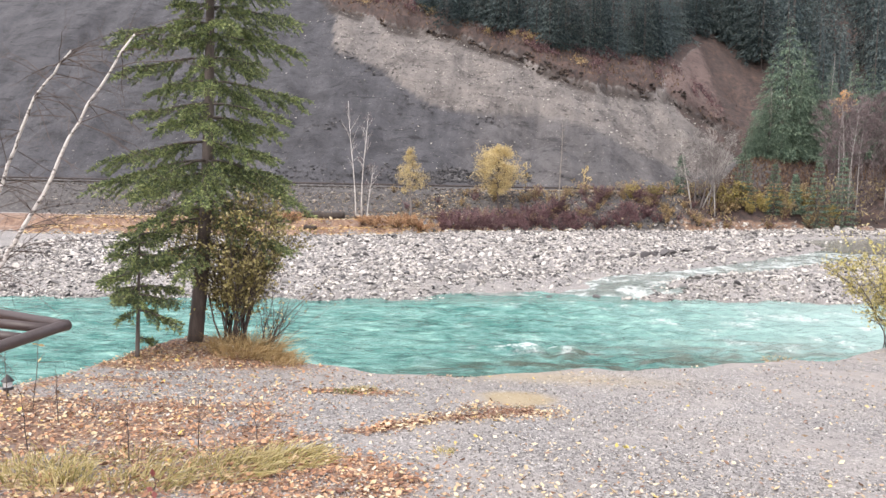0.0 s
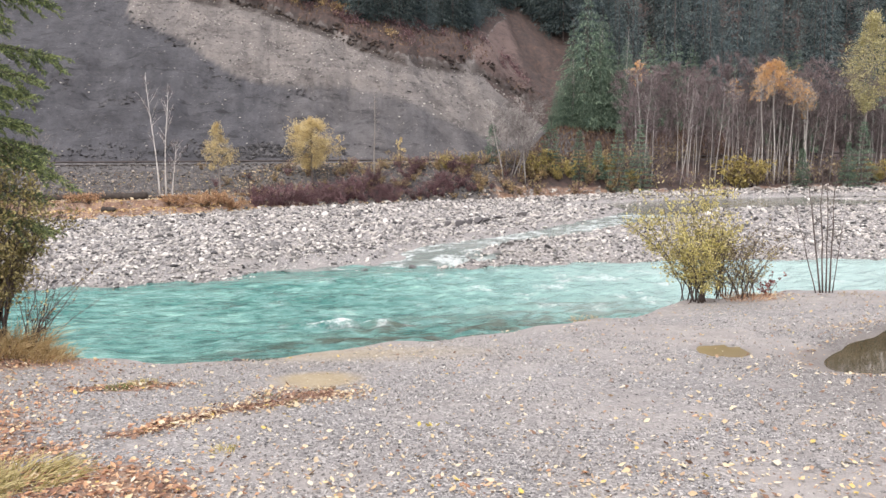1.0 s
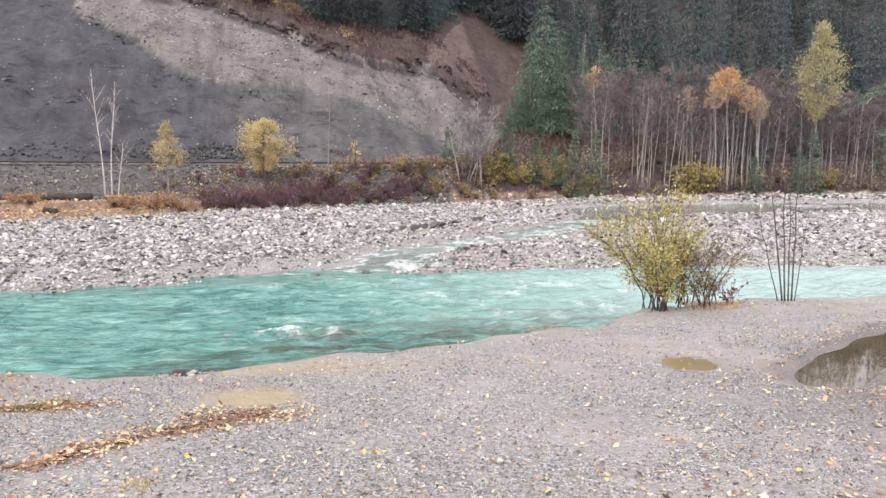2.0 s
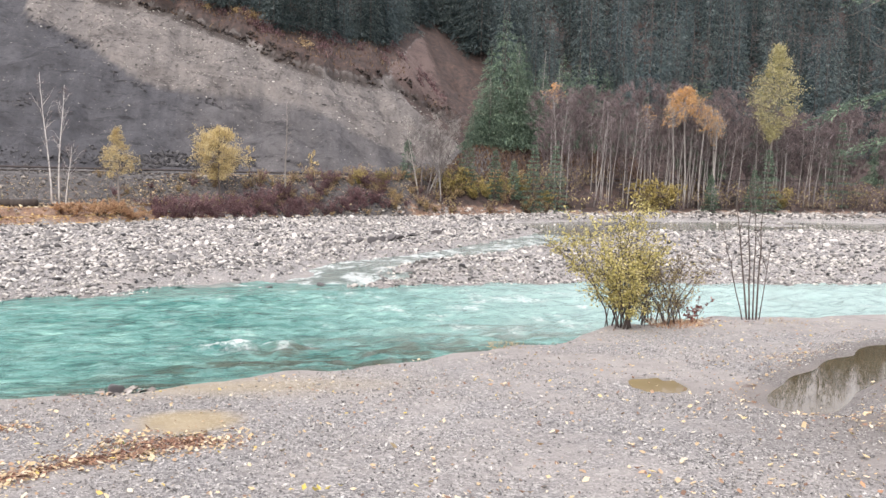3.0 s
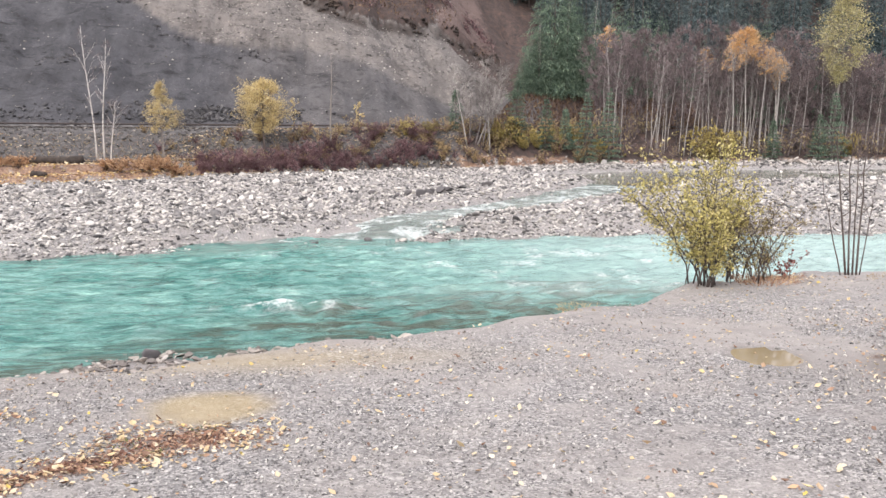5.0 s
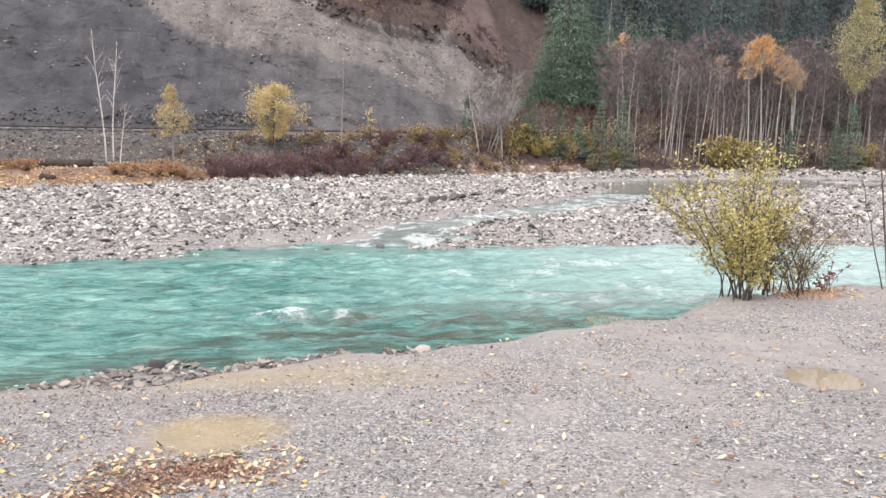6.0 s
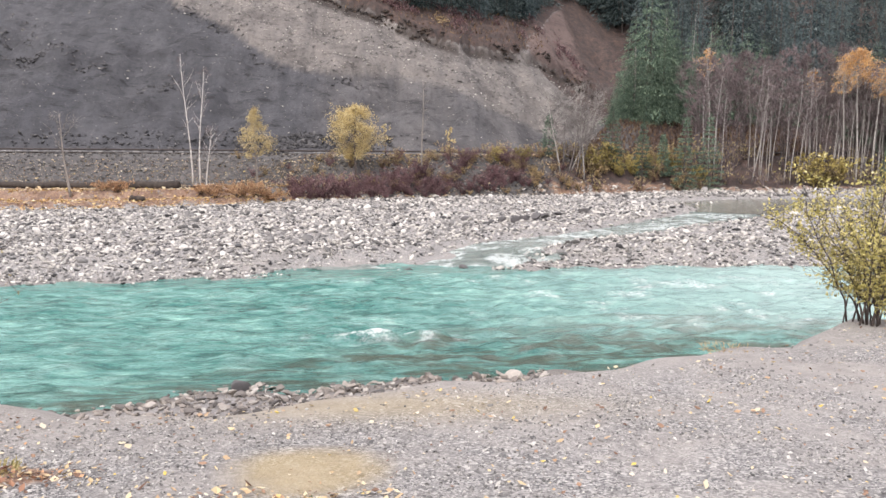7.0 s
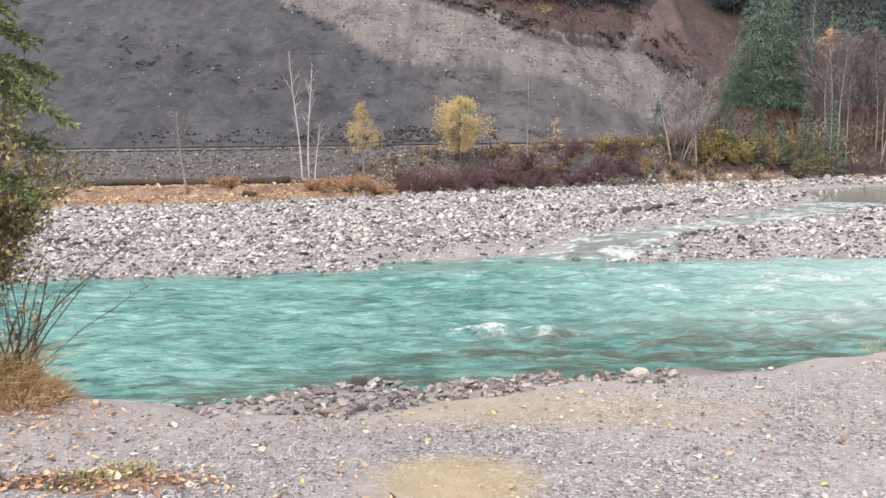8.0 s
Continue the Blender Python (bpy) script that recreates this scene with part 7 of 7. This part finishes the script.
def single_leaf_material():
    n = Nodes("single_fallen_leaf")
    col = n.ramp(n.one(), ((0.0, (0.22, 0.13, 0.09)), (0.2, (0.42, 0.29, 0.19)), (0.45, (0.52, 0.42, 0.29)), (0.93, (0.64, 0.56, 0.42)), (1.0, (0.62, 0.49, 0.14))))
    col = n.mix(0.35, col, n.ramp(n.noise(3.0, 4, 0.7), ((0.3, (0.55, 0.5, 0.45)), (0.7, (1.1, 1.1, 1.1)))), "MULTIPLY")
    return n.set(col, 0.6, 0.3)


leaf_mat = single_leaf_material()
pieces = [leaf_piece(rng) for _ in range(8)]
for me in pieces:
    me.materials.append(leaf_mat)
for i in pick:
    part("leaf", pieces[rng.randint(0, 8)], fallen, m=pose(lx[i], ly[i], float(ground_z(lx[i], ly[i])) + 0.018, 0, 0, rng.uniform(0, 360)) @ Matrix.Scale(lsize[i], 4))
golden = pieces[2].copy()
golden.materials[0] = plain("bright_yellow_leaf", (0.56, 0.46, 0.13), 0.6)
for x, y, turn, size in ((1.03, 7.43, 40, 0.075), (1.12, 7.46, 130, 0.06), (0.97, 7.5, 250, 0.055), (1.2, 7.52, 10, 0.045), (1.06, 7.48, 300, 0.05)):
    part("leaf", golden, fallen, "bright yellow leaf", pose(x, y, float(ground_z(x, y)) + 0.03, 8, 12, turn) @ Matrix.Scale(size, 4))

# leaves blown over the far shelf and the embankment
N = 24000
fx = rng.uniform(-30, 13, N)
fy = curve_at(fx, BAR_END) + rng.uniform(-0.3, 6.5, N)
low = fx < -3
low[:14000] = False
fy = np.where(low, curve_at(fx, RAIL_Y) - 5.2 + 2.6 * rng.uniform(0, 1, N) ** 1.7, fy)
keep = (fx < -3) | (rng.uniform(0, 1, N) < 0.5)
fx, fy = fx[keep], fy[keep]
fsize = np.clip(rng.lognormal(-2.0, 0.35, len(fx)), 0.07, 0.3)
gold_side = (fx < -4) & (fy < curve_at(fx, BAR_END) + 4.2) & (rng.uniform(0, 1, len(fx)) < 0.6)
tagged(new("orange_leaf_litter", leaves_mesh("orange_leaf_litter", fx[gold_side], fy[gold_side], 0.8 * fsize[gold_side], rng, M["shelf_leaf"], 0.02)), "orange and tan fallen leaves over the far shelf", "leaves", kind="stuff")
fx, fy, fsize = fx[~gold_side], fy[~gold_side], np.where(low, 0.55, 0.9)[keep][~gold_side] * fsize[~gold_side]
tagged(new("far_leaf_litter", leaves_mesh("far_leaf_litter", fx, fy, fsize, rng, M["fallen"], 0.02)), "pale and tan fallen leaves over the far bank", "leaves", kind="stuff")

# dark crags standing out of the slope
cx, cz = [], []
for line, n in ((((-32, 8.1), (-29.7, 8.7), (-27, 9.0), (-24.9, 8.5), (-23.3, 7.7), (-20.2, 5.9)), 420), (((-19.5, 5.7), (-17.6, 6.4), (-16.3, 6.9)), 150), (((-18.9, 14.0), (-16.5, 13.5), (-14, 12), (-11.5, 10.3), (-9.3, 8.5), (-7.7, 7.1)), 330),
                (((-5.2, 6.3), (-1.9, 6.8), (0.8, 6.7)), 130), (((-31, 12.6), (-29.3, 10.0), (-28.3, 8.0)), 150), (((-33.5, 11), (-32, 11.1), (-31, 10.2)), 120)):
    q = rng.uniform(0, 1, n) * (len(line) - 1)
    k = np.arange(len(line))
    cx.append(np.interp(q, k, [p[0] for p in line]) + rng.normal(0, 0.28, n))
    cz.append(np.interp(q, k, [p[1] for p in line]) + 0.35 * np.sin(3.1 * q) + rng.normal(0, 0.16, n) - 0.5 * rng.uniform(0, 1, n) ** 3)
cx, cz = np.concatenate(cx), np.concatenate(cz)
cy = curve_at(cx, TOE) + (cz - rail_height(cx) + 0.3) / 0.65
keep = fractal(cx * 0.5, cz * 1.2, 71, 3) > 0.42
cx, cy = cx[keep], cy[keep]
tagged(new("slope_crags", scatter("slope_crags", tiny, cx, cy, ground_z(cx, cy) - 0.04, np.clip(rng.lognormal(-1.5, 0.45, len(cx)), 0.1, 0.5), rng, M["broken"], False, 0.4)), "dark broken crags standing out of the grey slope", "rocks", kind="stuff")

# dark broken rock along the foot of the slope
N = 1500
dx = np.concatenate([rng.normal(-4.5, 2.8, 1200), rng.uniform(-26, -8, 300)])
dy = curve_at(dx, TOE) + rng.uniform(0.3, 2.4, N) + 0.5 * np.sin(dx)
tagged(new("broken_rock", scatter("broken_rock", tiny, dx, dy, ground_z(dx, dy) + 0.05, np.clip(rng.lognormal(-1.6, 0.5, N), 0.08, 0.6), rng, M["broken"], False, 0.4)), "dark broken rock at the foot of the scree", "rocks", kind="stuff")
